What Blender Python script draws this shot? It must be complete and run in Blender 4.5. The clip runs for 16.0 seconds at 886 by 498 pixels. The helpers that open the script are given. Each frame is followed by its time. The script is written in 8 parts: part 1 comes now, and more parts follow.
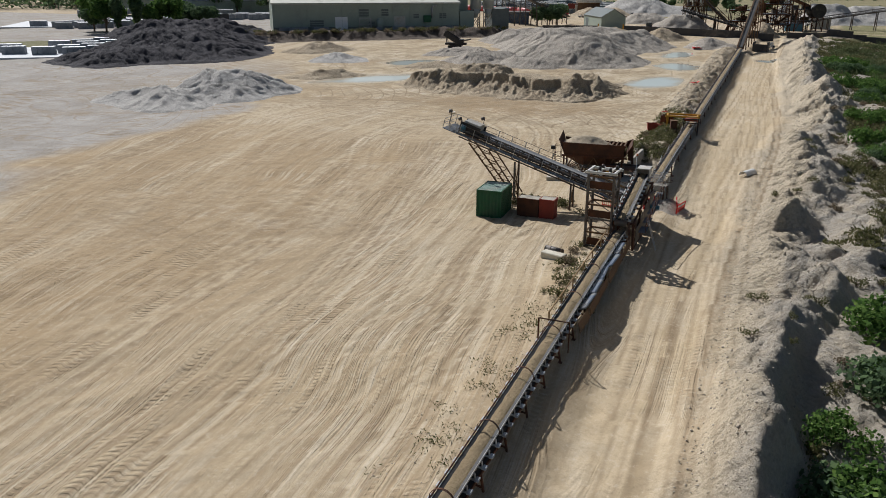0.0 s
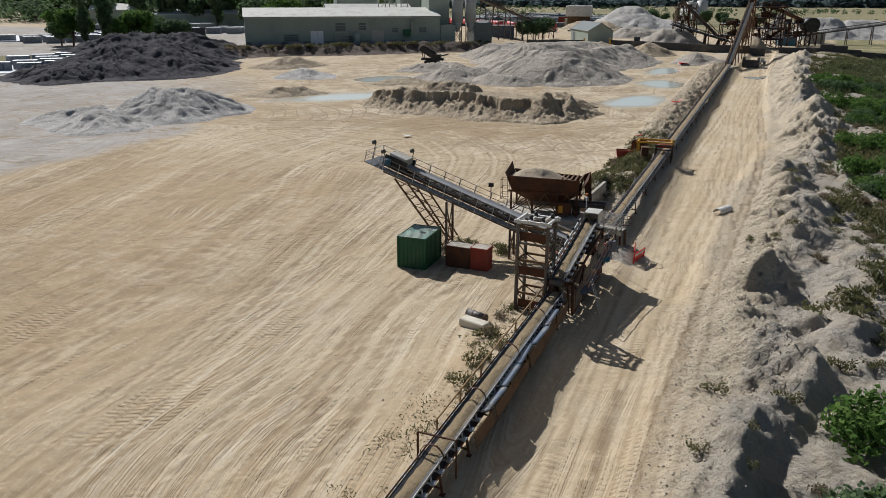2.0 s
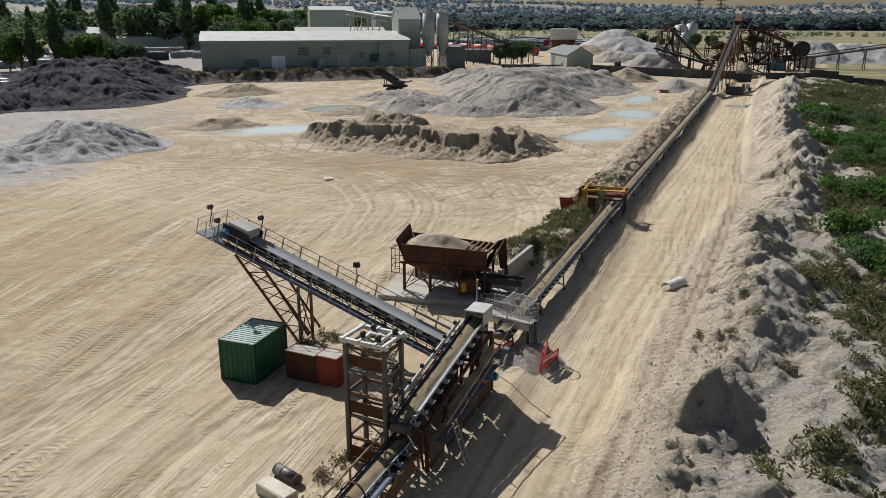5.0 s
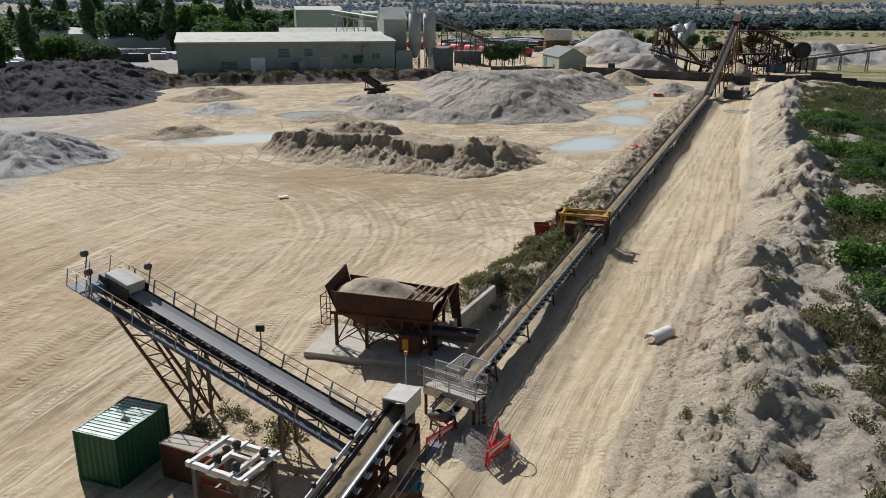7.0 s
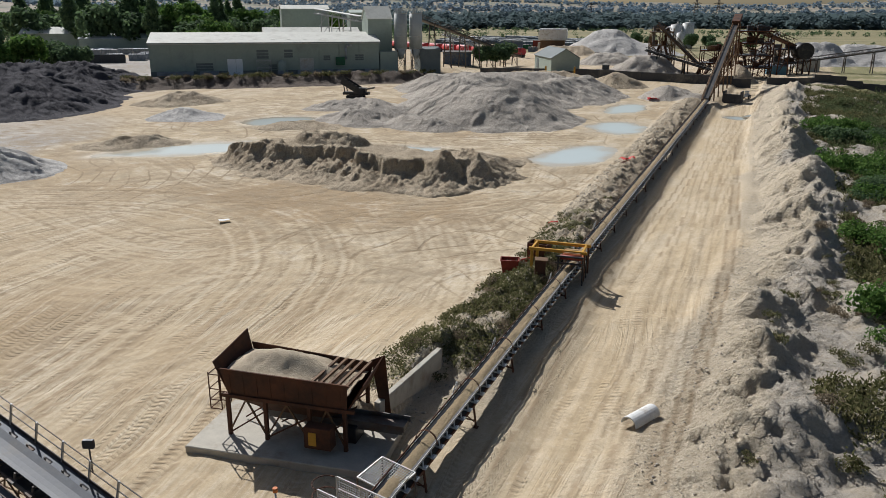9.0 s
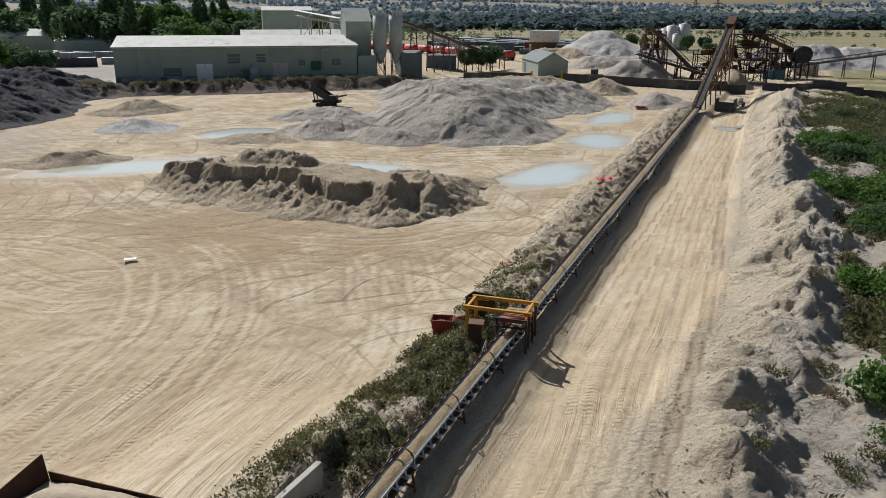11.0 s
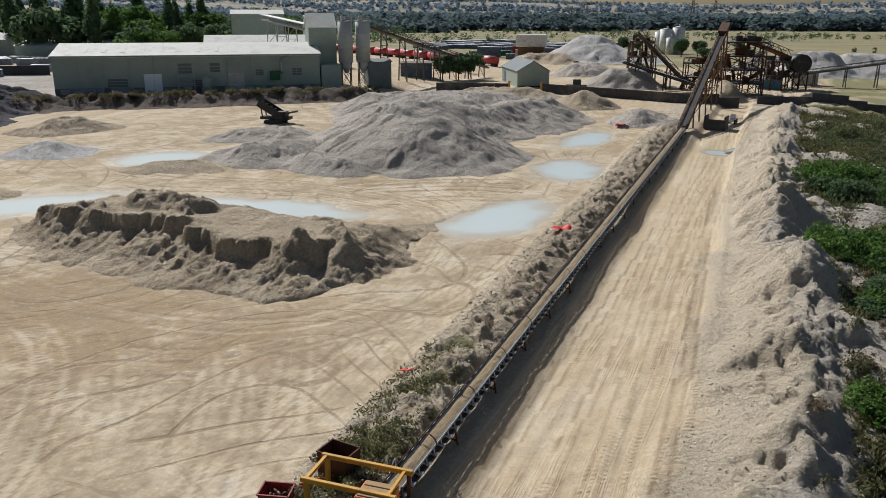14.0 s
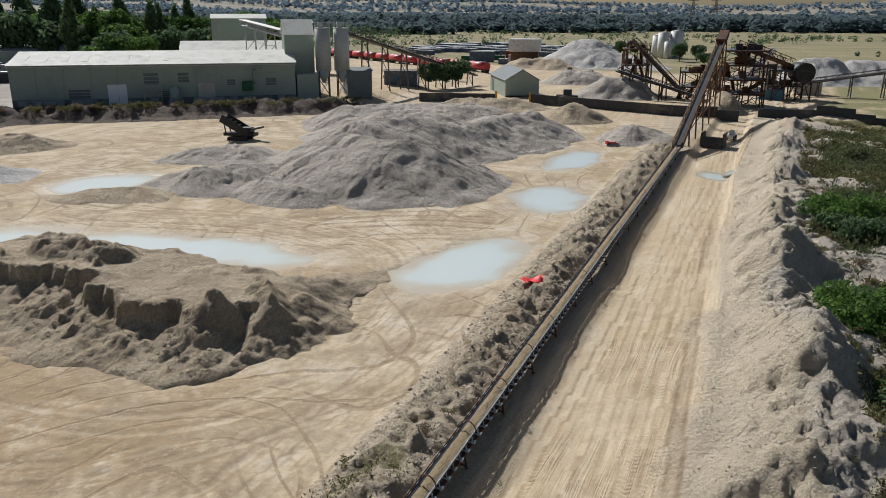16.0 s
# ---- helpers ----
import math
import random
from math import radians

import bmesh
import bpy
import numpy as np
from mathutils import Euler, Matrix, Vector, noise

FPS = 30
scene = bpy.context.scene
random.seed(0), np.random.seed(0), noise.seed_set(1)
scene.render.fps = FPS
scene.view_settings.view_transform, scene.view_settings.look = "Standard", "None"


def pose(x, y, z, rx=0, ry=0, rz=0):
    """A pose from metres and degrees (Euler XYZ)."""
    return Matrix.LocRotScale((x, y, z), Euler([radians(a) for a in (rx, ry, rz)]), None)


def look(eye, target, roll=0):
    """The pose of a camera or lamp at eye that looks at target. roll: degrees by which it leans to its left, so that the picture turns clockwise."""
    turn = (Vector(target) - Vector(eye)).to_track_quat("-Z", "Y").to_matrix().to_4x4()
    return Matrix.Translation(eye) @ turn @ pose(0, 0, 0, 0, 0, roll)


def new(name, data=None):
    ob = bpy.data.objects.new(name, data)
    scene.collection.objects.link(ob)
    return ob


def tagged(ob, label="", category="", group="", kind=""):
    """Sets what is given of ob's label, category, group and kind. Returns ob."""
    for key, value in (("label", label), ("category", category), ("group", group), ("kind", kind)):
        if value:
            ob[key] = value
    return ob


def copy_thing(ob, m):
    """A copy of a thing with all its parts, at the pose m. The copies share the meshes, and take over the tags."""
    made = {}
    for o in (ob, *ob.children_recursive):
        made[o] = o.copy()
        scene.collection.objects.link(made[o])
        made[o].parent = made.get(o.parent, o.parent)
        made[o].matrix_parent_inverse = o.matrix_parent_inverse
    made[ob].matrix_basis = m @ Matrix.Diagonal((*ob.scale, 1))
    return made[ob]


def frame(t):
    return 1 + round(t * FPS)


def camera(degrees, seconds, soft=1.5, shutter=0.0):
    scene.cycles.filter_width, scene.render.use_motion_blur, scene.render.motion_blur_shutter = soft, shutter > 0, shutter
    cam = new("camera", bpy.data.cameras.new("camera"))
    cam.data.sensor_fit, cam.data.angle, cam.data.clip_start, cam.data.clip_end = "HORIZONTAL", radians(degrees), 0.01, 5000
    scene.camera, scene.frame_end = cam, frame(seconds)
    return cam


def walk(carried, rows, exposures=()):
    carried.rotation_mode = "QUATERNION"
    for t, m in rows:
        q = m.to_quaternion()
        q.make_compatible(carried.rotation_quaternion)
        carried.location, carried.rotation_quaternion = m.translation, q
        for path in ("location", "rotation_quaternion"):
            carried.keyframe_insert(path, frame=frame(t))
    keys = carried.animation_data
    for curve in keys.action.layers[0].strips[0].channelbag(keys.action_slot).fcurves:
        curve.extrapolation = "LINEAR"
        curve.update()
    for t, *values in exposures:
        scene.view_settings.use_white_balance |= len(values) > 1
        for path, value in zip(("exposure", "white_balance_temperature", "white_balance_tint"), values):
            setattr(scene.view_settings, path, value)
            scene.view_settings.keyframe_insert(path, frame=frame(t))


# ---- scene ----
cam = camera(59.8, 16.0, soft=0.7)
METRES, EYE, TILT, LEAN, TURN = 100.0, 20.0, 0.0, 0.0, 21.3
ROWS = [
    (0.0, 0.0, 0.0, 0.0, 0.05, -19.44, -0.15),
    (0.5, 0.0156, 0.0291, -0.0008, 0.04, -19.42, -0.15),
    (1.0, 0.032, 0.0577, -0.0015, 0.03, -19.37, -0.16),
    (1.5, 0.0492, 0.086, -0.002, 0.02, -18.99, -0.16),
    (2.0, 0.0671, 0.114, -0.0024, 0.01, -18.53, -0.17),
    (2.5, 0.0855, 0.1416, -0.0027, -0.0, -17.98, -0.16),
    (3.0, 0.1036, 0.1693, -0.0033, -0.02, -17.39, -0.15),
    (3.5, 0.1219, 0.1966, -0.0039, -0.03, -17.04, -0.13),
    (4.0, 0.1393, 0.2241, -0.0042, -0.04, -16.98, -0.15),
    (6.5, 0.1919, 0.3527, -0.0025, -0.17, -16.96, -0.09),
    (7.0, 0.2005, 0.3793, -0.0026, -0.18, -16.98, -0.1),
    (7.5, 0.2093, 0.4063, -0.0025, -0.19, -17.0, -0.09),
    (8.0, 0.2187, 0.4336, -0.0023, -0.19, -17.02, -0.09),
    (8.5, 0.2289, 0.4613, -0.0021, -0.2, -17.03, -0.11),
    (9.0, 0.2404, 0.4895, -0.0015, -0.21, -17.05, -0.12),
    (11.5, 0.3125, 0.6294, 0.008, -0.21, -17.07, -0.09),
    (12.0, 0.3285, 0.6578, 0.0104, -0.22, -17.07, -0.12),
    (12.5, 0.3426, 0.6869, 0.0132, -0.23, -17.08, -0.1),
    (13.0, 0.3551, 0.7169, 0.0159, -0.25, -17.09, -0.12),
    (13.5, 0.3659, 0.7475, 0.0186, -0.27, -17.08, -0.12),
    (14.0, 0.3757, 0.7783, 0.0213, -0.27, -17.09, -0.13),
    (14.5, 0.385, 0.8094, 0.0246, -0.27, -17.08, -0.13),
    (15.0, 0.3959, 0.84, 0.0284, -0.25, -17.07, -0.13),
    (15.5, 0.408, 0.8701, 0.0328, -0.23, -17.08, -0.14),
    (16.0, 0.4212, 0.9002, 0.0367, -0.24, -17.08, -0.15),
]
walk(cam, [(t, pose(0, 0, EYE, TILT, LEAN, TURN) @ pose(METRES * x, METRES * y, METRES * z, 90 + pitch, roll, yaw)) for t, x, y, z, yaw, pitch, roll in ROWS],
     exposures=[(0.0, -0.05), (1.5, -0.03), (3.0, 0.08), (9.0, 0.10), (16.0, 0.06)])

# ---------------- light and sky ----------------
SUN_DIR = Vector((-0.80, 0.60, 0.82)).normalized()
world = bpy.data.worlds.new("sky")
scene.world = world
world.use_nodes = True
wn = world.node_tree.nodes
sky = wn.new("ShaderNodeTexSky")
sky.sky_type = "NISHITA"
sky.sun_disc = False
sky.sun_elevation = math.asin(SUN_DIR.z)
sky.sun_rotation = math.atan2(SUN_DIR.x, SUN_DIR.y)
sky.dust_density = 1.5
wn["Background"].inputs[1].default_value = 0.05
world.node_tree.links.new(sky.outputs[0], wn["Background"].inputs[0])
sun = new("sun", bpy.data.lights.new("sun", "SUN"))
sun.data.energy, sun.data.angle, sun.data.color = 4.9, radians(0.6), (0.965, 0.97, 0.985)
sun.matrix_world = look(SUN_DIR * 200, (0, 0, 0))


# ---------------- node helpers ----------------
class Mat:
    """A node material put together in a few calls."""

    def __init__(self, name, rough=0.8, metal=0.0, spec=0.3):
        self.m = bpy.data.materials.new(name)
        self.m.use_nodes = True
        self.t = self.m.node_tree
        self.b = self.t.nodes["Principled BSDF"]
        self.b.inputs["Roughness"].default_value = rough
        self.b.inputs["Metallic"].default_value = metal
        self.b.inputs["Specular IOR Level"].default_value = spec

    def n(self, kind, **kw):
        nd = self.t.nodes.new(kind)
        for k, v in kw.items():
            nd.inputs[k].default_value = v
        return nd

    def ln(self, a, b):
        self.t.links.new(a, b)

    def coords(self, kind="Object", scale=(1, 1, 1)):
        c = self.t.nodes.new("ShaderNodeTexCoord")
        mp = self.n("ShaderNodeMapping", Scale=scale)
        self.ln(c.outputs[kind], mp.inputs["Vector"])
        return mp.outputs[0]

    def world_co(self, scale=(1, 1, 1)):
        c = self.t.nodes.new("ShaderNodeNewGeometry")
        mp = self.n("ShaderNodeMapping", Scale=scale)
        self.ln(c.outputs["Position"], mp.inputs["Vector"])
        return mp.outputs[0]

    def noise(self, co, scale, detail=4, rough=0.55):
        nd = self.n("ShaderNodeTexNoise", Scale=scale, Detail=detail, Roughness=rough)
        self.ln(co, nd.inputs["Vector"])
        return nd.outputs["Fac"]

    def ramp(self, fac, stops):
        nd = self.t.nodes.new("ShaderNodeValToRGB")
        el = nd.color_ramp.elements
        while len(el) < len(stops):
            el.new(0.5)
        for e, (p, c) in zip(el, stops):
            e.position = p
            e.color = (*c, 1) if len(c) == 3 else c
        self.ln(fac, nd.inputs[0])
        return nd.outputs[0]

    def fac(self, x, a, b, lo=0.0, hi=1.0):
        nd = self.t.nodes.new("ShaderNodeMapRange")
        nd.inputs[1].default_value, nd.inputs[2].default_value = a, b
        nd.inputs[3].default_value, nd.inputs[4].default_value = lo, hi
        self.ln(x, nd.inputs[0])
        return nd.outputs[0]

    def math(self, op, a, b=0.0):
        nd = self.t.nodes.new("ShaderNodeMath")
        nd.operation = op
        for i, v in enumerate((a, b)):
            if isinstance(v, (int, float)):
                nd.inputs[i].default_value = v
            else:
                self.ln(v, nd.inputs[i])
        return nd.outputs[0]

    def mix(self, f, a, b, mode="MIX"):
        nd = self.t.nodes.new("ShaderNodeMix")
        nd.data_type, nd.blend_type = "RGBA", mode
        for i, v in ((0, f), (6, a), (7, b)):
            if isinstance(v, (int, float)):
                nd.inputs[i].default_value = v
            elif isinstance(v, tuple):
                nd.inputs[i].default_value = (*v, 1)
            else:
                self.ln(v, nd.inputs[i])
        return nd.outputs[2]

    def attr(self, name):
        nd = self.t.nodes.new("ShaderNodeAttribute")
        nd.attribute_name = name
        return nd

    def bump(self, h, strength=0.4, dist=0.05, prev=None):
        nd = self.n("ShaderNodeBump", Strength=strength, Distance=dist)
        self.ln(h, nd.inputs["Height"])
        if prev is not None:
            self.ln(prev, nd.inputs["Normal"])
        return nd.outputs[0]

    def done(self, col, rough=None, normal=None):
        if isinstance(col, tuple):
            self.b.inputs["Base Color"].default_value = (*col, 1)
        else:
            self.ln(col, self.b.inputs["Base Color"])
        if rough is not None:
            self.ln(rough, self.b.inputs["Roughness"])
        if normal is not None:
            self.ln(normal, self.b.inputs["Normal"])
        return self.m


def plain(name, c1, c2, scale=3.0, rough=0.7, metal=0.0, bump=0.15, dist=0.01, dirt=None, dirt_at=0.6, spec=0.3):
    """Two tones of one stuff, fine grain, and dirt or rust in patches."""
    k = Mat(name, rough, metal, spec)
    co = k.world_co()
    a = k.noise(co, scale, 5, 0.6)
    fine = k.noise(co, scale * 7, 3, 0.6)
    col = k.mix(k.fac(a, 0.3, 0.7), c1, c2)
    if dirt is not None:
        big = k.noise(co, scale * 0.45, 6, 0.7)
        col = k.mix(k.fac(big, dirt_at - 0.08, dirt_at + 0.12), col, dirt)
    col = k.mix(k.fac(fine, 0.2, 0.8, 0.0, 0.25), col, tuple(v * 0.6 for v in c1))
    return k.done(col, k.fac(a, 0.3, 0.7, max(rough - 0.12, 0.05), min(rough + 0.12, 1)), k.bump(fine, bump, dist))


RUST = (0.10, 0.045, 0.022)
DUST = (0.42, 0.34, 0.24)
M_STEEL = plain("dusty_steel", (0.10, 0.095, 0.09), (0.17, 0.155, 0.14), 1.6, 0.6, 0.35, dirt=(0.13, 0.07, 0.04), dirt_at=0.55)
M_RUST = plain("rusty_steel", (0.075, 0.034, 0.02), (0.14, 0.06, 0.032), 1.2, 0.85, 0.1, dirt=(0.05, 0.028, 0.02), dirt_at=0.55)
M_BROWN = plain("brown_steel", (0.13, 0.075, 0.04), (0.20, 0.12, 0.065), 1.5, 0.8, 0.1, dirt=(0.08, 0.05, 0.035))
M_GALV = plain("galvanised_steel", (0.36, 0.37, 0.38), (0.50, 0.50, 0.49), 2.0, 0.5, 0.5, dirt=DUST, dirt_at=0.6)
M_WALKWAY = plain("walkway_steel", (0.10, 0.11, 0.125), (0.15, 0.16, 0.175), 2.0, 0.6, 0.3, dirt=(0.2, 0.18, 0.15), dirt_at=0.62)
M_WHITE = plain("worn_white_paint", (0.62, 0.61, 0.57), (0.74, 0.73, 0.70), 2.0, 0.6, dirt=(0.35, 0.27, 0.19), dirt_at=0.6)
M_GREY = plain("pale_grey_paint", (0.45, 0.44, 0.40), (0.56, 0.55, 0.51), 1.5, 0.55, dirt=DUST, dirt_at=0.58)
M_BELT = plain("rubber_belt", (0.035, 0.035, 0.038), (0.07, 0.068, 0.065), 1.0, 0.7, dirt=(0.2, 0.17, 0.13), dirt_at=0.62)
M_BELT_PALE = plain("dusty_rubber_belt", (0.25, 0.25, 0.255), (0.34, 0.34, 0.335), 1.0, 0.75, dirt=(0.33, 0.30, 0.26), dirt_at=0.6)
M_BELTSAND = plain("damp_sand_load", (0.29, 0.215, 0.12), (0.43, 0.33, 0.20), 7.0, 0.95, bump=1.0, dist=0.08)
M_IDLER = plain("idler_paint", (0.42, 0.45, 0.48), (0.55, 0.57, 0.58), 2.0, 0.6, dirt=(0.2, 0.15, 0.1), dirt_at=0.58)
M_WOOD = plain("weathered_timber", (0.30, 0.19, 0.09), (0.42, 0.29, 0.15), 3.0, 0.85, dirt=(0.13, 0.08, 0.05), dirt_at=0.6)
M_GREEN = plain("green_container_paint", (0.012, 0.085, 0.038), (0.02, 0.12, 0.055), 1.0, 0.5, dirt=(0.05, 0.10, 0.06), dirt_at=0.62)
M_GREENTOP = plain("faded_green_roof_paint", (0.24, 0.38, 0.32), (0.36, 0.48, 0.42), 1.0, 0.5, dirt=(0.42, 0.40, 0.34), dirt_at=0.55)
M_RED = plain("red_oxide_paint", (0.22, 0.035, 0.022), (0.32, 0.055, 0.035), 1.2, 0.65, dirt=(0.12, 0.045, 0.03), dirt_at=0.6)
M_SIGNRED = plain("red_plastic", (0.60, 0.035, 0.03), (0.70, 0.05, 0.04), 3.0, 0.5, dirt=(0.5, 0.2, 0.15), dirt_at=0.7)
M_ORANGE = plain("orange_paint", (0.55, 0.15, 0.04), (0.66, 0.22, 0.07), 2.0, 0.6, dirt=(0.3, 0.13, 0.07), dirt_at=0.62)
M_YELLOW = plain("yellow_paint", (0.52, 0.27, 0.03), (0.62, 0.34, 0.05), 2.0, 0.6, dirt=(0.28, 0.15, 0.05), dirt_at=0.62)
M_BLUE = plain("blue_paint", (0.05, 0.16, 0.24), (0.08, 0.22, 0.30), 2.0, 0.5, dirt=(0.2, 0.17, 0.14))
M_TARP = plain("blue_grey_sheet", (0.075, 0.10, 0.145), (0.13, 0.165, 0.215), 2.0, 0.75, dirt=(0.26, 0.24, 0.2), dirt_at=0.58)
M_BLACK = plain("black_machine_paint", (0.02, 0.02, 0.022), (0.045, 0.043, 0.042), 2.0, 0.5, dirt=(0.12, 0.10, 0.08), dirt_at=0.62)
M_CONC = plain("pale_concrete", (0.42, 0.385, 0.32), (0.53, 0.49, 0.41), 1.5, 0.9, bump=0.3, dirt=(0.33, 0.27, 0.2), dirt_at=0.58)
M_CREAM = plain("cream_stone", (0.60, 0.55, 0.44), (0.70, 0.65, 0.54), 2.5, 0.9, bump=0.4, dirt=(0.4, 0.34, 0.26), dirt_at=0.6)
M_DARKWALL = plain("dark_stained_concrete", (0.055, 0.055, 0.06), (0.085, 0.082, 0.08), 0.4, 0.9, dirt=(0.2, 0.18, 0.15), dirt_at=0.62)
M_CLAD = plain("sage_sheet_cladding", (0.30, 0.35, 0.30), (0.36, 0.41, 0.35), 0.15, 0.6, dirt=(0.22, 0.25, 0.22), dirt_at=0.6)
M_CLADROOF = plain("weathered_sheet_roof", (0.52, 0.51, 0.45), (0.62, 0.61, 0.54), 0.5, 0.8, dirt=(0.42, 0.40, 0.34), dirt_at=0.58, bump=0.4, dist=0.05)
M_CLADDARK = plain("dark_plinth", (0.13, 0.15, 0.15), (0.19, 0.21, 0.20), 0.4, 0.8)
M_SILO = plain("pale_silo_paint", (0.42, 0.44, 0.42), (0.52, 0.53, 0.51), 0.3, 0.5, dirt=(0.32, 0.32, 0.30))
M_WAGON = plain("red_wagon_paint", (0.42, 0.04, 0.05), (0.5, 0.07, 0.07), 0.5, 0.5, dirt=(0.25, 0.07, 0.06))
M_PALLET = plain("pale_grey_blocks", (0.58, 0.59, 0.60), (0.70, 0.71, 0.72), 0.8, 0.8)
M_BLOCKDK = plain("grey_block_sides", (0.22, 0.24, 0.26), (0.33, 0.34, 0.36), 0.8, 0.85)
M_GLASS = plain("dark_glass", (0.03, 0.04, 0.05), (0.05, 0.06, 0.07), 1.0, 0.12, spec=0.6)


def heap_mat(name, c1, c2, c3, scale=0.5, bump=0.9, dist=0.25):
    k = Mat(name, 0.95, 0, 0.15)
    co = k.world_co()
    cb = k.t.nodes.new("ShaderNodeCombineXYZ")
    k.ln(k.attr("round").outputs["Fac"], cb.inputs[0])
    k.ln(k.math("MULTIPLY", k.attr("down").outputs["Fac"], 0.22), cb.inputs[1])
    stretch = cb.outputs[0]
    a = k.noise(co, scale * 0.3, 6, 0.6)
    rill = k.noise(stretch, scale * 3.6, 6, 0.7)
    b = k.noise(co, scale * 5, 8, 0.74)
    stones = k.noise(co, scale * 16, 5, 0.75)
    patch = k.fac(k.noise(co, scale * 0.5, 4, 0.6), 0.42, 0.6)
    col = k.mix(k.fac(a, 0.35, 0.65), c1, c2)
    col = k.mix(k.fac(b, 0.46, 0.62, 0.0, 0.8), col, c3)
    col = k.mix(k.math("MULTIPLY", k.fac(rill, 0.46, 0.60, 0.0, 0.6), patch), col, tuple(v * 0.6 for v in c1))
    col = k.mix(k.fac(stones, 0.55, 0.68, 0.0, 0.55), col, tuple(v * 0.5 for v in c3))
    col = k.mix(k.fac(stones, 0.42, 0.34, 0.0, 0.45), col, tuple(min(v * 1.25, 0.8) for v in c2))
    nrm = k.bump(stones, 0.8, dist * 0.4)
    nrm = k.bump(b, bump, dist * 1.0, nrm)
    nrm = k.bump(k.math("MULTIPLY", rill, patch), 0.8, dist * 1.5, nrm)
    return k.done(col, None, nrm)


M_HEAP_GREY = heap_mat("grey_gravel", (0.40, 0.355, 0.30), (0.50, 0.445, 0.375), (0.29, 0.255, 0.215))
M_HEAP_SAND = heap_mat("brown_sand", (0.42, 0.335, 0.23), (0.52, 0.43, 0.31), (0.29, 0.22, 0.15), 0.7)
M_HEAP_DARK = heap_mat("dark_planings", (0.038, 0.037, 0.046), (0.06, 0.056, 0.064), (0.12, 0.11, 0.105), 0.8)
M_HEAP_SOIL = heap_mat("dark_soil", (0.13, 0.10, 0.08), (0.20, 0.16, 0.125), (0.08, 0.065, 0.055), 0.9)
M_STONE = plain("broken_stone", (0.36, 0.315, 0.26), (0.5, 0.445, 0.37), 4.0, 0.95, bump=0.4)
M_HEAP_PALE = heap_mat("pale_grey_dust", (0.48, 0.455, 0.42), (0.57, 0.54, 0.50), (0.34, 0.315, 0.285))


# ---------------- numeric noise ----------------
def vnoise(x, y, seed=0):
    xi, yi = np.floor(x).astype(np.int64), np.floor(y).astype(np.int64)
    fx, fy = x - xi, y - yi
    fx, fy = fx * fx * (3 - 2 * fx), fy * fy * (3 - 2 * fy)

    def h(i, j):
        v = (i * 374761393 + j * 668265263 + seed * 974634533) & 0xFFFFFFFF
        v = ((v ^ (v >> 13)) * 1274126177) & 0xFFFFFFFF
        return ((v ^ (v >> 16)) & 0xFFFF) / 32767.5 - 1

    a = h(xi, yi) * (1 - fx) + h(xi + 1, yi) * fx
    b = h(xi, yi + 1) * (1 - fx) + h(xi + 1, yi + 1) * fx
    return a * (1 - fy) + b * fy


def fbm(x, y, seed=0, octaves=4, gain=0.5):
    s, amp = 0, 1
    for k in range(octaves):
        s = s + amp * vnoise(x, y, seed + k)
        x, y, amp = x * 2.03 + 7.1, y * 2.03 - 3.3, amp * gain
    return s


def sstep(a, b, x):
    t = np.clip((x - a) / (b - a), 0, 1)
    return t * t * (3 - 2 * t)


# ---------------- ground ----------------
LEVEL_Y = (-1e5, 100, 150, 185, 240, 300, 500, 900, 1e5)
LEVEL_Z = (-1.2, -1.2, -0.9, -0.5, 0.2, 1.2, 0.0, -2.0, -2.0)


def conv_x(y):
    """The line of the long belt conveyor."""
    return -9.35 + 0.0272 * (np.asarray(y, float) - 20)


ROAD_L = ((-50, -6.5), (30, -6.0), (60, -5.2), (90, -4.0), (140, -3.8), (240, -0.6), (300, 3.0))
ROAD_R = ((-50, -1.5), (34, -1.5), (54, -0.6), (69, -0.3), (88, 0.5), (107, 2.1), (117, 3.5), (131, 5.0), (155, 5.7), (220, 5.9), (240, 6.8), (300, 9.0))
CREST = ((-50, 2.2), (30, 2.5), (38, 2.7), (44, 3.3), (52, 4.4), (64, 4.8), (80, 5.8), (100, 8.0), (112, 9.0), (123, 11.6), (140, 12.6), (150, 13.2), (165, 12.0), (180, 11.6), (200, 12.8), (232, 13.6), (255, 15.5), (300, 18))


def belt_z(y):
    """Height of the long belt over the plan."""
    return np.interp(y, (-6, 60.6, 75.5, 240), (0.15, 0.55, 0.25, 1.2))


# tipped mounds on the spoil bank: place, height, radius
MOUNDS = [(4.4, 71.0, 1.6, 2.6), (6.6, 64.0, 1.3, 2.2), (9.7, 62.5, 1.2, 2.2), (5.4, 96.5, 1.1, 2.4), (7.0, 110.5, 1.3, 2.6), (13.6, 153.0, 2.4, 4.8), (12.0, 177.5, 2.6, 4.8),
          (15.8, 157.0, 2.0, 5.0), (9.0, 138.5, 1.2, 3.0), (10.0, 184.0, 1.8, 4.0), (8.5, 83.0, 1.3, 2.4), (11.0, 196.0, 1.6, 3.6), (14.0, 222.0, 1.8, 4.2)]
mr = random.Random(52)
for _ in range(58):
    my = mr.uniform(46, 262)
    f = mr.uniform(0.25, 1.35)
    a, b = (np.interp(my, [q[0] for q in tab], [q[1] for q in tab]) for tab in (ROAD_R, CREST))
    MOUNDS.append((float(a + (b - a) * f), my, mr.uniform(0.3, 0.95), mr.uniform(0.8, 2.4)))


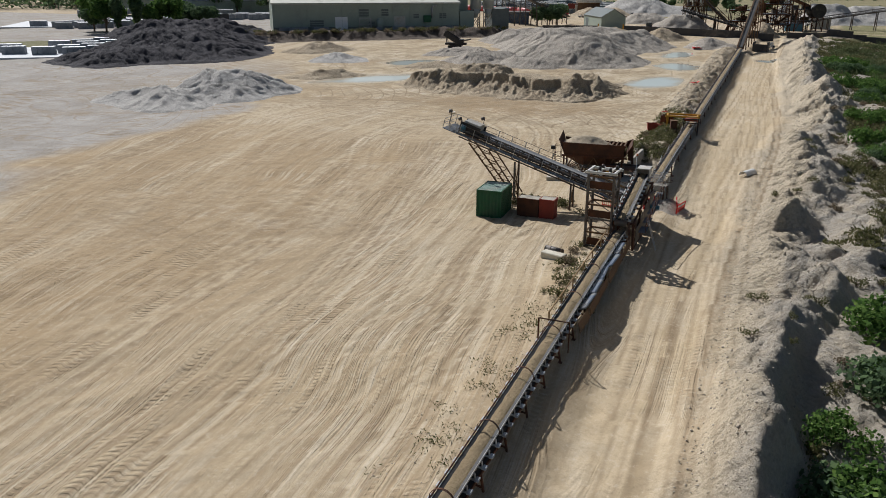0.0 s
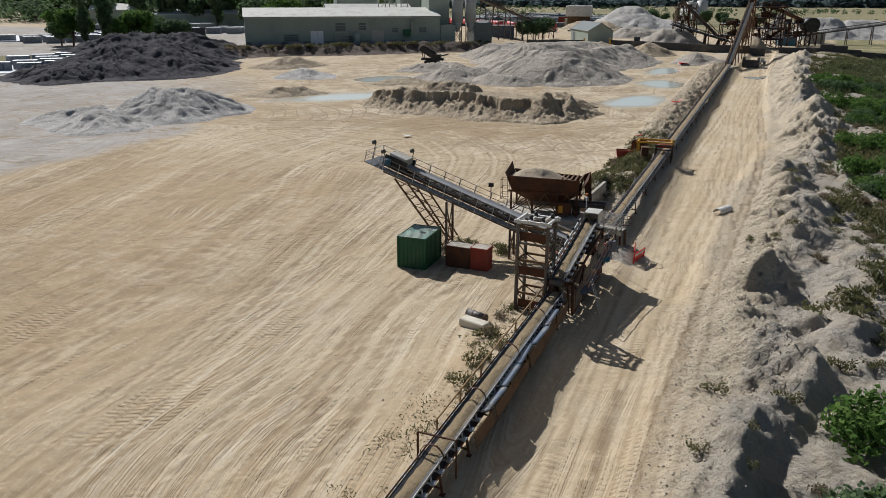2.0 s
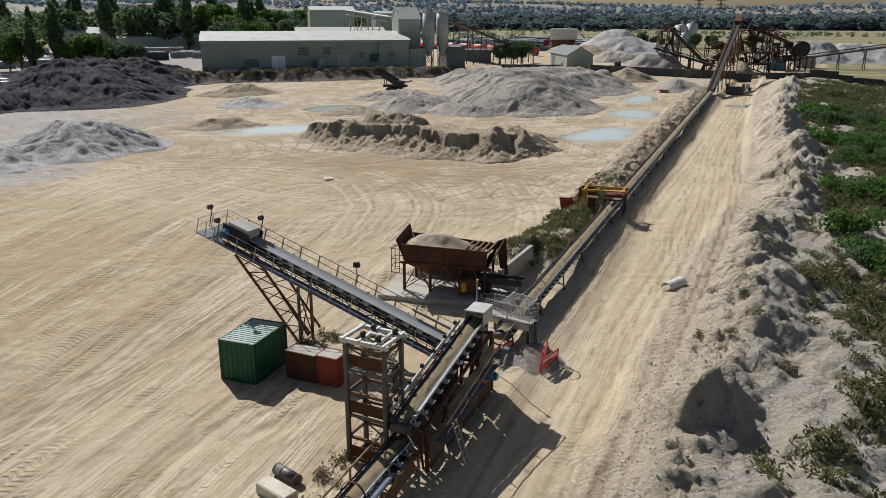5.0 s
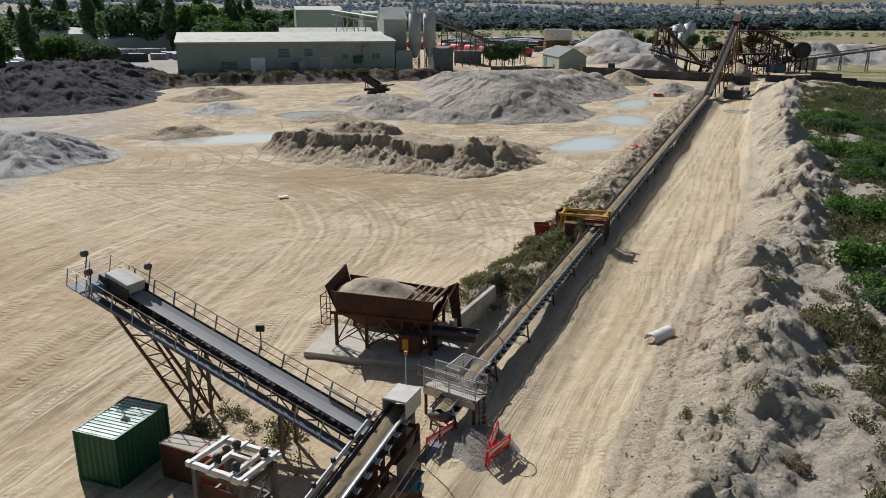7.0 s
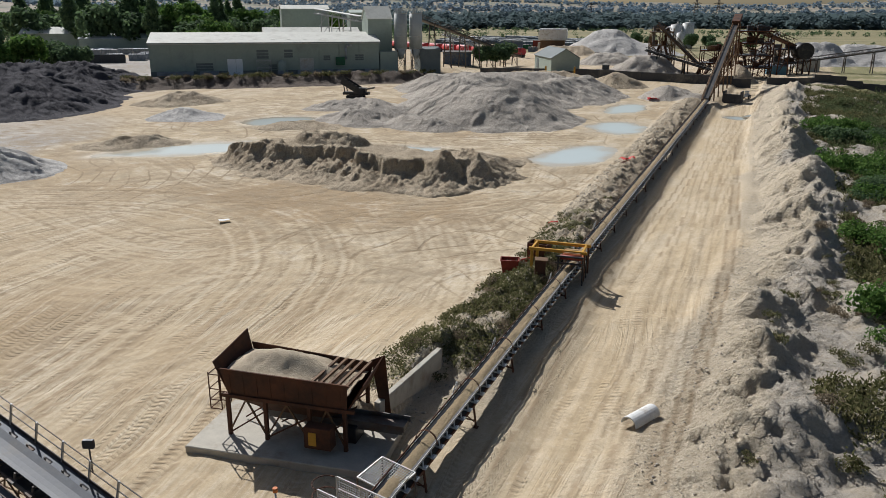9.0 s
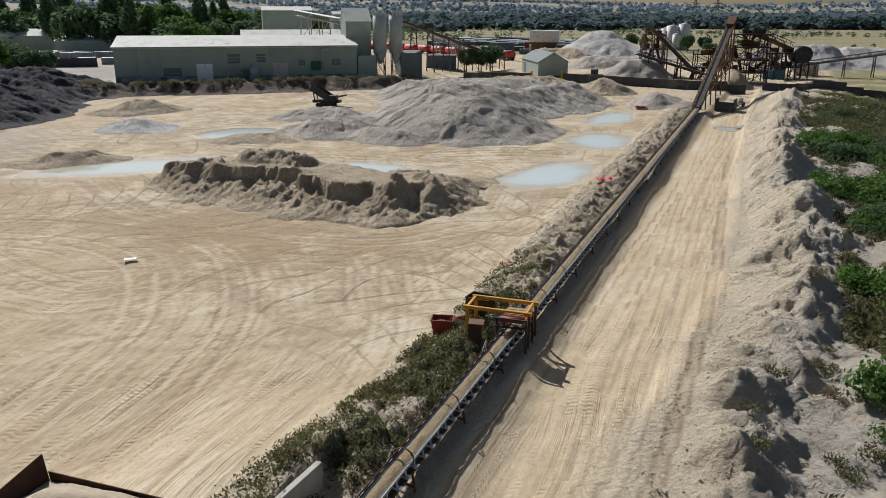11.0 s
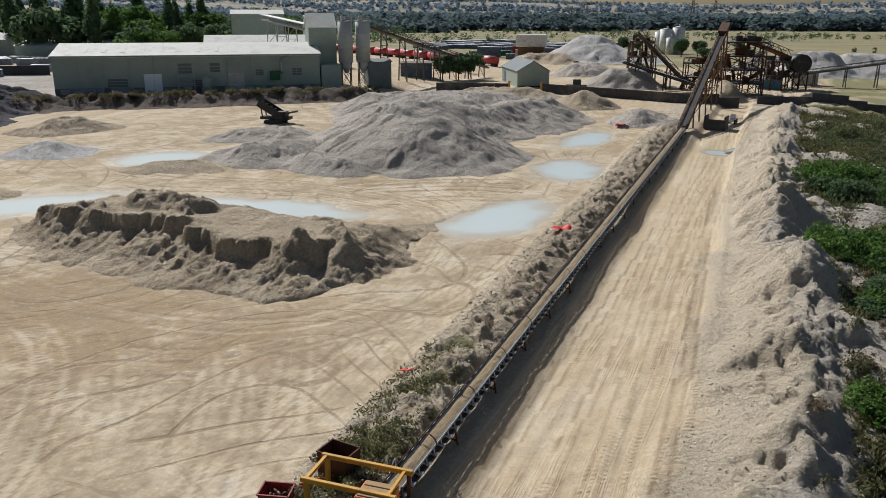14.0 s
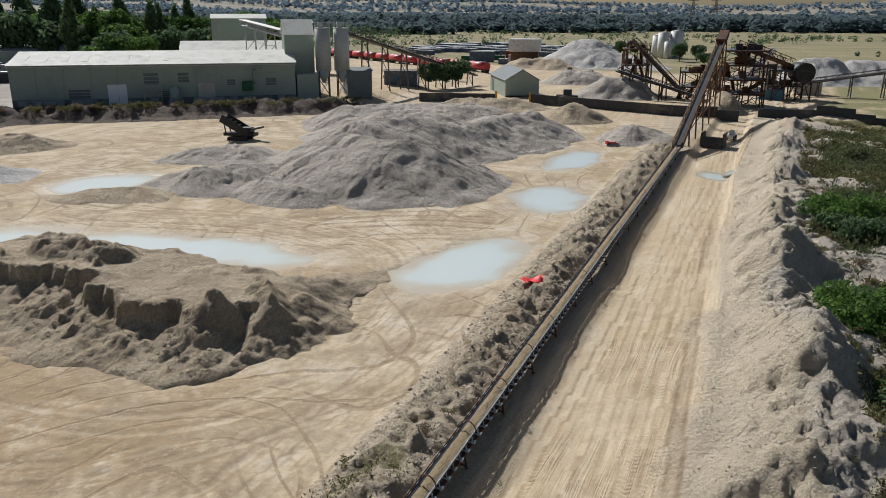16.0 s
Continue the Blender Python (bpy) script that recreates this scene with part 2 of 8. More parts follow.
def mounds(x, y):
    """Height of the tipped mounds, each with a steep broken side to the south-east."""
    h = np.zeros(np.shape(x))
    wx, wy = x + 0.7 * fbm(x * 0.55, y * 0.55, 151, 3), y + 0.7 * fbm(x * 0.55, y * 0.55, 157, 3)
    for cx, cy, hh, r in MOUNDS:
        u, v = wx - cx, wy - cy
        d = np.hypot(u, v)
        way = np.clip((0.6 * u - 0.8 * v) / np.maximum(d, 0.05), 0, 1)
        h = np.maximum(h, hh * np.clip(1.25 - d / (r * (1 - 0.42 * way)), 0, 1))
    return h


YARD = Vector((-100.0, 272.0)), Vector((-153.6, 233.7))


def line(tab, y):
    return np.interp(y, [r[0] for r in tab], [r[1] for r in tab])


def behind_shed(x, y):
    """Metres north of the line of the long shed's front."""
    d = (YARD[0] - YARD[1]).normalized()
    return -(x - YARD[1].x) * d.y + (y - YARD[1].y) * d.x


PONDS = []


def pond_depth(x, y):
    """How far inside a pond's outline a place lies, 0 at the rim and 1 in the middle, below 0 outside."""
    best = np.full(np.shape(x), -9.0)
    for cx, cy, rx, ry, a, sd in PONDS:
        c, s = math.cos(a), math.sin(a)
        u, v = (x - cx) * c + (y - cy) * s, -(x - cx) * s + (y - cy) * c
        w = 0.16 * fbm(x * 0.22, y * 0.22, sd, 3)
        best = np.maximum(best, 1 - np.sqrt((u / rx) ** 2 + (v / ry) ** 2) + w)
    return best


PONDS += [(-17.8, 170.0, 4.6, 10.2, -0.24, 3), (-16.3, 199.0, 5.2, 7.8, 0.1, 5), (-19.3, 227.0, 4.0, 9.6, -0.1, 8),
          (3.4, 226.0, 2.6, 3.0, 0.3, 10), (6.2, 228.5, 0.7, 3.4, -0.4, 11),
          (-49.0, 163.0, 15.0, 4.6, 0.12, 12), (-75.0, 154.0, 13.0, 5.2, 0.75, 14), (-80.0, 185.0, 7.5, 5.6, 1.1, 16),
          (-66.5, 159.5, 7.0, 3.0, 0.3, 20), (-12.6, 251.0, 2.8, 1.6, 0.1, 22)]


def ground_z(x, y, fine=True):
    x, y = np.asarray(x, float), np.asarray(y, float)
    z = np.interp(y, LEVEL_Y, LEVEL_Z)
    near = 1 - sstep(330, 420, y) * 0.8
    z = z + 1.3 * sstep(-16, 2, behind_shed(x, y)) * (1 - sstep(-96, -80, x)) * near
    # haul road, a little lower than the yard
    l, r = line(ROAD_L, y), line(ROAD_R, y)
    inroad = sstep(-1.2, 0.6, x - l) * sstep(-0.8, 0.8, r - x) * (1 - sstep(285, 310, y))
    z = z - inroad * (0.35 + 0.5 * sstep(140, 240, y))
    # low rough bank on the yard side of the conveyor
    cx = conv_x(y)
    bank = sstep(-7.5, -3.2, x - cx) * sstep(-0.7, -2.0, x - cx) * sstep(86, 100, y) * (1 - sstep(238, 255, y))
    bank = bank * (1 - 0.55 * sstep(-3.0, -0.6, x - cx))
    z = z + bank * (0.75 + 0.35 * fbm(x * 0.5, y * 0.3, 31, 4))
    # low bench that the long belt stands on
    along = 1 - sstep(54, 58.5, y) + sstep(92, 98, y) * (1 - sstep(232, 246, y))
    bench = sstep(-5.5, -1.4, x - cx) * sstep(3.0, 1.2, x - cx) * along
    z = z + bench * np.clip(belt_z(y) - 1.22 - np.interp(y, LEVEL_Y, LEVEL_Z), 0, 1)
    # spoil bank on the far side of the road
    c = line(CREST, y)
    w = x - c + 1.6 * fbm(x * 0.05, y * 0.09, 41, 3)
    up = sstep(0.2, 1.0, (x - r) / np.maximum(c - r, 1))
    down = 1 - sstep(0.2, 2.6 + 2.2 * sstep(55, 85, y), w)
    amp = (2.1 + 0.7 * (1 - sstep(42, 55, y)) + 0.9 * fbm(x * 0.10, y * 0.12, 44, 3)) * (1 - sstep(270, 292, y))
    gully = 0.9 * np.abs(fbm(x * 0.22, y * 0.22, 47, 3)) + 0.30 * np.abs(fbm(x * 0.75, y * 0.75, 49, 3))
    z = z + up * down * (amp - gully) - 1.6 * sstep(0.4, 3.0, w) * (1 - sstep(40, 48, y)) + mounds(x, y) * sstep(0.8, 2.2, x - r)
    # loading ramp behind the feed hopper
    z = z + 1.5 * sstep(-24, -15, x) * (1 - sstep(-11.4, -10.9, x)) * sstep(85.5, 86.8, y) * (1 - sstep(90, 106, y))
    # rough lower land beyond the bank
    past = sstep(1.0, 5.0, x - c) * (1 - sstep(285, 300, y))
    z = z + past * (0.6 + 0.75 * fbm(x * 0.2, y * 0.2, 53, 4) - 1.5 * sstep(6, 22, x - c))
    # shallow basins of the ponds
    d = pond_depth(x, y)
    for px, py, rx, ry, a, sd in PONDS:
        near_it = sstep(1.9, 1.2, np.hypot(x - px, y - py) / max(rx, ry))
        z = z + near_it * (np.interp(py, LEVEL_Y, LEVEL_Z) - np.interp(y, LEVEL_Y, LEVEL_Z))
    z = z - 0.22 * sstep(-0.28, 0.12, d)
    # rolling hills at the horizon
    dist = np.hypot(x, y)
    z = z + sstep(2600, 4800, dist) * (70 + 50 * fbm(x * 0.0007, y * 0.0007, 61, 3))
    if fine:
        rough = 0.045 + 0.34 * bank + 0.26 * up * down + 0.2 * past
        z = z + (0.16 * up * (1 - 0.6 * past) + 0.14 * bank) * fbm(x * 2.1, y * 2.1, 77, 2, 0.7)
        z = z + (0.36 * up * down + 0.34 * bank) * (0.35 - np.abs(fbm(x * 0.9, y * 0.9, 73, 4, 0.62)))
        z = z + rough * fbm(x * 1.1, y * 1.1, 71, 4, 0.6) + 0.10 * fbm(x * 0.11, y * 0.11, 75, 3) * (1 - sstep(-0.4, 0, d))
    return z


def gz(x, y):
    return float(ground_z(np.array([x]), np.array([y]), False)[0])


def steps(*runs):
    out = []
    for a, b, s in runs:
        out.append(np.arange(a, b - 1e-6, s))
    return np.concatenate(out)


GX = np.concatenate([-np.geomspace(4900, 245, 26), steps((-240, -76, 1.3), (-76, -34, 0.42), (-34, 17, 0.26), (17, 60, 0.9)), np.geomspace(62, 4900, 30)])
GY = np.concatenate([-np.geomspace(600, 12, 12), steps((-10, 18, 1.0), (18, 196, 0.30), (196, 330, 0.85)), np.geomspace(332, 4950, 60)])

# ---- wheel tracks: lines of travel over the yard, each with some passes
TRACKS = []


def lane(points, passes, spread, seed, depth=0.05):
    TRACKS.append((points, passes, spread, seed, depth))


lane([(-23, 14), (-24, 34), (-26, 53), (-28, 75), (-34, 103)], 26, 6.5, 1, 0.07)
lane([(-33, 16), (-34, 37), (-37, 57), (-41, 78), (-45, 110)], 24, 6.5, 2, 0.07)
lane([(-54, 41), (-62, 62), (-70, 84), (-82, 117), (-108, 162), (-127, 217)], 18, 7.0, 3, 0.07)
lane([(-69, 54), (-71, 66), (-73, 83), (-78, 109)], 6, 4.0, 4)
lane([(-56, 53), (-44, 49), (-36, 45.5)], 1, 0.1, 5, 0.09)
lane([(-44, 79), (-50, 97), (-48, 115), (-35, 121), (-23, 127)], 15, 6.0, 7, 0.08)
lane([(-75, 114), (-50, 106), (-38, 108), (-32, 124)], 14, 6.0, 8, 0.08)
lane([(-26, 84), (-19, 106), (-19, 127), (-16, 151), (-14, 168)], 14, 3.4, 9, 0.09)
lane([(-13, 120), (-15, 146), (-17, 167), (-19, 184)], 7, 2.6, 10, 0.08)
lane([(-46, 136), (-40, 139), (-28, 131), (-20, 118)], 9, 4.0, 11, 0.09)
lane([(-45, 172), (-38, 179), (-28, 184), (-20, 186)], 9, 2.5, 12, 0.10)
lane([(-92, 178), (-102, 203), (-99, 231), (-94, 271)], 7, 5.0, 13)
lane([(-114, 92), (-120, 109), (-92, 100), (-81, 111)], 5, 5.0, 14)
lane([(-143, 117), (-128, 132), (-112, 149), (-122, 184)], 6, 6.0, 15)
lane([(-116, 198), (-116, 225), (-97, 244)], 4, 5.0, 16)
lane([(-60, 152), (-44, 131), (-30, 128), (-20, 140), (-18, 150)], 8, 2.5, 21, 0.09)
lane([(-70, 120), (-60, 132), (-45, 128), (-30, 112)], 8, 4.0, 22, 0.08)
lane([(-25, 100), (-29, 112), (-40, 124), (-56, 128), (-76, 122)], 16, 4.5, 23, 0.09)
lane([(-20, 142), (-27, 134), (-42, 132), (-58, 135), (-74, 144)], 12, 2.2, 24, 0.10)
lane([(-22, 148), (-25, 163), (-31, 171), (-45, 175), (-62, 173), (-78, 172)], 12, 2.6, 25, 0.10)
lane([(-90, 118), (-97, 135), (-97, 152), (-104, 172), (-114, 196)], 14, 4.0, 26, 0.09)
lane([(-112, 208), (-96, 214), (-82, 200), (-92, 180), (-100, 160)], 9, 3.0, 27, 0.09)
lane([(-112, 88), (-98, 98), (-84, 108), (-84, 122), (-94, 134), (-112, 140)], 8, 3.5, 28, 0.08)
lane([(-14, 18), (-15, 37), (-18, 58), (-16, 66)], 12, 3.0, 17, 0.07)
lane([(-41, 55), (-35, 56), (-40, 71), (-46, 76)], 2, 2.0, 18, 0.08)
lane([(-2.6, 14), (-2.4, 40), (-2.0, 60), (-0.6, 90), (1.5, 140), (3.4, 230), (5, 275)], 11, 1.8, 19, 0.06)


def smooth_line(points, step=0.25):
    p = np.array(points, float)
    p = np.vstack([2 * p[0] - p[1], p, 2 * p[-1] - p[-2]])
    out = []
    for i in range(1, len(p) - 2):
        a, b, c, d = p[i - 1:i + 3]
        n = max(int(np.hypot(*(c - b)) / step), 2)
        t = np.linspace(0, 1, n, endpoint=False)[:, None]
        out.append(0.5 * (2 * b + (c - a) * t + (2 * a - 5 * b + 4 * c - d) * t ** 2 + (3 * b - a - 3 * c + d) * t ** 3))
    return np.vstack(out)


def build_ground():
    X, Y = np.meshgrid(GX, GY)
    Z = ground_z(X, Y)
    rut, push = np.zeros_like(Z), np.zeros_like(Z)
    rng = np.random.default_rng(5)
    win = np.arange(-2, 3)
    for points, passes, spread, seed, depth in TRACKS:
        mid = smooth_line(points, 0.2)
        tan = np.gradient(mid, axis=0)
        tan /= np.linalg.norm(tan, axis=1)[:, None]
        nor = np.stack([-tan[:, 1], tan[:, 0]], 1)
        s = np.arange(len(mid)) * 0.2
        for k in range(max(passes * 2 // 3, 1)):
            off = rng.normal(0, spread) + 0.9 * np.sin(s / rng.uniform(14, 40) + rng.uniform(0, 6))
            i0, i1 = sorted(rng.integers(0, len(mid), 2)) if passes > 1 and rng.random() < 0.5 else (0, len(mid))
            if i1 - i0 < 60:
                i0, i1 = 0, len(mid)
            gain = rng.uniform(0.25, 1.0)
            light = rng.uniform(-0.5, 0.9)
            for side in (-1.05, 1.05):
                q = (mid + nor * (off + side)[:, None])[i0:i1]
                ia = np.clip(np.searchsorted(GX, q[:, 0])[:, None] + win, 0, len(GX) - 1)[:, None, :]
                ja = np.clip(np.searchsorted(GY, q[:, 1])[:, None] + win, 0, len(GY) - 1)[:, :, None]
                dx, dy = GX[ia] - q[:, 0][:, None, None], GY[ja] - q[:, 1][:, None, None]
                tx, ty = tan[i0:i1, 0][:, None, None], tan[i0:i1, 1][:, None, None]
                ac, al = np.abs(-dx * ty + dy * tx), np.abs(dx * tx + dy * ty)
                hit = (al < 0.35) & (ac < 0.52)
                jj, ii = np.broadcast_to(ja, hit.shape)[hit], np.broadcast_to(ia, hit.shape)[hit]
                rut[jj, ii] = gain * np.where(ac[hit] < 0.27, light, -0.9)
                np.maximum.at(push, (jj, ii), gain * depth * np.clip(1.5 - ac[hit] / 0.3, 0, 1))

    def soft(a):
        b = (np.roll(a, 1, 0) + 2 * a + np.roll(a, -1, 0)) / 4
        return (np.roll(b, 1, 1) + 2 * b + np.roll(b, -1, 1)) / 4

    push = soft(push)
    Z = Z - push
    ny, nx = Z.shape
    me = bpy.data.meshes.new("ground")
    me.vertices.add(nx * ny)
    me.vertices.foreach_set("co", np.stack([X, Y, Z], -1).astype(np.float32).ravel())
    i = np.arange(nx * ny).reshape(ny, nx)
    q = np.stack([i[:-1, :-1], i[:-1, 1:], i[1:, 1:], i[1:, :-1]], -1).reshape(-1, 4)
    me.loops.add(q.size)
    me.loops.foreach_set("vertex_index", q.ravel().astype(np.int32))
    me.polygons.add(len(q))
    me.polygons.foreach_set("loop_start", np.arange(0, q.size, 4, dtype=np.int32))
    me.polygons.foreach_set("use_smooth", np.ones(len(q), bool))
    me.update()
    # what the soil is: grey dust, grass and scrub, damp rim of ponds, raw spoil
    c, r, cx = line(CREST, Y), line(ROAD_R, Y), conv_x(Y)
    edge = 6 * fbm(X * 0.045, Y * 0.045, 81, 4)
    grey = sstep(-2, 11, -(X + 72 + 0.27 * np.maximum(Y - 82, 0)) + edge * 1.2) * (1 - sstep(150, 215, Y + X * 0.3 + 50 + edge))
    grey = np.maximum(grey, 0.75 * sstep(-6, 8, -(X + 150) + edge) * (Y < 300))
    grey = np.maximum(grey, 0.8 * sstep(-2.2, 2.0, X - c + 0.3 * edge) * (1 - sstep(255, 300, Y)))
    veg = sstep(1.5, 6.0, X - c + edge * 0.5) * (0.30 + 0.45 * sstep(-0.2, 0.5, fbm(X * 0.12, Y * 0.12, 91, 4)) + 0.3 * sstep(8, 20, X - c))
    veg = veg * (1 - 0.75 * sstep(44, 49, Y) * sstep(90, 82, Y) * sstep(16, 9, X - c))
    strip = sstep(-6.5, -4.5, X - cx) * sstep(0.6, -0.6, X - cx) * sstep(84, 92, Y) * (1 - sstep(132, 150, Y))
    veg = np.maximum(veg, strip * 0.7 * sstep(-0.4, 0.5, fbm(X * 0.3, Y * 0.3, 95, 4)))
    veg = np.maximum(veg, 0.8 * sstep(-17, -12, behind_shed(X, Y)) * sstep(-1, -4, behind_shed(X, Y)) * (X < -84) * (X > -230))
    far = sstep(395, 440, Y + 0.25 * X) + sstep(45, 60, X)
    veg = np.clip(np.maximum(veg, far), 0, 1)
    sfl = X.copy()
    for _ in range(6):
        sfl = X + (0.11 + 0.26 * np.clip((-sfl - 25) / 30, 0, 1)) * (np.minimum(Y, 160) - 20)
    onroad = sstep(-8, -5, X - 0.02 * Y)
    flow = sfl * (1 - onroad) + (X - 0.033 * Y) * onroad + 1.2 * fbm(X * 0.03, Y * 0.03, 111, 3) + 0.35 * fbm(X * 0.1, Y * 0.1, 113, 2)
    wet = sstep(-0.75, -0.02, pond_depth(X, Y))
    spoil = np.clip(sstep(-6.5, -4.0, X - cx) * sstep(1.6, 0, X - cx) * sstep(120, 150, Y) * (1 - sstep(245, 255, Y)), 0, 1)
    brown = 0.6 * sstep(1.25, 0.6, np.hypot((X + 46) / 15, (Y - 56) / 9) + 0.3 * fbm(X * 0.15, Y * 0.15, 127, 3))
    loose = np.clip(np.maximum(sstep(-2.0, 2.4, X - r + 1.6 * fbm(X * 0.16, Y * 0.16, 121, 4)) * (1 - sstep(280, 300, Y)), sstep(-7.5, -5.5, X - cx) * sstep(1.6, 0.4, X - cx) * sstep(84, 95, Y)), 0, 1)
    dampm = sstep(98, 122, Y + 0.12 * (X + 40) + 6 * fbm(X * 0.06, Y * 0.06, 123, 3)) * (1 - sstep(262, 285, Y)) * sstep(-128, -100, X) * sstep(-1, -3, X - cx)
    dampm = np.maximum(dampm, brown)
    tan_soil = np.maximum(brown * 1.5, 0.75 * sstep(0, 9, -(X + 31) + 0.9 * edge) * (1 - sstep(84, 104, Y)))
    tan_soil = np.maximum(tan_soil, sstep(1.3, 0.7, np.hypot((X + 40) / 22, (Y - 130) / 9) + 0.35 * fbm(X * 0.12, Y * 0.12, 199, 4)))
    tan_soil = np.maximum(tan_soil, 0.7 * dampm * sstep(-0.2, 0.6, fbm(X * 0.05, Y * 0.05, 197, 4)))
    roadm = sstep(-1.2, 0.8, X - line(ROAD_L, Y)) * sstep(-1.0, 1.0, r - X) * (1 - sstep(285, 310, Y))
    for name, v in (("grey", grey), ("veg", veg), ("wet", wet), ("spoil", spoil), ("rut", rut), ("haul", roadm), ("flow", flow), ("loose", loose), ("damp", dampm), ("tan_soil", np.clip(tan_soil, 0, 1)), ("far", np.clip(far, 0, 1))):
        me.attributes.new(name, "FLOAT", "POINT").data.foreach_set("value", v.astype(np.float32).ravel())
    return me


def ground_mat():
    k = Mat("quarry_floor", 0.95, 0, 0.12)
    co = k.world_co()
    big = k.noise(co, 0.045, 6, 0.6)
    mid = k.noise(co, 0.35, 6, 0.65)
    fine = k.noise(co, 3.2, 6, 0.7)
    grit = k.noise(co, 14.0, 3, 0.6)
    sep = k.t.nodes.new("ShaderNodeSeparateXYZ")
    k.ln(co, sep.inputs[0])
    fl = k.attr("flow").outputs["Fac"]

    def streak(fu, fv):
        cb = k.t.nodes.new("ShaderNodeCombineXYZ")
        k.ln(k.math("MULTIPLY", fl, fu), cb.inputs[0])
        k.ln(k.math("MULTIPLY", sep.outputs[1], fv), cb.inputs[1])
        return cb.outputs[0]

    firm = k.math("MULTIPLY", k.fac(k.attr("loose").outputs["Fac"], 0.2, 0.8, 1.0, 0.0), k.math("MULTIPLY", k.fac(k.attr("damp").outputs["Fac"], 0.1, 0.7, 1.0, 0.08), k.fac(k.attr("haul").outputs["Fac"], 0.2, 0.8, 1.0, 0.5)))
    lanes0 = k.noise(streak(0.22, 0.012), 1.0, 5, 0.6)
    lanes = k.noise(streak(0.9, 0.025), 1.0, 5, 0.65)
    lanes2 = k.noise(streak(3.4, 0.06), 1.0, 4, 0.65)
    patch = k.math("MULTIPLY", firm, k.fac(k.noise(co, 0.10, 5, 0.7), 0.40, 0.60, 0.45, 1.0))
    sand = k.ramp(big, [(0.30, (0.46, 0.35, 0.215)), (0.48, (0.56, 0.455, 0.31)), (0.68, (0.64, 0.545, 0.405))])
    sand = k.mix(k.math("MULTIPLY", k.fac(lanes0, 0.42, 0.62, 0, 0.6), firm), sand, (0.42, 0.315, 0.195))
    sand = k.mix(k.math("MULTIPLY", k.fac(lanes0, 0.42, 0.32, 0, 0.5), firm), sand, (0.66, 0.58, 0.45))
    sand = k.mix(k.fac(mid, 0.45, 0.72, 0, 0.40), sand, (0.46, 0.34, 0.205))
    sand = k.mix(k.math("MULTIPLY", k.fac(lanes, 0.47, 0.60, 0, 0.5), firm), sand, (0.38, 0.28, 0.17))
    sand = k.mix(k.math("MULTIPLY", k.fac(lanes2, 0.52, 0.66, 0, 0.34), patch), sand, (0.70, 0.62, 0.50))
    sand = k.mix(k.math("MULTIPLY", k.fac(lanes2, 0.48, 0.34, 0, 0.36), patch), sand, (0.36, 0.265, 0.165))
    tan_mix = k.math("MULTIPLY", k.attr("tan_soil").outputs["Fac"], k.fac(k.math("ADD", lanes0, k.math("MULTIPLY", mid, 0.6)), 0.54, 0.84, 0.15, 1.0))
    sand = k.mix(tan_mix, sand, (0.36, 0.25, 0.135))

    def thin(nz, at, wide):
        return k.fac(k.math("ABSOLUTE", k.math("SUBTRACT", nz, at)), wide * 0.35, wide, 1.0, 0.0)

    pass1 = k.noise(streak(0.55, 0.010), 1.0, 3, 0.6)
    pass2 = k.noise(streak(1.5, 0.02), 1.0, 3, 0.6)
    worn = k.fac(k.noise(co, 0.09, 6, 0.7), 0.44, 0.60, 0.08, 0.9)
    marks = k.math("MULTIPLY", k.math("MAXIMUM", k.math("MAXIMUM", thin(pass1, 0.45, 0.012), thin(pass1, 0.55, 0.014)), k.math("MAXIMUM", thin(pass2, 0.5, 0.022), thin(pass2, 0.6, 0.02))), k.math("MULTIPLY", worn, firm))
    sand = k.mix(k.math("MULTIPLY", marks, 0.5), sand, (0.30, 0.215, 0.125))
    sand = k.mix(k.math("MULTIPLY", k.math("MAXIMUM", thin(pass1, 0.50, 0.016), thin(pass2, 0.42, 0.025)), k.math("MULTIPLY", k.math("MULTIPLY", firm, worn), 0.4)), sand, (0.72, 0.64, 0.51))
    grey = k.mix(k.fac(mid, 0.35, 0.7), (0.33, 0.31, 0.29), (0.44, 0.42, 0.395))
    grey = k.mix(k.fac(k.noise(co, 0.09, 5, 0.6), 0.45, 0.65, 0, 0.5), grey, (0.26, 0.23, 0.20))
    col = k.mix(k.fac(k.math("ADD", k.attr("grey").outputs["Fac"], k.math("MULTIPLY", k.math("SUBTRACT", fine, 0.5), 0.5)), 0.25, 0.75), sand, grey)
    haul = k.mix(k.fac(lanes, 0.36, 0.66), (0.47, 0.36, 0.22), (0.61, 0.495, 0.345))
    haul = k.mix(k.math("MULTIPLY", k.fac(lanes2, 0.50, 0.68, 0, 0.4), patch), haul, (0.42, 0.32, 0.20))
    haul = k.mix(k.fac(k.noise(k.world_co((1.0, 0.3, 1)), 0.35, 4, 0.6), 0.50, 0.68, 0, 0.6), haul, (0.66, 0.57, 0.43))
    haul = k.mix(k.fac(mid, 0.5, 0.75, 0, 0.4), haul, (0.48, 0.35, 0.2))
    col = k.mix(k.math("MULTIPLY", k.attr("haul").outputs["Fac"], 0.85), col, haul)
    spoil = k.mix(k.fac(fine, 0.35, 0.7), (0.32, 0.24, 0.15), (0.48, 0.38, 0.26))
    col = k.mix(k.math("MULTIPLY", k.attr("spoil").outputs["Fac"], 0.7), col, spoil)
    damp = k.attr("damp").outputs["Fac"]
    churn = k.noise(k.world_co((1, 1, 1)), 0.22, 7, 0.72)
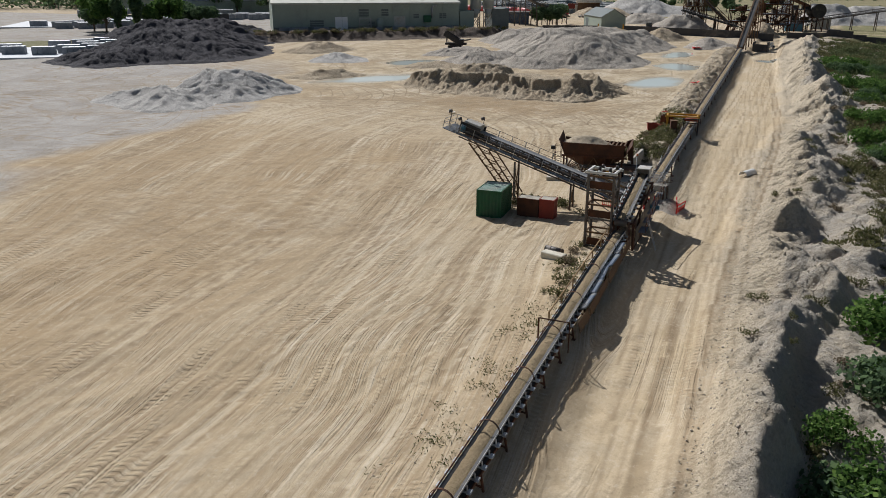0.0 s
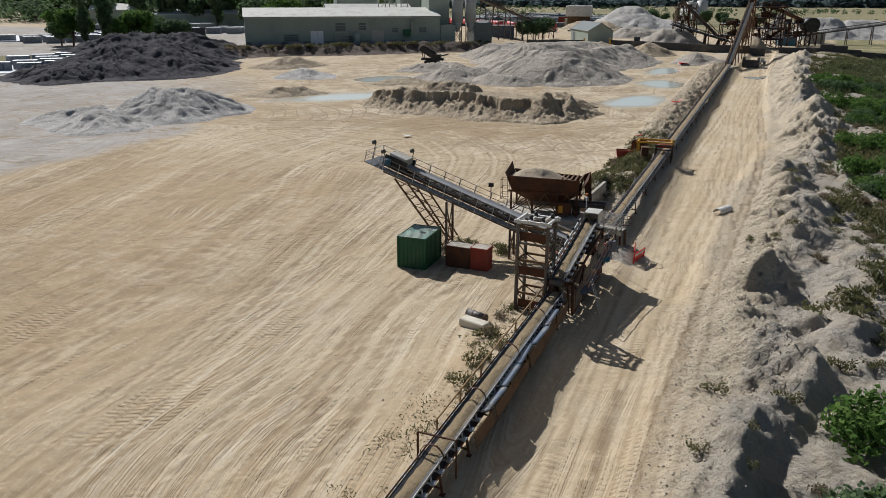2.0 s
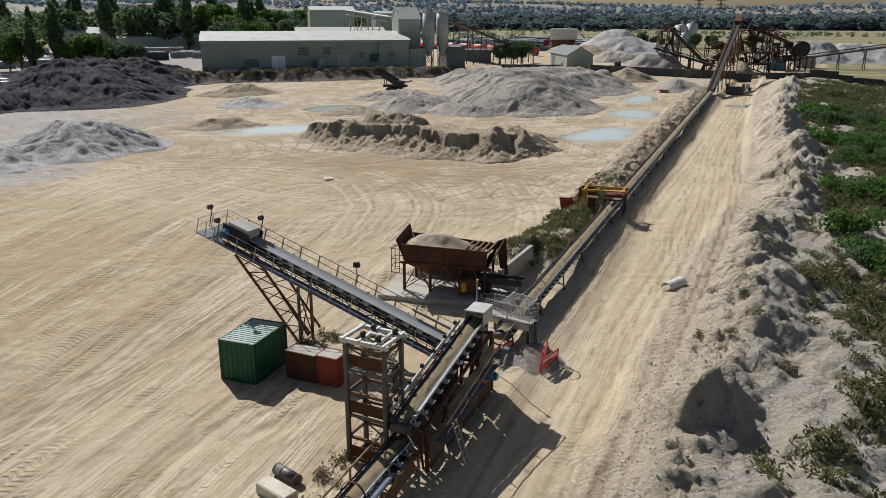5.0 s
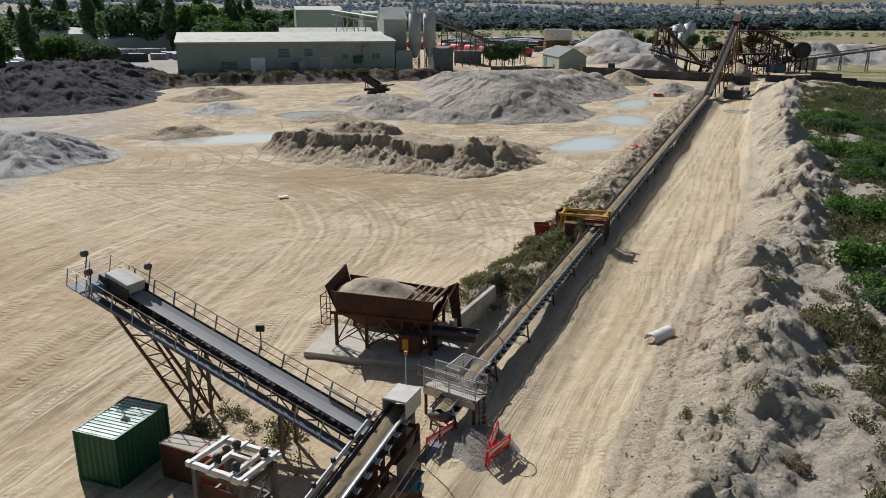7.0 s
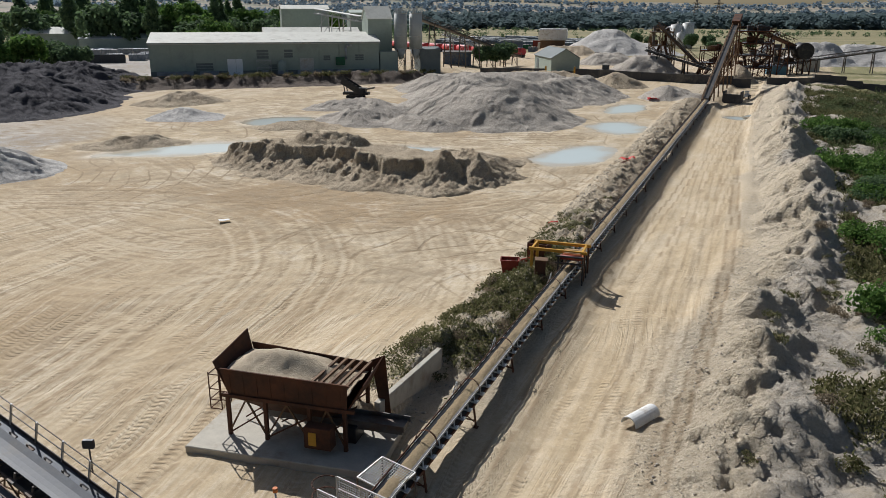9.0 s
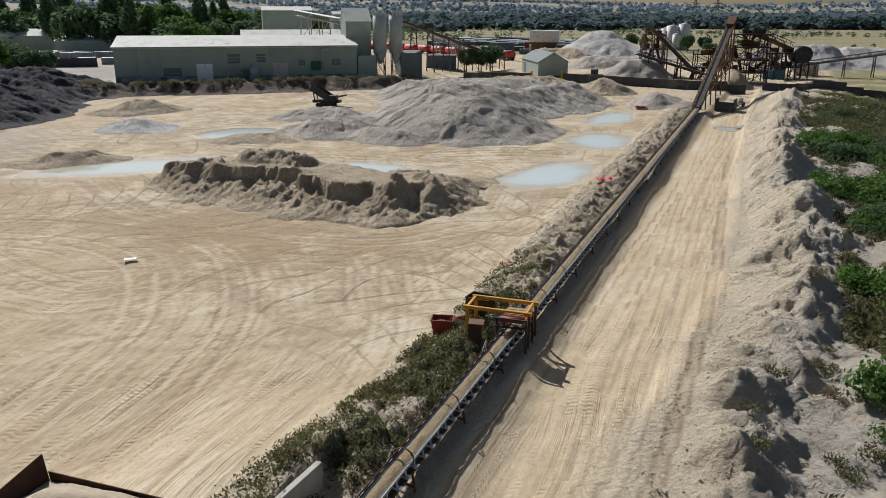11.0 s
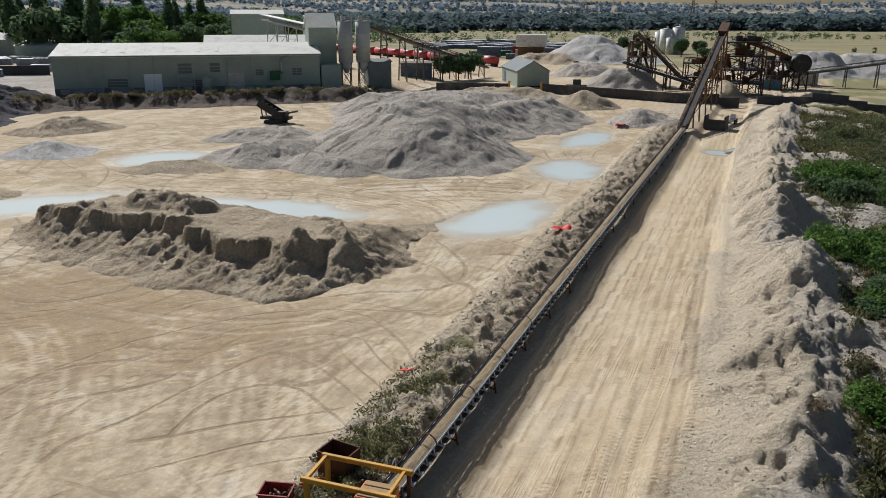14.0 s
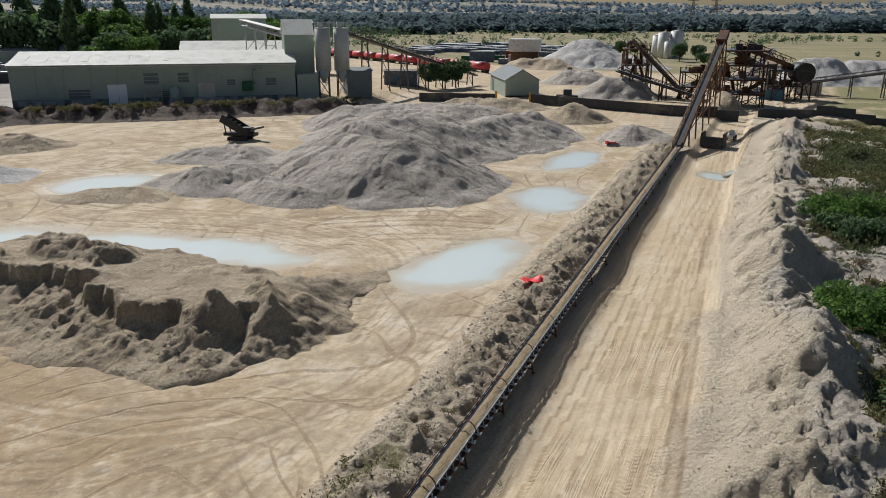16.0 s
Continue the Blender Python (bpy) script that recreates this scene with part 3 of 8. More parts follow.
    col = k.mix(k.math("MULTIPLY", damp, k.fac(churn, 0.44, 0.60, 0.05, 0.75)), col, (0.30, 0.235, 0.155))
    col = k.mix(k.math("MULTIPLY", damp, k.fac(churn, 0.46, 0.36, 0.0, 0.5)), col, (0.60, 0.55, 0.46))
    # loose spoil: clods, gravel and crumbs
    clod = k.n("ShaderNodeTexVoronoi", Scale=2.6)
    k.ln(k.world_co(), clod.inputs["Vector"])
    crumb = k.noise(co, 6.5, 6, 0.75)
    loose = k.attr("loose").outputs["Fac"]
    lcol = k.mix(k.fac(crumb, 0.35, 0.65), (0.42, 0.375, 0.32), (0.63, 0.575, 0.49))
    lcol = k.mix(k.fac(k.noise(co, 0.5, 5, 0.65), 0.42, 0.62, 0, 0.75), lcol, (0.58, 0.49, 0.365))
    lcol = k.mix(k.fac(k.noise(co, 1.4, 7, 0.78), 0.52, 0.64, 0, 0.5), lcol, (0.29, 0.25, 0.205))
    warm = k.mix(k.fac(crumb, 0.38, 0.62), (0.52, 0.43, 0.315), (0.70, 0.615, 0.48))
    warm = k.mix(k.fac(k.noise(co, 1.1, 7, 0.75), 0.54, 0.66, 0, 0.45), warm, (0.38, 0.295, 0.20))
    lcol = k.mix(k.fac(k.attr("grey").outputs["Fac"], 0.15, 0.6), warm, lcol)
    col = k.mix(k.math("MULTIPLY", loose, 0.85), col, lcol)
    strip = k.math("MULTIPLY", k.attr("spoil").outputs["Fac"], k.fac(crumb, 0.40, 0.62, 0.10, 0.65))
    col = k.mix(strip, col, (0.30, 0.225, 0.145))
    # ruts
    rut = k.attr("rut").outputs["Fac"]
    band = k.math("MULTIPLY", k.math("MAXIMUM", k.fac(pass2, 0.53, 0.56), k.fac(pass1, 0.44, 0.42)), k.fac(k.attr("damp").outputs["Fac"], 0.2, 0.6, 1.0, 0.0))
    tread = k.math("SINE", k.math("ADD", k.math("MULTIPLY", sep.outputs[1], 15.0), k.math("MULTIPLY", k.math("SINE", k.math("MULTIPLY", fl, 6.0)), 1.6)))
    tread = k.math("MULTIPLY", k.math("MULTIPLY", k.fac(tread, -0.5, 0.5), k.math("MULTIPLY", band, firm)), k.fac(k.noise(co, 0.16, 5, 0.65), 0.45, 0.58))
    col = k.mix(k.math("MULTIPLY", k.fac(rut, -0.05, -0.8), k.fac(mid, 0.35, 0.65, 0.45, 0.9)), col, (0.26, 0.185, 0.11))
    col = k.mix(k.math("MULTIPLY", k.fac(rut, 0.05, 0.8), k.fac(fine, 0.35, 0.6, 0.15, 0.55)), col, (0.63, 0.54, 0.41))
    swirls = None
    for sc, many, off in ((0.022, 34.0, 0.0), (0.034, 26.0, 3.7)):
        nz = k.noise(k.world_co((1.0, 0.8, 1)), sc, 1.5, 0.4)
        wave = k.math("PINGPONG", k.math("ADD", k.math("MULTIPLY", nz, many), off), 0.5)
        ring = k.math("MULTIPLY", k.fac(wave, 0.065, 0.03), k.fac(k.noise(co, 0.06 + sc, 5, 0.7), 0.42, 0.56))
        swirls = ring if swirls is None else k.math("MAXIMUM", swirls, ring)
    swirls = k.math("MULTIPLY", swirls, k.math("MAXIMUM", damp, k.math("MULTIPLY", k.attr("grey").outputs["Fac"], k.fac(loose, 0.1, 0.5, 0.8, 0.0))))
    col = k.mix(k.math("MULTIPLY", swirls, k.fac(fine, 0.35, 0.6, 0.5, 0.9)), col, (0.26, 0.19, 0.115))
    col = k.mix(k.math("MULTIPLY", tread, 0.42), col, (0.33, 0.25, 0.155))
    # damp rims
    wet = k.attr("wet").outputs["Fac"]
    col = k.mix(k.math("MULTIPLY", wet, 0.55), col, k.mix(k.fac(mid, 0.4, 0.6), (0.36, 0.29, 0.20), (0.52, 0.46, 0.36)))
    # plants
    green = k.ramp(fine, [(0.25, (0.08, 0.10, 0.035)), (0.5, (0.17, 0.17, 0.075)), (0.75, (0.32, 0.275, 0.16))])
    field = k.ramp(k.noise(k.world_co((0.5, 1.6, 1)), 0.02, 6, 0.6), [(0.3, (0.13, 0.135, 0.07)), (0.5, (0.22, 0.20, 0.105)), (0.7, (0.30, 0.255, 0.145))])
    plough = k.ramp(k.noise(k.world_co((0.6, 1.4, 1)), 0.0035, 3, 0.5), [(0.40, (0.13, 0.15, 0.12)), (0.47, (0.20, 0.20, 0.16)), (0.55, (0.32, 0.265, 0.22)), (0.63, (0.16, 0.18, 0.145))])
    plough = k.mix(k.fac(k.noise(k.world_co(), 0.03, 5, 0.6), 0.4, 0.65, 0, 0.4), plough, (0.18, 0.18, 0.15))
    field = k.mix(k.fac(sep.outputs[1], 1500, 2100), field, plough)
    green = k.mix(k.attr("far").outputs["Fac"], green, field)
    vmask = k.fac(k.math("ADD", k.attr("veg").outputs["Fac"], k.math("MULTIPLY", k.math("SUBTRACT", fine, 0.5), 1.0)), 0.42, 0.72)
    col = k.mix(vmask, col, green)
    col = k.mix(k.fac(fine, 0.52, 0.66, 0, 0.42), col, (0.34, 0.265, 0.175))
    col = k.mix(k.fac(fine, 0.46, 0.34, 0, 0.28), col, (0.70, 0.62, 0.50))
    col = k.mix(k.fac(grit, 0.4, 0.7, 0, 0.35), col, (0.33, 0.26, 0.17))
    nrm = k.bump(grit, 0.6, 0.035)
    nrm = k.bump(fine, 0.5, 0.05, nrm)
    nrm = k.bump(k.math("MULTIPLY", k.math("ADD", lanes2, lanes), patch), 0.5, 0.09, nrm)
    nrm = k.bump(k.math("MULTIPLY", k.math("ADD", crumb, k.math("MULTIPLY", clod.outputs["Distance"], -0.6)), loose), 1.0, 0.28, nrm)
    nrm = k.bump(k.math("MULTIPLY", churn, damp), 0.6, 0.25, nrm)
    nrm = k.bump(k.math("MAXIMUM", marks, swirls), 0.6, -0.06, nrm)
    nrm = k.bump(tread, 0.8, 0.06, nrm)
    return k.done(col, k.fac(wet, 0.5, 1.0, 0.95, 0.6), nrm)


M_GROUND = ground_mat()
ground_mesh = build_ground()
ground_mesh.materials.append(M_GROUND)
ground = tagged(new("ground", ground_mesh), "sandy quarry floor crossed by wheel tracks", "ground", kind="structure")


def water_mat():
    k = Mat("milky_sky_tinted_water", 0.06, 0, 0.5)
    a = k.noise(k.world_co(), 0.16, 4, 0.55)
    b = k.noise(k.world_co((1, 1, 1)), 2.2, 3, 0.5)
    deep = k.fac(k.math("ADD", k.attr("deep").outputs["Fac"], k.math("MULTIPLY", k.math("SUBTRACT", a, 0.5), 0.7)), 0.0, 0.6)
    # silty rim to milky middle; pale sky reflection is mixed into the deeper tones
    col = k.ramp(deep, [(0.0, (0.50, 0.43, 0.32)), (0.22, (0.52, 0.50, 0.42)), (0.5, (0.55, 0.585, 0.54)), (1.0, (0.56, 0.61, 0.58))])
    return k.done(col, None, k.bump(b, 0.03, 0.01))


M_WATER = water_mat()


# ---------------- mesh helpers ----------------
def mesh_of(bm, mat, smooth=False, name="part"):
    me = bpy.data.meshes.new(name)
    bm.normal_update()
    bm.to_mesh(me)
    bm.free()
    for m in (mat if isinstance(mat, (list, tuple)) else [mat]):
        me.materials.append(m)
    if smooth:
        me.polygons.foreach_set("use_smooth", [True] * len(me.polygons))
    return me


def part(name, bm, mat, parent, label="", smooth=False):
    ob = new(name, mesh_of(bm, mat, smooth, name))
    ob.parent = parent
    if label:
        ob["label"] = label
    return ob


def empty(name, x, y, z, rz=0.0, label="", category="", group=""):
    ob = new(name)
    ob.matrix_world = pose(x, y, z, 0, 0, rz)
    return tagged(ob, label, category, group)


def box(bm, x0, y0, z0, x1, y1, z1, bevel=0.0, m=None):
    b2 = bmesh.new() if (bevel or m is not None) else bm
    v = [b2.verts.new((x, y, z)) for z in (z0, z1) for y in (y0, y1) for x in (x0, x1)]
    for f in ((0, 2, 3, 1), (4, 5, 7, 6), (0, 1, 5, 4), (2, 6, 7, 3), (0, 4, 6, 2), (1, 3, 7, 5)):
        b2.faces.new([v[i] for i in f])
    if b2 is not bm:
        if bevel:
            bmesh.ops.bevel(b2, geom=b2.edges[:], offset=bevel, segments=1, affect="EDGES")
        if m is not None:
            b2.transform(m)
        add(bm, b2)
    return bm


def add(bm, b2):
    vs = {v: bm.verts.new(v.co) for v in b2.verts}
    for f in b2.faces:
        nf = bm.faces.new([vs[v] for v in f.verts])
        nf.material_index, nf.smooth = f.material_index, f.smooth
    b2.free()


def beam(bm, a, b, w=0.1, h=None, roll=0.0):
    """A straight bar from a to b, w wide and h deep."""
    a, b = Vector(a), Vector(b)
    h = w if h is None else h
    d = b - a
    ln = d.length
    if ln < 1e-4:
        return bm
    t = d / ln
    up = Vector((0, 0, 1)) if abs(t.z) < 0.95 else Vector((0, 1, 0))
    s = t.cross(up).normalized()
    u = s.cross(t)
    v = []
    for p in (a, b):
        for i, j in ((-1, -1), (1, -1), (1, 1), (-1, 1)):
            v.append(bm.verts.new(p + s * (i * w / 2) + u * (j * h / 2)))
    for f in ((3, 2, 1, 0), (4, 5, 6, 7), (0, 1, 5, 4), (1, 2, 6, 5), (2, 3, 7, 6), (3, 0, 4, 7)):
        bm.faces.new([v[i] for i in f])
    return bm


def tube(bm, a, b, r, n=10, r2=None, caps=True):
    a, b = Vector(a), Vector(b)
    t = (b - a).normalized()
    up = Vector((0, 0, 1)) if abs(t.z) < 0.95 else Vector((0, 1, 0))
    s = t.cross(up).normalized()
    u = s.cross(t)
    r2 = r if r2 is None else r2
    va, vb = [], []
    for i in range(n):
        an = 2 * math.pi * i / n
        d = s * math.cos(an) + u * math.sin(an)
        va.append(bm.verts.new(a + d * r))
        vb.append(bm.verts.new(b + d * r2))
    for i in range(n):
        f = bm.faces.new((va[i], va[(i + 1) % n], vb[(i + 1) % n], vb[i]))
        f.smooth = True
    if caps:
        bm.faces.new(va[::-1])
        bm.faces.new(vb)
    return bm


def nb():
    return bmesh.new()


def grid_mesh(name, X, Y, Z, mat, keep=None, smooth=True, extra=None):
    ny, nx = Z.shape
    me = bpy.data.meshes.new(name)
    i = np.arange(nx * ny).reshape(ny, nx)
    q = np.stack([i[:-1, :-1], i[:-1, 1:], i[1:, 1:], i[1:, :-1]], -1).reshape(-1, 4)
    co = np.stack([X, Y, Z], -1).reshape(-1, 3)
    if keep is not None:
        ok = keep.ravel()[q].any(axis=1)
        q = q[ok]
        used = np.unique(q)
        remap = np.zeros(nx * ny, int)
        remap[used] = np.arange(len(used))
        co, q = co[used], remap[q]
        extra = {a: b.ravel()[used] for a, b in (extra or {}).items()}
    me.vertices.add(len(co))
    me.vertices.foreach_set("co", co.astype(np.float32).ravel())
    me.loops.add(q.size)
    me.loops.foreach_set("vertex_index", q.ravel().astype(np.int32))
    me.polygons.add(len(q))
    me.polygons.foreach_set("loop_start", np.arange(0, q.size, 4, dtype=np.int32))
    me.polygons.foreach_set("use_smooth", np.full(len(q), smooth))
    me.update()
    me.materials.append(mat)
    for a, b in (extra or {}).items():
        me.attributes.new(a, "FLOAT", "POINT").data.foreach_set("value", b.astype(np.float32).ravel())
    return me


# ponds
def build_pond(i, name, label):
    cx, cy, rx, ry, a, sd = PONDS[i]
    r = max(rx, ry) * 1.5
    s = max(r / 60, 0.12)
    X, Y = np.meshgrid(np.arange(cx - r, cx + r, s), np.arange(cy - r, cy + r, s))
    Z = np.full(X.shape, gz(cx, cy) + 0.10)
    c, sn = math.cos(a), math.sin(a)
    u, v = (X - cx) * c + (Y - cy) * sn, -(X - cx) * sn + (Y - cy) * c
    d = 1 - np.sqrt((u / rx) ** 2 + (v / ry) ** 2) + 0.16 * fbm(X * 0.22, Y * 0.22, sd, 3)
    me = grid_mesh(name, X, Y, Z, M_WATER, d > -0.12, True, {"deep": d})
    return tagged(new(name, me), label, "pond", kind="structure")


for i in range(len(PONDS)):
    build_pond(i, "water", "shallow milky pond on the quarry floor")


# ---------------- heaps ----------------
def heap(name, label, bumps, mat, res=0.5, seed=1, rough=0.25, cat="heap", top=99.0, cliff=0.0):
    """A tipped heap: cones and ridges (x, y, height, radius, dx, dy) joined, with rills and slumps."""
    bx = [b[0] for b in bumps] + [b[0] + b[4] for b in bumps]
    by = [b[1] for b in bumps] + [b[1] + b[5] for b in bumps]
    R = max(b[3] for b in bumps) * 1.25
    X, Y = np.meshgrid(np.arange(min(bx) - R, max(bx) + R, res), np.arange(min(by) - R, max(by) + R, res))
    wx = X + 1.6 * fbm(X * 0.12, Y * 0.12, seed, 3)
    wy = Y + 1.6 * fbm(X * 0.12, Y * 0.12, seed + 9, 3)
    H = np.full(X.shape, -1.0)
    arc, fall = np.zeros(X.shape), np.zeros(X.shape)
    for x, y, h, r, dx, dy in bumps:
        L = max(dx * dx + dy * dy, 1e-6)
        t = np.clip(((wx - x) * dx + (wy - y) * dy) / L, 0, 1)
        d = np.hypot(wx - x - t * dx, wy - y - t * dy)
        cone = h * (1 - d / r)
        cone = np.where(cone > 0.86 * h, 0.86 * h + (cone - 0.86 * h) * 0.5, cone)
        best = cone > H
        way = np.arctan2(wy - y - t * dy, wx - x - t * dx)
        arc = np.where(best, way * 0.7 * r + t * math.sqrt(L), arc)
        fall = np.where(best, d, fall)
        H = np.maximum(H, cone)
    an = np.arctan2(wy - np.mean(by), wx - np.mean(bx))
    H = H + rough * (0.45 * fbm(X * 0.22, Y * 0.22, seed + 20, 4) - 0.3 * np.abs(fbm(X * 0.7 + 2 * np.sin(an * 9), Y * 0.7, seed + 30, 3)) * sstep(0, 1, H))
    lump = fbm(X * 0.55, Y * 0.55, seed + 70, 4, 0.6)
    H = H + sstep(0.2, 1.5, H) * (0.20 * rough + 0.05) * (lump - 0.6 * np.abs(fbm(X * 1.3, Y * 1.3, seed + 80, 3, 0.6)) + 0.2)
    flat = top + 0.10 * fbm(X * 0.5, Y * 0.5, seed + 40, 3)
    H = np.minimum(H - (1.1 * rough * np.abs(fbm(arc * 0.5, fall * 0.10, seed + 50, 3)) + 0.12 * np.abs(fbm(arc * 1.6, fall * 0.3, seed + 60, 2))) * sstep(0.1, 1.2, H) * (H < top + 0.6), flat)
    H = np.minimum(H, top + 0.12 * fbm(X * 0.8, Y * 0.8, seed + 40, 2))
    keep = H > -0.15
    Z = ground_z(X, Y, False) + np.maximum(H, -0.3)
    me = grid_mesh(name, X, Y, Z, mat, keep, True, {"round": arc, "down": fall})
    return tagged(new(name, me), label, cat)


heap("gravel_heap", "large tipped heap of grey sandy gravel", [(-49, 203, 7.2, 15, 10, -3), (-52, 214, 7.4, 16, 6, 14), (-38, 199, 4.6, 10, 4, 2), (-58, 236, 6.0, 17, 14, 12), (-42, 224, 5.6, 12, 9, 24), (-60, 197, 3.0, 8, -7, -6), (-33, 200, 2.6, 6, 2, 6), (-72, 250, 4.6, 13, 22, 10), (-55, 190, 2.4, 6, 6, -2)], M_HEAP_GREY, 0.38, 3, 0.32)
def dug_ridge():
    """A long bank of sand, dug away in front to a broken scarp over a slope of fallen sand, tracked flat on top."""
    X, Y = np.meshgrid(np.arange(-74, -17, 0.23), np.arange(128, 170, 0.23))
    wx = X + 1.1 * fbm(X * 0.25, Y * 0.25, 163, 4)
    wy = Y + 1.1 * fbm(X * 0.25, Y * 0.25, 167, 4)
    lip = np.interp(wx, (-68, -60, -53, -46, -40, -33, -30, -26, -22), (149, 146, 145.6, 146.4, 145, 142.4, 143.6, 146.5, 149)) + 0.9 * fbm(X * 0.45, Y * 0.2, 173, 3)
    toe = np.interp(wx, (-68, -60, -49, -40, -28, -24, -20), (145, 139.5, 137.2, 136.2, 136, 141.5, 147))
    s, run = wy - lip, np.maximum(lip - toe, 1.5)
    ends = sstep(-69, -60, wx) * sstep(-22.5, -27.5, wx)
    gully = np.abs(fbm(X * 0.55 + 0.1 * Y, Y * 0.12, 179, 4, 0.6))
    talus = 1.7 * np.clip(1 + s / run, 0, 1) ** 1.25 - 0.55 * gully * sstep(0, 0.5, 1 + s / run)
    bench = 2.9 - 0.06 * np.clip(s, 0, 12) - 0.30 * np.clip(s - 9, 0, 9)
    H = np.where(s < 0, talus, 1.7 + (bench - 1.7) * sstep(0.0, 0.5, s)) * ends - 0.3 * sstep(0.22, 0.0, 1 + s / run)
    H = np.where((ends < 0.02) | (s < -run), -0.3, H)
    for cx, cy, h, r, dx, dy in ((-55, 151.5, 4.3, 5.0, 8, -0.8), (-60, 148, 3.2, 4.2, 4, -0.5), (-47, 149, 3.2, 3.4, 2, -0.5), (-31.6, 144.0, 4.0, 3.0, 1.4, 0.2), (-28.8, 149.0, 3.7, 4.4, 2.2, -1.8), (-25.6, 148.5, 2.4, 3.2, 0.5, 2.0), (-34, 154.5, 2.4, 3.0, 4, -1)):
        t = np.clip(((wx - cx) * dx + (wy - cy) * dy) / (dx * dx + dy * dy), 0, 1)
        H = np.maximum(H, h * (1 - 0.8 * np.hypot(wx - cx - t * dx, wy - cy - t * dy) / r))
    rough = sstep(0.05, 0.8, H) * (1 - 0.75 * sstep(0.8, 2.0, s) * sstep(3.2, 2.9, H))
    H = H + rough * (0.24 * fbm(X * 0.5, Y * 0.5, 181, 4, 0.6) - 0.30 * np.abs(fbm(X * 1.1, Y * 1.1, 191, 4, 0.6)) + 0.12)
    me = grid_mesh("sand_ridge", X, Y, ground_z(X, Y, False) + np.maximum(H, -0.3), M_HEAP_SAND, H > -0.12, True, {"round": X, "down": -s})
    return tagged(new("sand_ridge", me), "long dug-over ridge of brown sand with a broken scarp", "heap")


dug_ridge()
heap("asphalt_heap", "broad heap of dark road planings", [(-150, 164, 4.8, 15, 12, 14), (-158, 178, 7.6, 21, 8, 12), (-178, 205, 7.6, 22, 14, 10), (-162, 160, 3.6, 11, 10, -4)], M_HEAP_DARK, 0.55, 13, 0.9)
heap("dust_heap", "pale heap of grey quarry dust", [(-98, 113, 2.9, 8.5, 4, -4), (-96, 125, 4.6, 10.5, 5, 3), (-92, 118, 2.9, 8, 3, 4), (-104, 112, 2.2, 8, 4, 2)], M_HEAP_PALE, 0.4, 17, 0.55)
heap("soil_heap", "small conical heap of tipped soil", [(-119, 202, 3.0, 8, 3, 2)], M_HEAP_SAND, 0.4, 19, 0.4)
heap("gravel_heap", "low cone of pale grey gravel", [(-101, 182, 2.2, 6.5, 2, 1)], M_HEAP_PALE, 0.4, 23, 0.3)
heap("soil_heap", "low dark heap of damp soil beside the pond", [(-90, 152, 1.7, 6, 5, 4)], M_HEAP_SAND, 0.4, 29, 0.4)
heap("gravel_heap", "grey gravel heap beside the screening machine", [(-78, 207, 2.4, 8, 5, 2), (-66, 190, 2.6, 8, 5, 5)], M_HEAP_GREY, 0.45, 31, 0.5)
heap("soil_heap", "flat little heap of scraped soil", [(-75, 178, 1.2, 5, 5, 3)], M_HEAP_SAND, 0.4, 33, 0.4)
heap("sand_heap", "conical sand heap before the boundary wall", [(-30, 272, 4.2, 8, 2, 1)], M_HEAP_SAND, 0.5, 37, 0.4)
heap("sand_heap", "conical sand heap beside the road gap", [(-12.5, 248, 3.6, 7, 2, 2)], M_HEAP_GREY, 0.45, 39, 0.4)
heap("soil_heap", "scraped soil heap near the wall", [(-58, 282, 3.0, 9, 12, 4)], M_HEAP_SAND, 0.6, 41, 0.5)


# ================= belt conveyors =================
def frame_along(a, b):
    """Local frame with x along a to b (level run kept tilted), y to the left, origin at a."""
    a, b = Vector(a), Vector(b)
    t = (b - a).normalized()
    s = Vector((0, 0, 1)).cross(t).normalized()
    u = t.cross(s)
    return Matrix(((t.x, s.x, u.x, a.x), (t.y, s.y, u.y, a.y), (t.z, s.z, u.z, a.z), (0, 0, 0, 1))), (b - a).length


def belt_strip(ln, w, sag, z, thick=0.03, n=None):
    """A troughed belt along x."""
    bm = nb()
    n = n or max(int(ln / 2.0), 2)
    prof = [(-w / 2, sag), (-w / 4, 0.02), (0, 0), (w / 4, 0.02), (w / 2, sag)]
    rows = []
    for i in range(n + 1):
        x = ln * i / n
        rows.append([bm.verts.new((x, y, z + h)) for y, h in prof] + [bm.verts.new((x, y, z + h - thick)) for y, h in prof[::-1]])
    for a, b in zip(rows, rows[1:]):
        for j in range(10):
            bm.faces.new((a[j], b[j], b[(j + 1) % 10], a[(j + 1) % 10]))
    bm.faces.new(rows[0])
    bm.faces.new(rows[-1][::-1])
    return bm


def load_strip(ln, w, z, seed, x0=0.0, high=0.10):
    """The run of sand that lies on a belt."""
    n = max(int((ln - x0) / 0.25), 4)
    xs, ys = np.linspace(x0, ln, n + 1), np.linspace(-w / 2, w / 2, 9)
    X, Y = np.meshgrid(xs, ys)
    Z = z + high * (1 - (2 * Y / w) ** 2) * (1 + 0.5 * fbm(X * 0.9, Y * 3, seed, 3)) + 0.02 * fbm(X * 4, Y * 7, seed + 3, 2)
    return grid_mesh("load", X, Y, Z, M_BELTSAND)


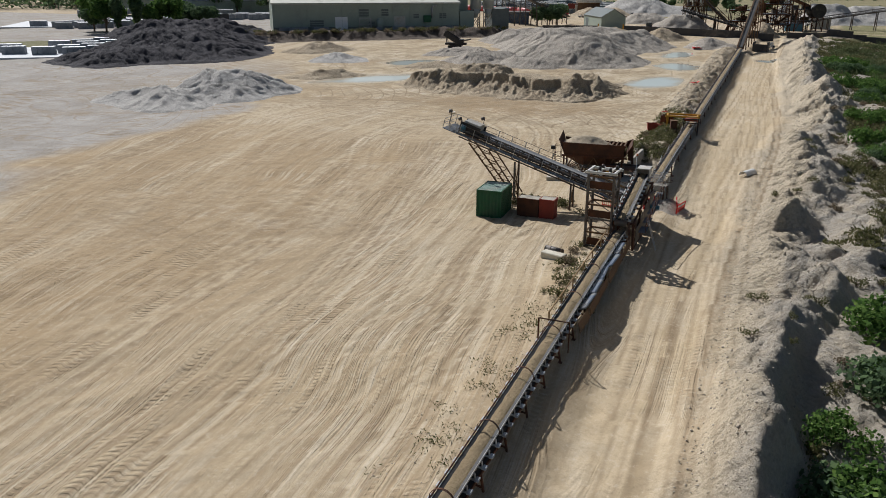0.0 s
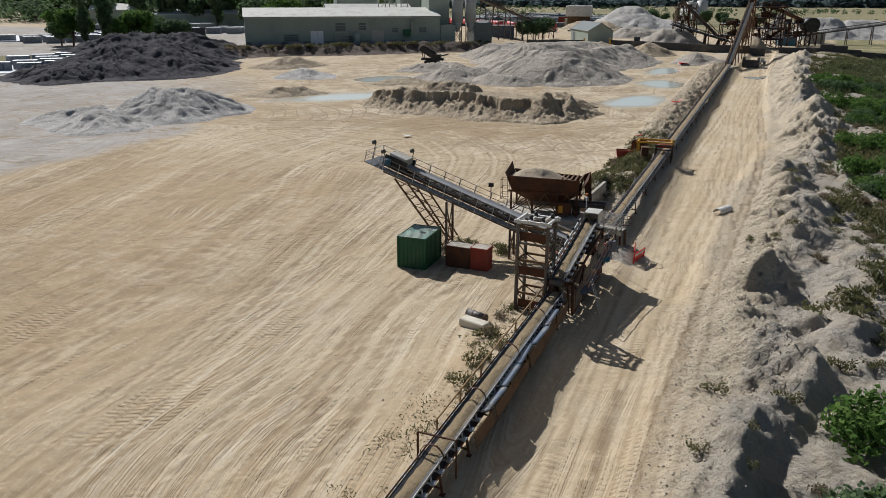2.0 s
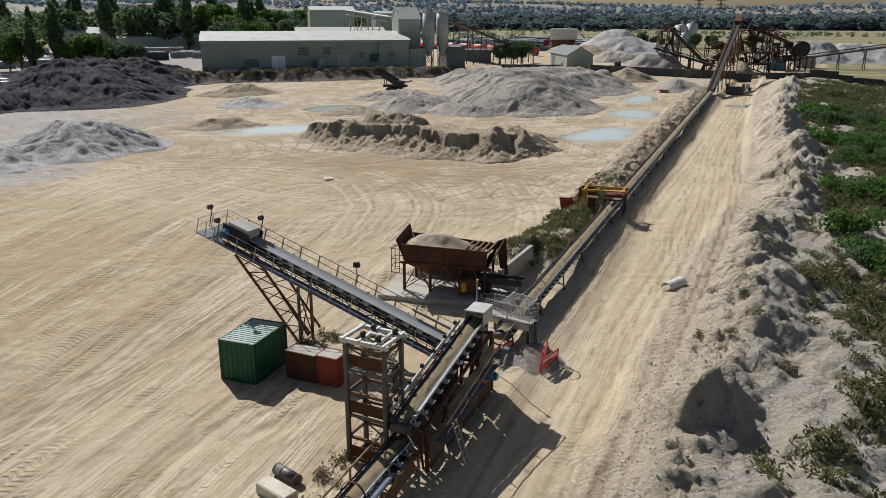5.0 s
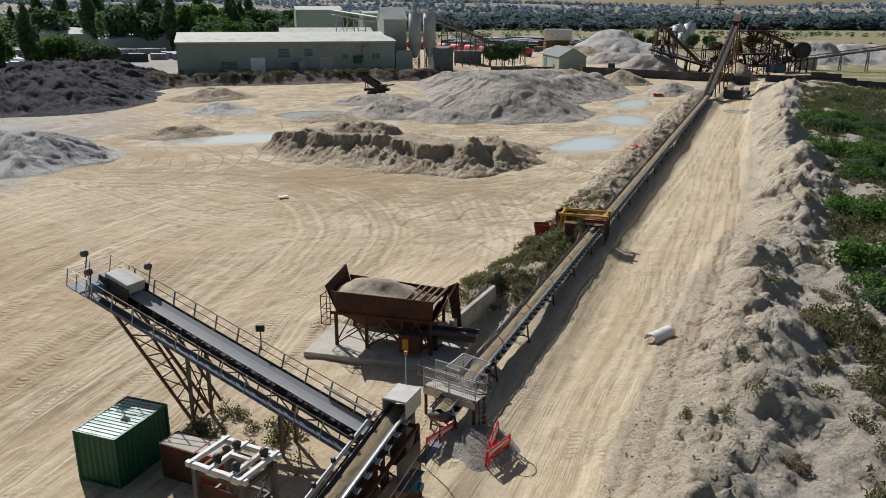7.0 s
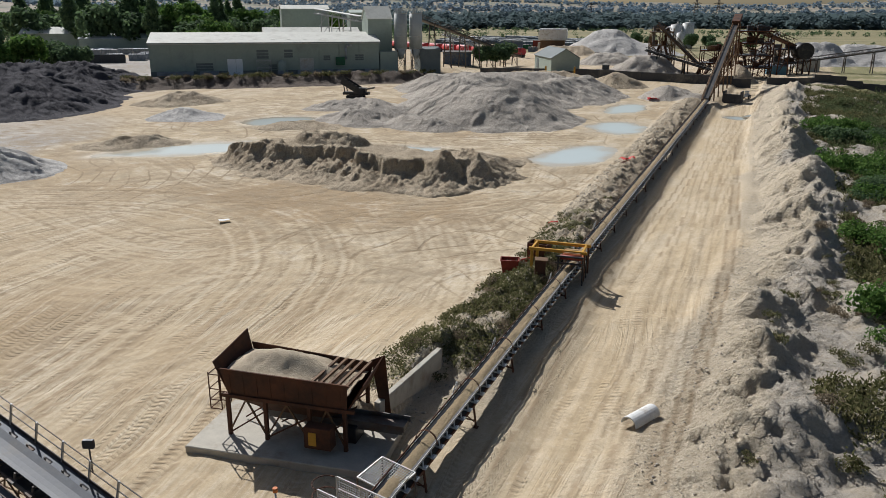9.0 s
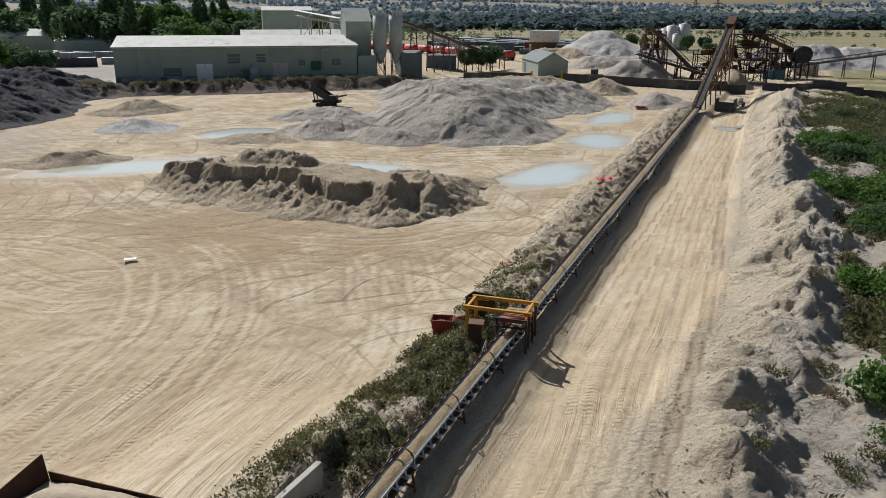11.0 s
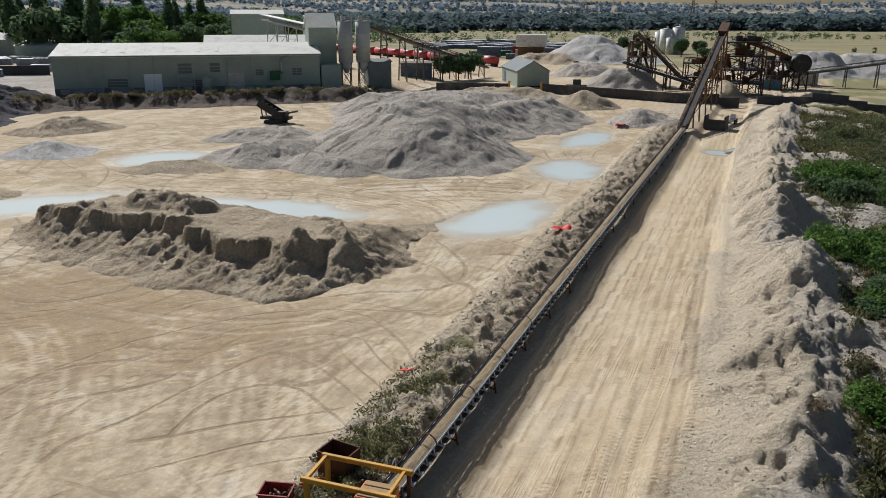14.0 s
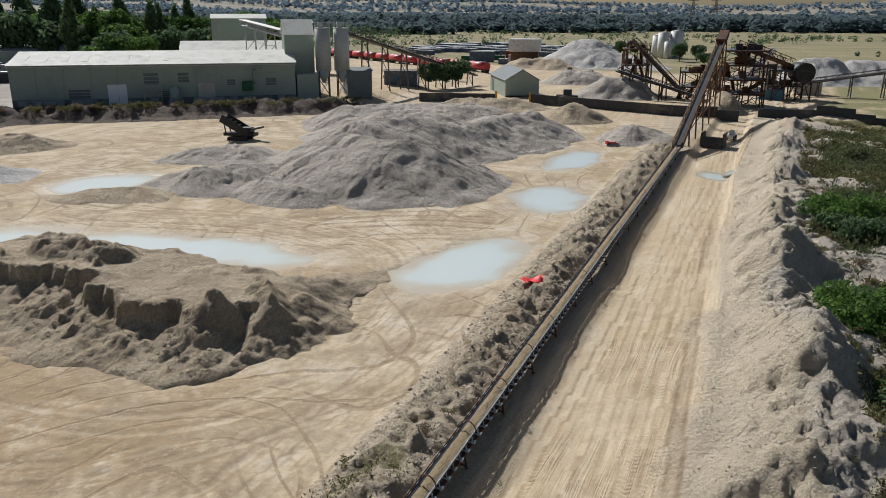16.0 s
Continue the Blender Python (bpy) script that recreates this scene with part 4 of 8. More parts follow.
def idler_mesh(w, mat_plate=True):
    bm = nb()
    beam(bm, (0, -w / 2 - 0.16, -0.22), (0, w / 2 + 0.16, -0.22), 0.08, 0.06)
    for s in (-1, 1):
        beam(bm, (0, s * (w / 2 + 0.13), -0.25), (0, s * (w / 2 + 0.10), 0.12), 0.07, 0.05)
        tube(bm, (0, s * 0.17, -0.10), (0, s * (w / 2 + 0.02), 0.07), 0.055, 7)
        box(bm, -0.17, min(s * (w / 2 + 0.14), s * (w / 2 + 0.32)), -0.20, 0.17, max(s * (w / 2 + 0.14), s * (w / 2 + 0.32)), -0.14)
    tube(bm, (0, -0.17, -0.12), (0, 0.17, -0.12), 0.055, 7)
    return bm


def leg_mesh(w, h, mat=None):
    bm = nb()
    for s in (-1, 1):
        beam(bm, (0, s * (w / 2 + 0.15), -0.3), (0, s * (w / 2 + 0.30), -h), 0.09, 0.09)
        box(bm, -0.12, s * (w / 2 + 0.30) - 0.12, -h - 0.02, 0.12, s * (w / 2 + 0.30) + 0.12, -h + 0.03)
    beam(bm, (0, -w / 2 - 0.2, -h * 0.75), (0, w / 2 + 0.2, -h * 0.75), 0.06)
    beam(bm, (0, -w / 2 - 0.2, -h * 0.8), (0, w / 2 + 0.2, -0.45), 0.05)
    return bm


def hoop_mesh(w):
    bm = nb()
    pts = [Vector((0, (w / 2 + 0.12) * math.cos(a), 0.08 + 0.62 * math.sin(a))) for a in np.linspace(0, math.pi, 9)]
    for a, b in zip(pts, pts[1:]):
        beam(bm, a, b, 0.10, 0.02)
    return bm


def belt_conveyor(label, a, b, w=0.9, ground=None, step=1.0, leg_step=4.0, load=True, hoops=0.0, side=None, belt=None, group="", load_from=0.0, stringer=0.16):
    m, ln = frame_along(a, b)
    root = new("belt_conveyor")
    root.matrix_world = m
    tagged(root, label, "conveyor", group)
    part("belt", belt_strip(ln, w, 0.13, 0.0), belt or M_BELT, root, "troughed rubber belt")
    part("return_belt", belt_strip(ln, w, 0.0, -0.55), M_BELT, root)
    if load:
        ob = new("load", load_strip(ln, w * 0.72, 0.03, int(ln), load_from))
        ob.parent = root
        ob["label"] = "damp yellow sand carried on the belt"
    for s in (-1, 1):
        bm = nb()
        beam(bm, (0, s * (w / 2 + 0.15), -0.34), (ln, s * (w / 2 + 0.15), -0.34), 0.07, stringer)
        part("stringer", bm, M_RUST, root)
        bm = nb()
        beam(bm, (0, s * (w / 2 + 0.06), 0.16), (ln, s * (w / 2 + 0.06), 0.16), 0.03, 0.10)
        part("skirt_rail", bm, M_RUST if s > 0 else M_GALV, root)
    me = mesh_of(idler_mesh(w), M_IDLER, name="idler_frame")
    for i in range(int(ln / step)):
        ob = new("idler_frame", me)
        ob.parent = root
        ob.location = (0.4 + i * step, 0, 0)
    cache = {}
    for i in range(int(ln / leg_step) + 1):
        x = min(0.5 + i * leg_step, ln - 0.3)
        p = m @ Vector((x, 0, 0))
        h = p.z - gz(p.x, p.y) + 0.05
        if h < 0.6:
            continue
        key = round(h, 1)
        if key not in cache:
            cache[key] = mesh_of(leg_mesh(w, h), M_RUST, name="trestle_leg")
        ob = new("trestle_leg", cache[key])
        ob.parent = root
        ob.location = (x, 0, 0)
    if hoops:
        hm = mesh_of(hoop_mesh(w), M_RUST, name="hoop")
        for i in range(int(ln / hoops)):
            ob = new("hoop", hm)
            ob.parent = root
            ob.location = (hoops * (i + 0.5), 0, 0)
    for x in (0.0, ln):
        bm = nb()
        tube(bm, (x, -w / 2 - 0.05, -0.26), (x, w / 2 + 0.05, -0.26), 0.26, 14)
        part("end_drum", bm, M_STEEL, root)
    return root, m, ln


def at_conv(y, z, dx=0.0):
    return (float(conv_x(y)) + dx, y, z)


near_conv, NM, NL = belt_conveyor("long rusty belt conveyor loaded with yellow sand", at_conv(-6, 0.15), at_conv(60.6, 0.55), hoops=5.4, leg_step=3.2, step=0.9, group="belt conveyors")
# timber toe board, hand rail and rusty guard sheets of the near conveyor
bm = nb()
beam(bm, (48, 0.78, 0.45), (66.4, 0.78, 0.45), 0.05, 0.10)
part("guard_board", bm, M_WOOD, near_conv, "bleached timber guard board")
for i in range(7):
    bm = nb()
    beam(bm, (48.3 + i * 3.0, 0.82, -1.3), (48.3 + i * 3.0, 0.80, 0.52), 0.08)
    part("guard_post", bm, M_WOOD, near_conv)
for i in range(6):
    bm = nb()
    x = 48.5 + i * 2.9
    box(bm, 0, -0.015, -0.45, 2.75, 0.015, 0.25, 0.004, Matrix.Translation((x, -1.02 - 0.03 * (i % 2), -0.35 - 0.05 * (i % 3))) @ Euler((radians(-14 + 5 * (i % 3)), radians(2 - i), 0)).to_matrix().to_4x4())
    part("guard_sheet", bm, M_BROWN, near_conv, "rusty orange-brown guard sheet")
bm = nb()
for i in range(5):
    box(bm, 0, -0.24, 0, 2.6, 0.24, 0.16, 0.06, Matrix.Translation((50.5 + i * 2.7, -0.78, -0.12)) @ Euler((radians(-25 + 8 * (i % 2)), 0, radians(3 * (i % 3 - 1)))).to_matrix().to_4x4())
part("cover_sheet", bm, M_TARP, near_conv, "crumpled blue-grey cover sheeting")
bm = nb()
beam(bm, (46.5, 0.95, 0.75), (46.5, -0.9, 0.75), 0.06)
beam(bm, (46.5, 0.95, -1.2), (46.5, 0.95, 0.75), 0.08)
beam(bm, (46.5, -0.9, -1.2), (46.5, -0.9, 0.75), 0.06)
part("pull_cord_frame", bm, M_RUST, near_conv)

far_conv, FM, FL = belt_conveyor("long rusty belt conveyor beside the haul road", at_conv(75.5, 0.25, -0.1), at_conv(240, 1.2), hoops=5.8, leg_step=6.5, step=0.95, group="belt conveyors")
# pale hose loops hung over the far belt
for i, x in enumerate((14.2, 20.5, 33.6, 41.0, 49.5)):
    bm = nb()
    pts = [Vector((x, 0.75 - 0.55 * math.sin(a) * 0.4 + 0.1, -0.6 + 1.1 * math.sin(a))) + Vector((0.9 * (a / math.pi - 0.5), 0, 0)) for a in np.linspace(0.15, math.pi - 0.15, 9)]
    for a, b in zip(pts, pts[1:]):
        tube(bm, a, b, 0.035, 6)
    part("hose_loop", bm, M_WHITE, far_conv, "pale rubber hose loop")

# ---- rising transfer conveyor to the pale hood
tr_conv, TM, TL = belt_conveyor("short rising belt conveyor with white side rails", (-8.22, 60.6, 1.55), (-7.92, 70.6, 3.02), w=0.85, leg_step=30, step=0.9, group="belt conveyors")
bm = nb()
beam(bm, (0.3, 0.66, 0.34), (TL - 1.0, 0.66, 0.34), 0.06, 0.22)
part("side_rail", bm, M_WHITE, tr_conv, "worn white side rail")
for i in range(6):
    bm = nb()
    box(bm, -0.08, 0.60, 0.38, 0.08, 0.78, 0.62, 0.03)
    o = part("rail_bracket", bm, M_BLACK, tr_conv)
    o.location = (1.0 + i * 1.5, 0, 0)
bm = nb()
beam(bm, (0.3, -0.58, 0.2), (TL - 1.0, -0.58, 0.2), 0.05, 0.14)
part("side_rail", bm, M_GALV, tr_conv)


def hood():
    root = empty("discharge_hood", -7.85, 70.6, 2.85, -2, "pale grey sheet-metal hood over the belt's head", "hood")
    bm = nb()
    w, t = 0.56, 0.03
    box(bm, -w, -0.75, 0.80, w, 0.85, 0.84)
    box(bm, -w, -0.75, 0, -w + t, 0.85, 0.80)
    box(bm, w - t, -0.75, 0, w, 0.85, 0.80)
    box(bm, -w + t, 0.82, 0, w - t, 0.85, 0.80)
    part("casing", bm, M_GREY, root)
    bm = nb()
    box(bm, -w - 0.03, -0.78, 0.845, w + 0.03, -0.70, 0.90, 0.01)
    part("rim", bm, M_GREY, root)
    bm = nb()
    box(bm, -0.40, -0.45, -2.6, 0.40, 0.62, -0.02, 0.04)
    part("chute", bm, M_STEEL, root, "dark steel discharge chute")
    return root


hood()


def lattice(bm, corners, z0, z1, bays, w=0.10, brace=0.05):
    """Posts on the corners, rings and crossed braces between them."""
    n = len(corners)
    for x, y in corners:
        beam(bm, (x, y, z0), (x, y, z1), w)
    for k in range(bays + 1):
        z = z0 + (z1 - z0) * k / bays
        for i in range(n):
            a, b = corners[i], corners[(i + 1) % n]
            beam(bm, (*a, z), (*b, z), brace * 1.3)
            if k < bays:
                z2 = z0 + (z1 - z0) * (k + 1) / bays
                p, q = (a, b) if (k + i) % 2 else (b, a)
                beam(bm, (*p, z + 0.05), (*q, z2 - 0.05), brace)
    return bm


def transfer_station():
    root = empty("transfer_station", -8.0, 66.0, gz(-8, 66) - 0.05, -2, "dark rusty steel frame that carries the rising conveyor", "steel frame")
    for y0, top in ((-4.6, 2.4), (-1.6, 2.9), (1.4, 3.3), (4.4, 3.7)):
        for s in (-1, 1):
            bm = nb()
            beam(bm, (s * 0.95, y0, 0), (s * 0.85, y0, top), 0.16)
            part("post", bm, M_RUST, root)
        bm = nb()
        beam(bm, (-0.95, y0, top - 0.1), (0.95, y0, top - 0.1), 0.14)
        part("cross_beam", bm, M_RUST, root)
    for s in (-1, 1):
        bm = nb()
        for (ya, ta), (yb, tb) in (((-4.6, 2.4), (-1.6, 2.9)), ((-1.6, 2.9), (1.4, 3.3)), ((1.4, 3.3), (4.4, 3.7))):
            for p, q, w in (((s * 0.97, ya, 0.15), (s * 0.9, yb, tb - 0.2), 0.08), ((s * 0.97, ya, ta - 0.2), (s * 0.95, yb, 0.15), 0.08), ((s * 0.9, ya, ta), (s * 0.9, yb, tb), 0.14)):
                bm = nb()
                beam(bm, p, q, w)
                part("brace", bm, M_RUST, root)
    for i, (y0, y1, z0, z1) in enumerate(((-4.5, -2.6, 0.5, 1.9), (-2.5, -0.4, 0.9, 2.5), (-0.3, 1.8, 0.8, 2.8), (1.9, 4.2, 1.2, 3.2))):
        bm = nb()
        box(bm, 1.06, y0, z0, 1.10, y1, z1, 0.008)
        part("side_panel", bm, M_STEEL, root, "dusty dark side panel")
        bm = nb()
        box(bm, 0.98, y0 + 0.1, 0.0, 1.02, y1 - 0.1, z0 - 0.03, 0.006)
        part("lower_panel", bm, M_RUST, root)
        bm = nb()
        box(bm, -1.1, y0, 0.1, -1.06, y1, z1 - 0.6, 0.008)
        part("side_panel", bm, M_RUST, root)
    for i in range(5):
        bm = nb()
        box(bm, 1.25 + 0.02 * i, -4.4 + 1.9 * i, 1.6 + 0.27 * i, 1.85, -2.7 + 1.9 * i, 1.64 + 0.27 * i)
        part("walkway_plate", bm, M_WALKWAY, root)
    bm = nb()
    for i in range(7):
        p = Vector((1.85, -4.4 + 1.5 * i, 1.6 + 0.21 * i))
        beam(bm, p, p + Vector((0, 0, 1.0)), 0.045)
    for h in (0.5, 1.0):
        beam(bm, (1.85, -4.4, 1.6 + h), (1.85, 4.6, 2.86 + h), 0.04)
    part("handrail", bm, M_RUST, root)
    bm = nb()
    tube(bm, (1.0, 2.6, 1.9), (1.75, 2.6, 1.9), 0.27, 14)
    tube(bm, (1.75, 2.6, 1.9), (1.9, 2.6, 1.9), 0.2, 14)
    part("drive_motor", bm, M_BLUE, root, "teal-blue drive motor")
    bm = nb()
    for s in (-0.22, 0.22):
        beam(bm, (1.95 + 0.75, -3.6 + s, 0), (1.9, -3.6 + s, 2.4), 0.05)
    for i in range(8):
        f = i / 8
        beam(bm, (2.7 - 0.8 * f, -3.82, 0.1 + 2.3 * f), (2.7 - 0.8 * f, -3.38, 0.1 + 2.3 * f), 0.035)
    part("ladder", bm, M_GALV, root, "pale steel ladder")
    return root


transfer_station()


def lattice_tower():
    z0 = gz(-10.0, 61.4) - 0.05
    root = empty("lattice_tower", -9.95, 61.45, z0, -6, "dark steel lattice tower with a white top frame", "tower")
    H = 6.5
    cs = [(-1.05, -0.75), (1.05, -0.75), (1.05, 0.75), (-1.05, 0.75)]
    for x, y in cs:
        bm = nb()
        box(bm, x - 0.1, y - 0.1, 0, x + 0.1, y + 0.1, H - 0.2, 0.015)
        part("post", bm, M_STEEL, root)
    for k in range(6):
        z = 0.25 + k * (H - 0.6) / 5
        bm = nb()
        for i in range(4):
            beam(bm, (*cs[i], z), (*cs[(i + 1) % 4], z), 0.10, 0.14)
        part("ring_beam", bm, M_BROWN if k % 2 else M_STEEL, root)
        if k < 5:
            z2 = z + (H - 0.6) / 5
            bm = nb()
            for i in (1, 2, 3):
                a, b = cs[i], cs[(i + 1) % 4]
                beam(bm, (*a, z), (*b, z2), 0.06)
            part("brace", bm, M_STEEL, root)
    for k in range(3):
        bm = nb()
        box(bm, -0.92, -0.72, 0.35 + k * 2.4, 0.92, -0.69, 0.95 + k * 2.4)
        part("mesh_panel", bm, M_RUST, root, "rusty infill panel")
    bm = nb()
    for y in (-0.85, 0.85):
        beam(bm, (-1.3, y, H), (1.3, y, H), 0.16, 0.2)
    for x in (-1.1, -0.25, 0.65, 1.1):
        beam(bm, (x, -1.0, H + 0.06), (x, 1.0, H + 0.06), 0.14, 0.16)
    beam(bm, (-0.25, 0.1, H + 0.1), (0.65, 0.1, H + 0.1), 0.14, 0.12)
    part("top_frame", bm, M_WHITE, root, "worn white-painted top frame")
    for x, y in ((-0.25, -0.5), (-0.25, 0.45), (0.65, -0.6), (0.9, 0.5)):
        bm = nb()
        tube(bm, (x - 0.09, y, H + 0.3), (x + 0.09, y, H + 0.3), 0.14, 10)
        box(bm, x - 0.12, y - 0.06, H + 0.1, x + 0.12, y + 0.06, H + 0.28, 0.01)
        part("pulley", bm, M_BLACK, root)
    for k in range(2):
        bm = nb()
        box(bm, 0.95 - 0.02, -0.55 + k * 0.6, 2.2 + 1.6 * k, 1.0, -0.05 + k * 0.6, 3.6 + 1.6 * k)
        part("side_plate", bm, M_STEEL, root)
    return root


lattice_tower()


# ================= stocking conveyor =================
def stocking_conveyor():
    a, b = Vector((-9.6, 71.05, 1.05)), Vector((-26.2, 73.05, 5.85))
    m, ln = frame_along(a, b)
    root = new("stocking_conveyor")
    root.matrix_world = m
    tagged(root, "inclined grey stocking conveyor with walkways and lattice truss", "conveyor", "belt conveyors")
    w = 1.0
    part("belt", belt_strip(ln - 0.5, w, 0.12, 0.0), M_BELT_PALE, root, "dusty grey rubber belt")
    part("return_belt", belt_strip(ln - 0.5, w, 0.0, -0.5), M_BELT, root)
    for s in (-1, 1):
        bm = nb()
        beam(bm, (0, s * 0.68, -0.28), (ln, s * 0.68, -0.28), 0.08, 0.14)
        part("top_chord", bm, M_STEEL, root)
        bm = nb()
        beam(bm, (0, s * 0.68, -1.05), (ln, s * 0.68, -1.05), 0.08, 0.12)
        part("bottom_chord", bm, M_STEEL, root)
        n = 14
        for i in range(n):
            x0, x1 = ln * i / n, ln * (i + 1) / n
            bm = nb()
            beam(bm, (x0, s * 0.68, -1.0), (x0, s * 0.68, -0.3), 0.05)
            beam(bm, (x0, s * 0.68, -1.0 if i % 2 else -0.3), (x1, s * 0.68, -0.3 if i % 2 else -1.0), 0.05)
            part("truss_brace", bm, M_BROWN, root)
    me = mesh_of(idler_mesh(w), M_STEEL, name="idler_frame")
    for i in range(int(ln)):
        o = new("idler_frame", me)
        o.parent, o.location = root, (0.5 + i, 0, 0)
    # walkways on both sides with rails (y+ is the side of the yard's south)
    for s, wd in ((1, 0.62), (-1, 0.5)):
        bm = nb()
        box(bm, 0.2, min(s * 0.82, s * (0.82 + wd)), -0.62, ln + 0.6 * (s > 0), max(s * 0.82, s * (0.82 + wd)), -0.56)
        part("walkway", bm, M_WALKWAY, root, "dark plate walkway")
        bm = nb()
        beam(bm, (0.2, s * (0.84 + wd), -0.52), (ln, s * (0.84 + wd), -0.52), 0.03, 0.2)
        part("toe_board", bm, M_TARP if s > 0 else M_STEEL, root)
        for h in (0.0, 0.45):
            bm = nb()
            beam(bm, (0.2, s * (0.84 + wd), h), (ln, s * (0.84 + wd), h), 0.035)
            part("hand_rail", bm, M_STEEL, root)
        for i in range(12):
            x = 0.3 + i * (ln - 0.6) / 11
            bm = nb()
            beam(bm, (x, s * (0.84 + wd), -0.6), (x, s * (0.84 + wd), 0.47), 0.07 if s < 0 else 0.05)
            part("rail_post", bm, M_GALV, root)
    inv = m.inverted()
    L = lambda x, y, z: inv @ Vector((x, y, z))
    # lattice prop that leans out to the head, and upright legs
    g = gz(-21, 73)
    for y in (72.2, 73.7):
        bm = nb()
        foot, top = L(-20.9, y, g), L(-25.4, y, 4.35)
        foot2, top2 = L(-20.1, y, g + 0.6), L(-23.3, y, 3.75)
        beam(bm, foot, top, 0.13)
        beam(bm, foot2, top2, 0.11)
        for i in range(5):
            f = i / 5
            beam(bm, foot.lerp(top, f), foot2.lerp(top2, min(f + 0.12, 1)), 0.06)
            beam(bm, foot.lerp(top, f + 0.2), foot2.lerp(top2, min(f + 0.12, 1)), 0.05)
        part("raking_prop", bm, M_BROWN, root, "brown lattice raking prop")
    for f in (0.1, 0.3, 0.5, 0.7, 0.9):
        bm = nb()
        z = g + f * (4.2 - g)
        x = -20.9 - f * 4.5
        beam(bm, L(x, 72.2, z), L(x, 73.7, z), 0.06)
        part("prop_tie", bm, M_BROWN, root)
    for x, zt in ((-20.4, 2.9), (-14.6, 1.25)):
        for y in (71.7, 73.2) if x < -18 else (71.1, 72.4):
            bm = nb()
            beam(bm, L(x, y, gz(x, y) - 0.05), L(x, y, zt), 0.15)
            part("leg", bm, M_STEEL, root)
        bm = nb()
        ya, yb = (71.7, 73.2) if x < -18 else (71.1, 72.4)
        beam(bm, L(x, ya, g + 0.2), L(x, yb, zt - 0.2), 0.07)
        beam(bm, L(x, yb, g + 0.2), L(x, ya, zt - 0.2), 0.07)
        part("leg_brace", bm, M_BROWN, root)
    # drive head
    bm = nb()
    box(bm, ln - 1.9, -0.62, 0.15, ln - 0.2, 0.62, 0.75, 0.03)
    part("head_cover", bm, M_GREY, root, "pale dented head cover")
    bm = nb()
    box(bm, ln - 2.1, -0.70, -0.5, ln + 0.15, -0.64, 0.55)
    box(bm, ln - 2.1, 0.64, -0.5, ln + 0.15, 0.70, 0.55)
    part("side_cheek", bm, M_BLACK, root)
    bm = nb()
    tube(bm, (ln - 0.3, -0.62, -0.15), (ln - 0.3, 0.62, -0.15), 0.30, 16)
    part("head_drum", bm, M_STEEL, root)
    bm = nb()
    tube(bm, (ln - 0.3, 0.75, 0.05), (ln - 0.3, 1.35, 0.05), 0.22, 12)
    box(bm, ln - 0.55, 0.7, -0.35, ln - 0.05, 1.0, 0.3, 0.04)
    part("drive_motor", bm, M_BLUE, root, "blue-green drive motor")
    bm = nb()
    box(bm, ln + 0.1, -1.3, -0.62, ln + 1.6, 1.5, -0.56)
    part("head_platform", bm, M_WALKWAY, root)
    ps = [(ln + 0.1, 1.48), (ln + 0.85, 1.48), (ln + 1.58, 1.48), (ln + 1.58, 0.1), (ln + 1.58, -1.28), (ln + 0.1, -1.28)]
    for x, y in ps:
        bm = nb()
        beam(bm, (x, y, -0.6), (x, y, 0.48), 0.045)
        part("platform_post", bm, M_GALV, root)
    for p, q in zip(ps, ps[1:]):
        for h in (0.0, 0.45):
            bm = nb()
            beam(bm, (*p, h), (*q, h), 0.035)
            part("platform_rail", bm, M_GALV, root)
    for x, y in ((ln - 0.2, 1.5), (ln - 1.4, -1.35), (ln + 1.5, 0.4)):
        bm = nb()
        beam(bm, (x, y, -0.4), (x, y, 1.0), 0.05)
        tube(bm, (x + 0.05, y, 1.05), (x + 0.3, y, 0.95), 0.17, 10, 0.2)
        part("work_lamp", bm, M_STEEL, root, "round work lamp on a stalk")
    # side guards at the tail
    for i in range(3):
        bm = nb()
        beam(bm, (0.2, -0.72 - 0.14 * i, 0.42 - 0.12 * i), (3.4, -0.72 - 0.14 * i, 0.42 - 0.12 * i), 0.05, 0.10)
        part("tail_guard", bm, M_WOOD if i else M_GREY, root)
    return root


stocking_conveyor()


def floodlight(x, y, z0, z1, label, red=False):
    root = empty("floodlight", x, y, z0, 20, label, "lamp")
    bm = nb()
    tube(bm, (0, 0, 0), (0, 0, z1 - z0), 0.035, 8)
    part("pole", bm, M_GALV if red else M_STEEL, root)
    bm = nb()
    if red:
        tube(bm, (0, 0, z1 - z0), (0, 0, z1 - z0 + 0.16), 0.09, 10)
        part("beacon", bm, M_ORANGE, root, "small orange beacon")
    else:
        box(bm, -0.22, -0.10, z1 - z0 - 0.15, 0.22, 0.08, z1 - z0 + 0.2, 0.03)
        part("lamp_head", bm, M_BLACK, root, "black lamp head")
    return root


floodlight(-17.05, 73.45, 3.05, 4.25, "black floodlight on a post at the conveyor's walkway")
floodlight(-8.95, 73.6, gz(-8.95, 73.6), 4.1, "slim grey pole with an orange beacon", True)


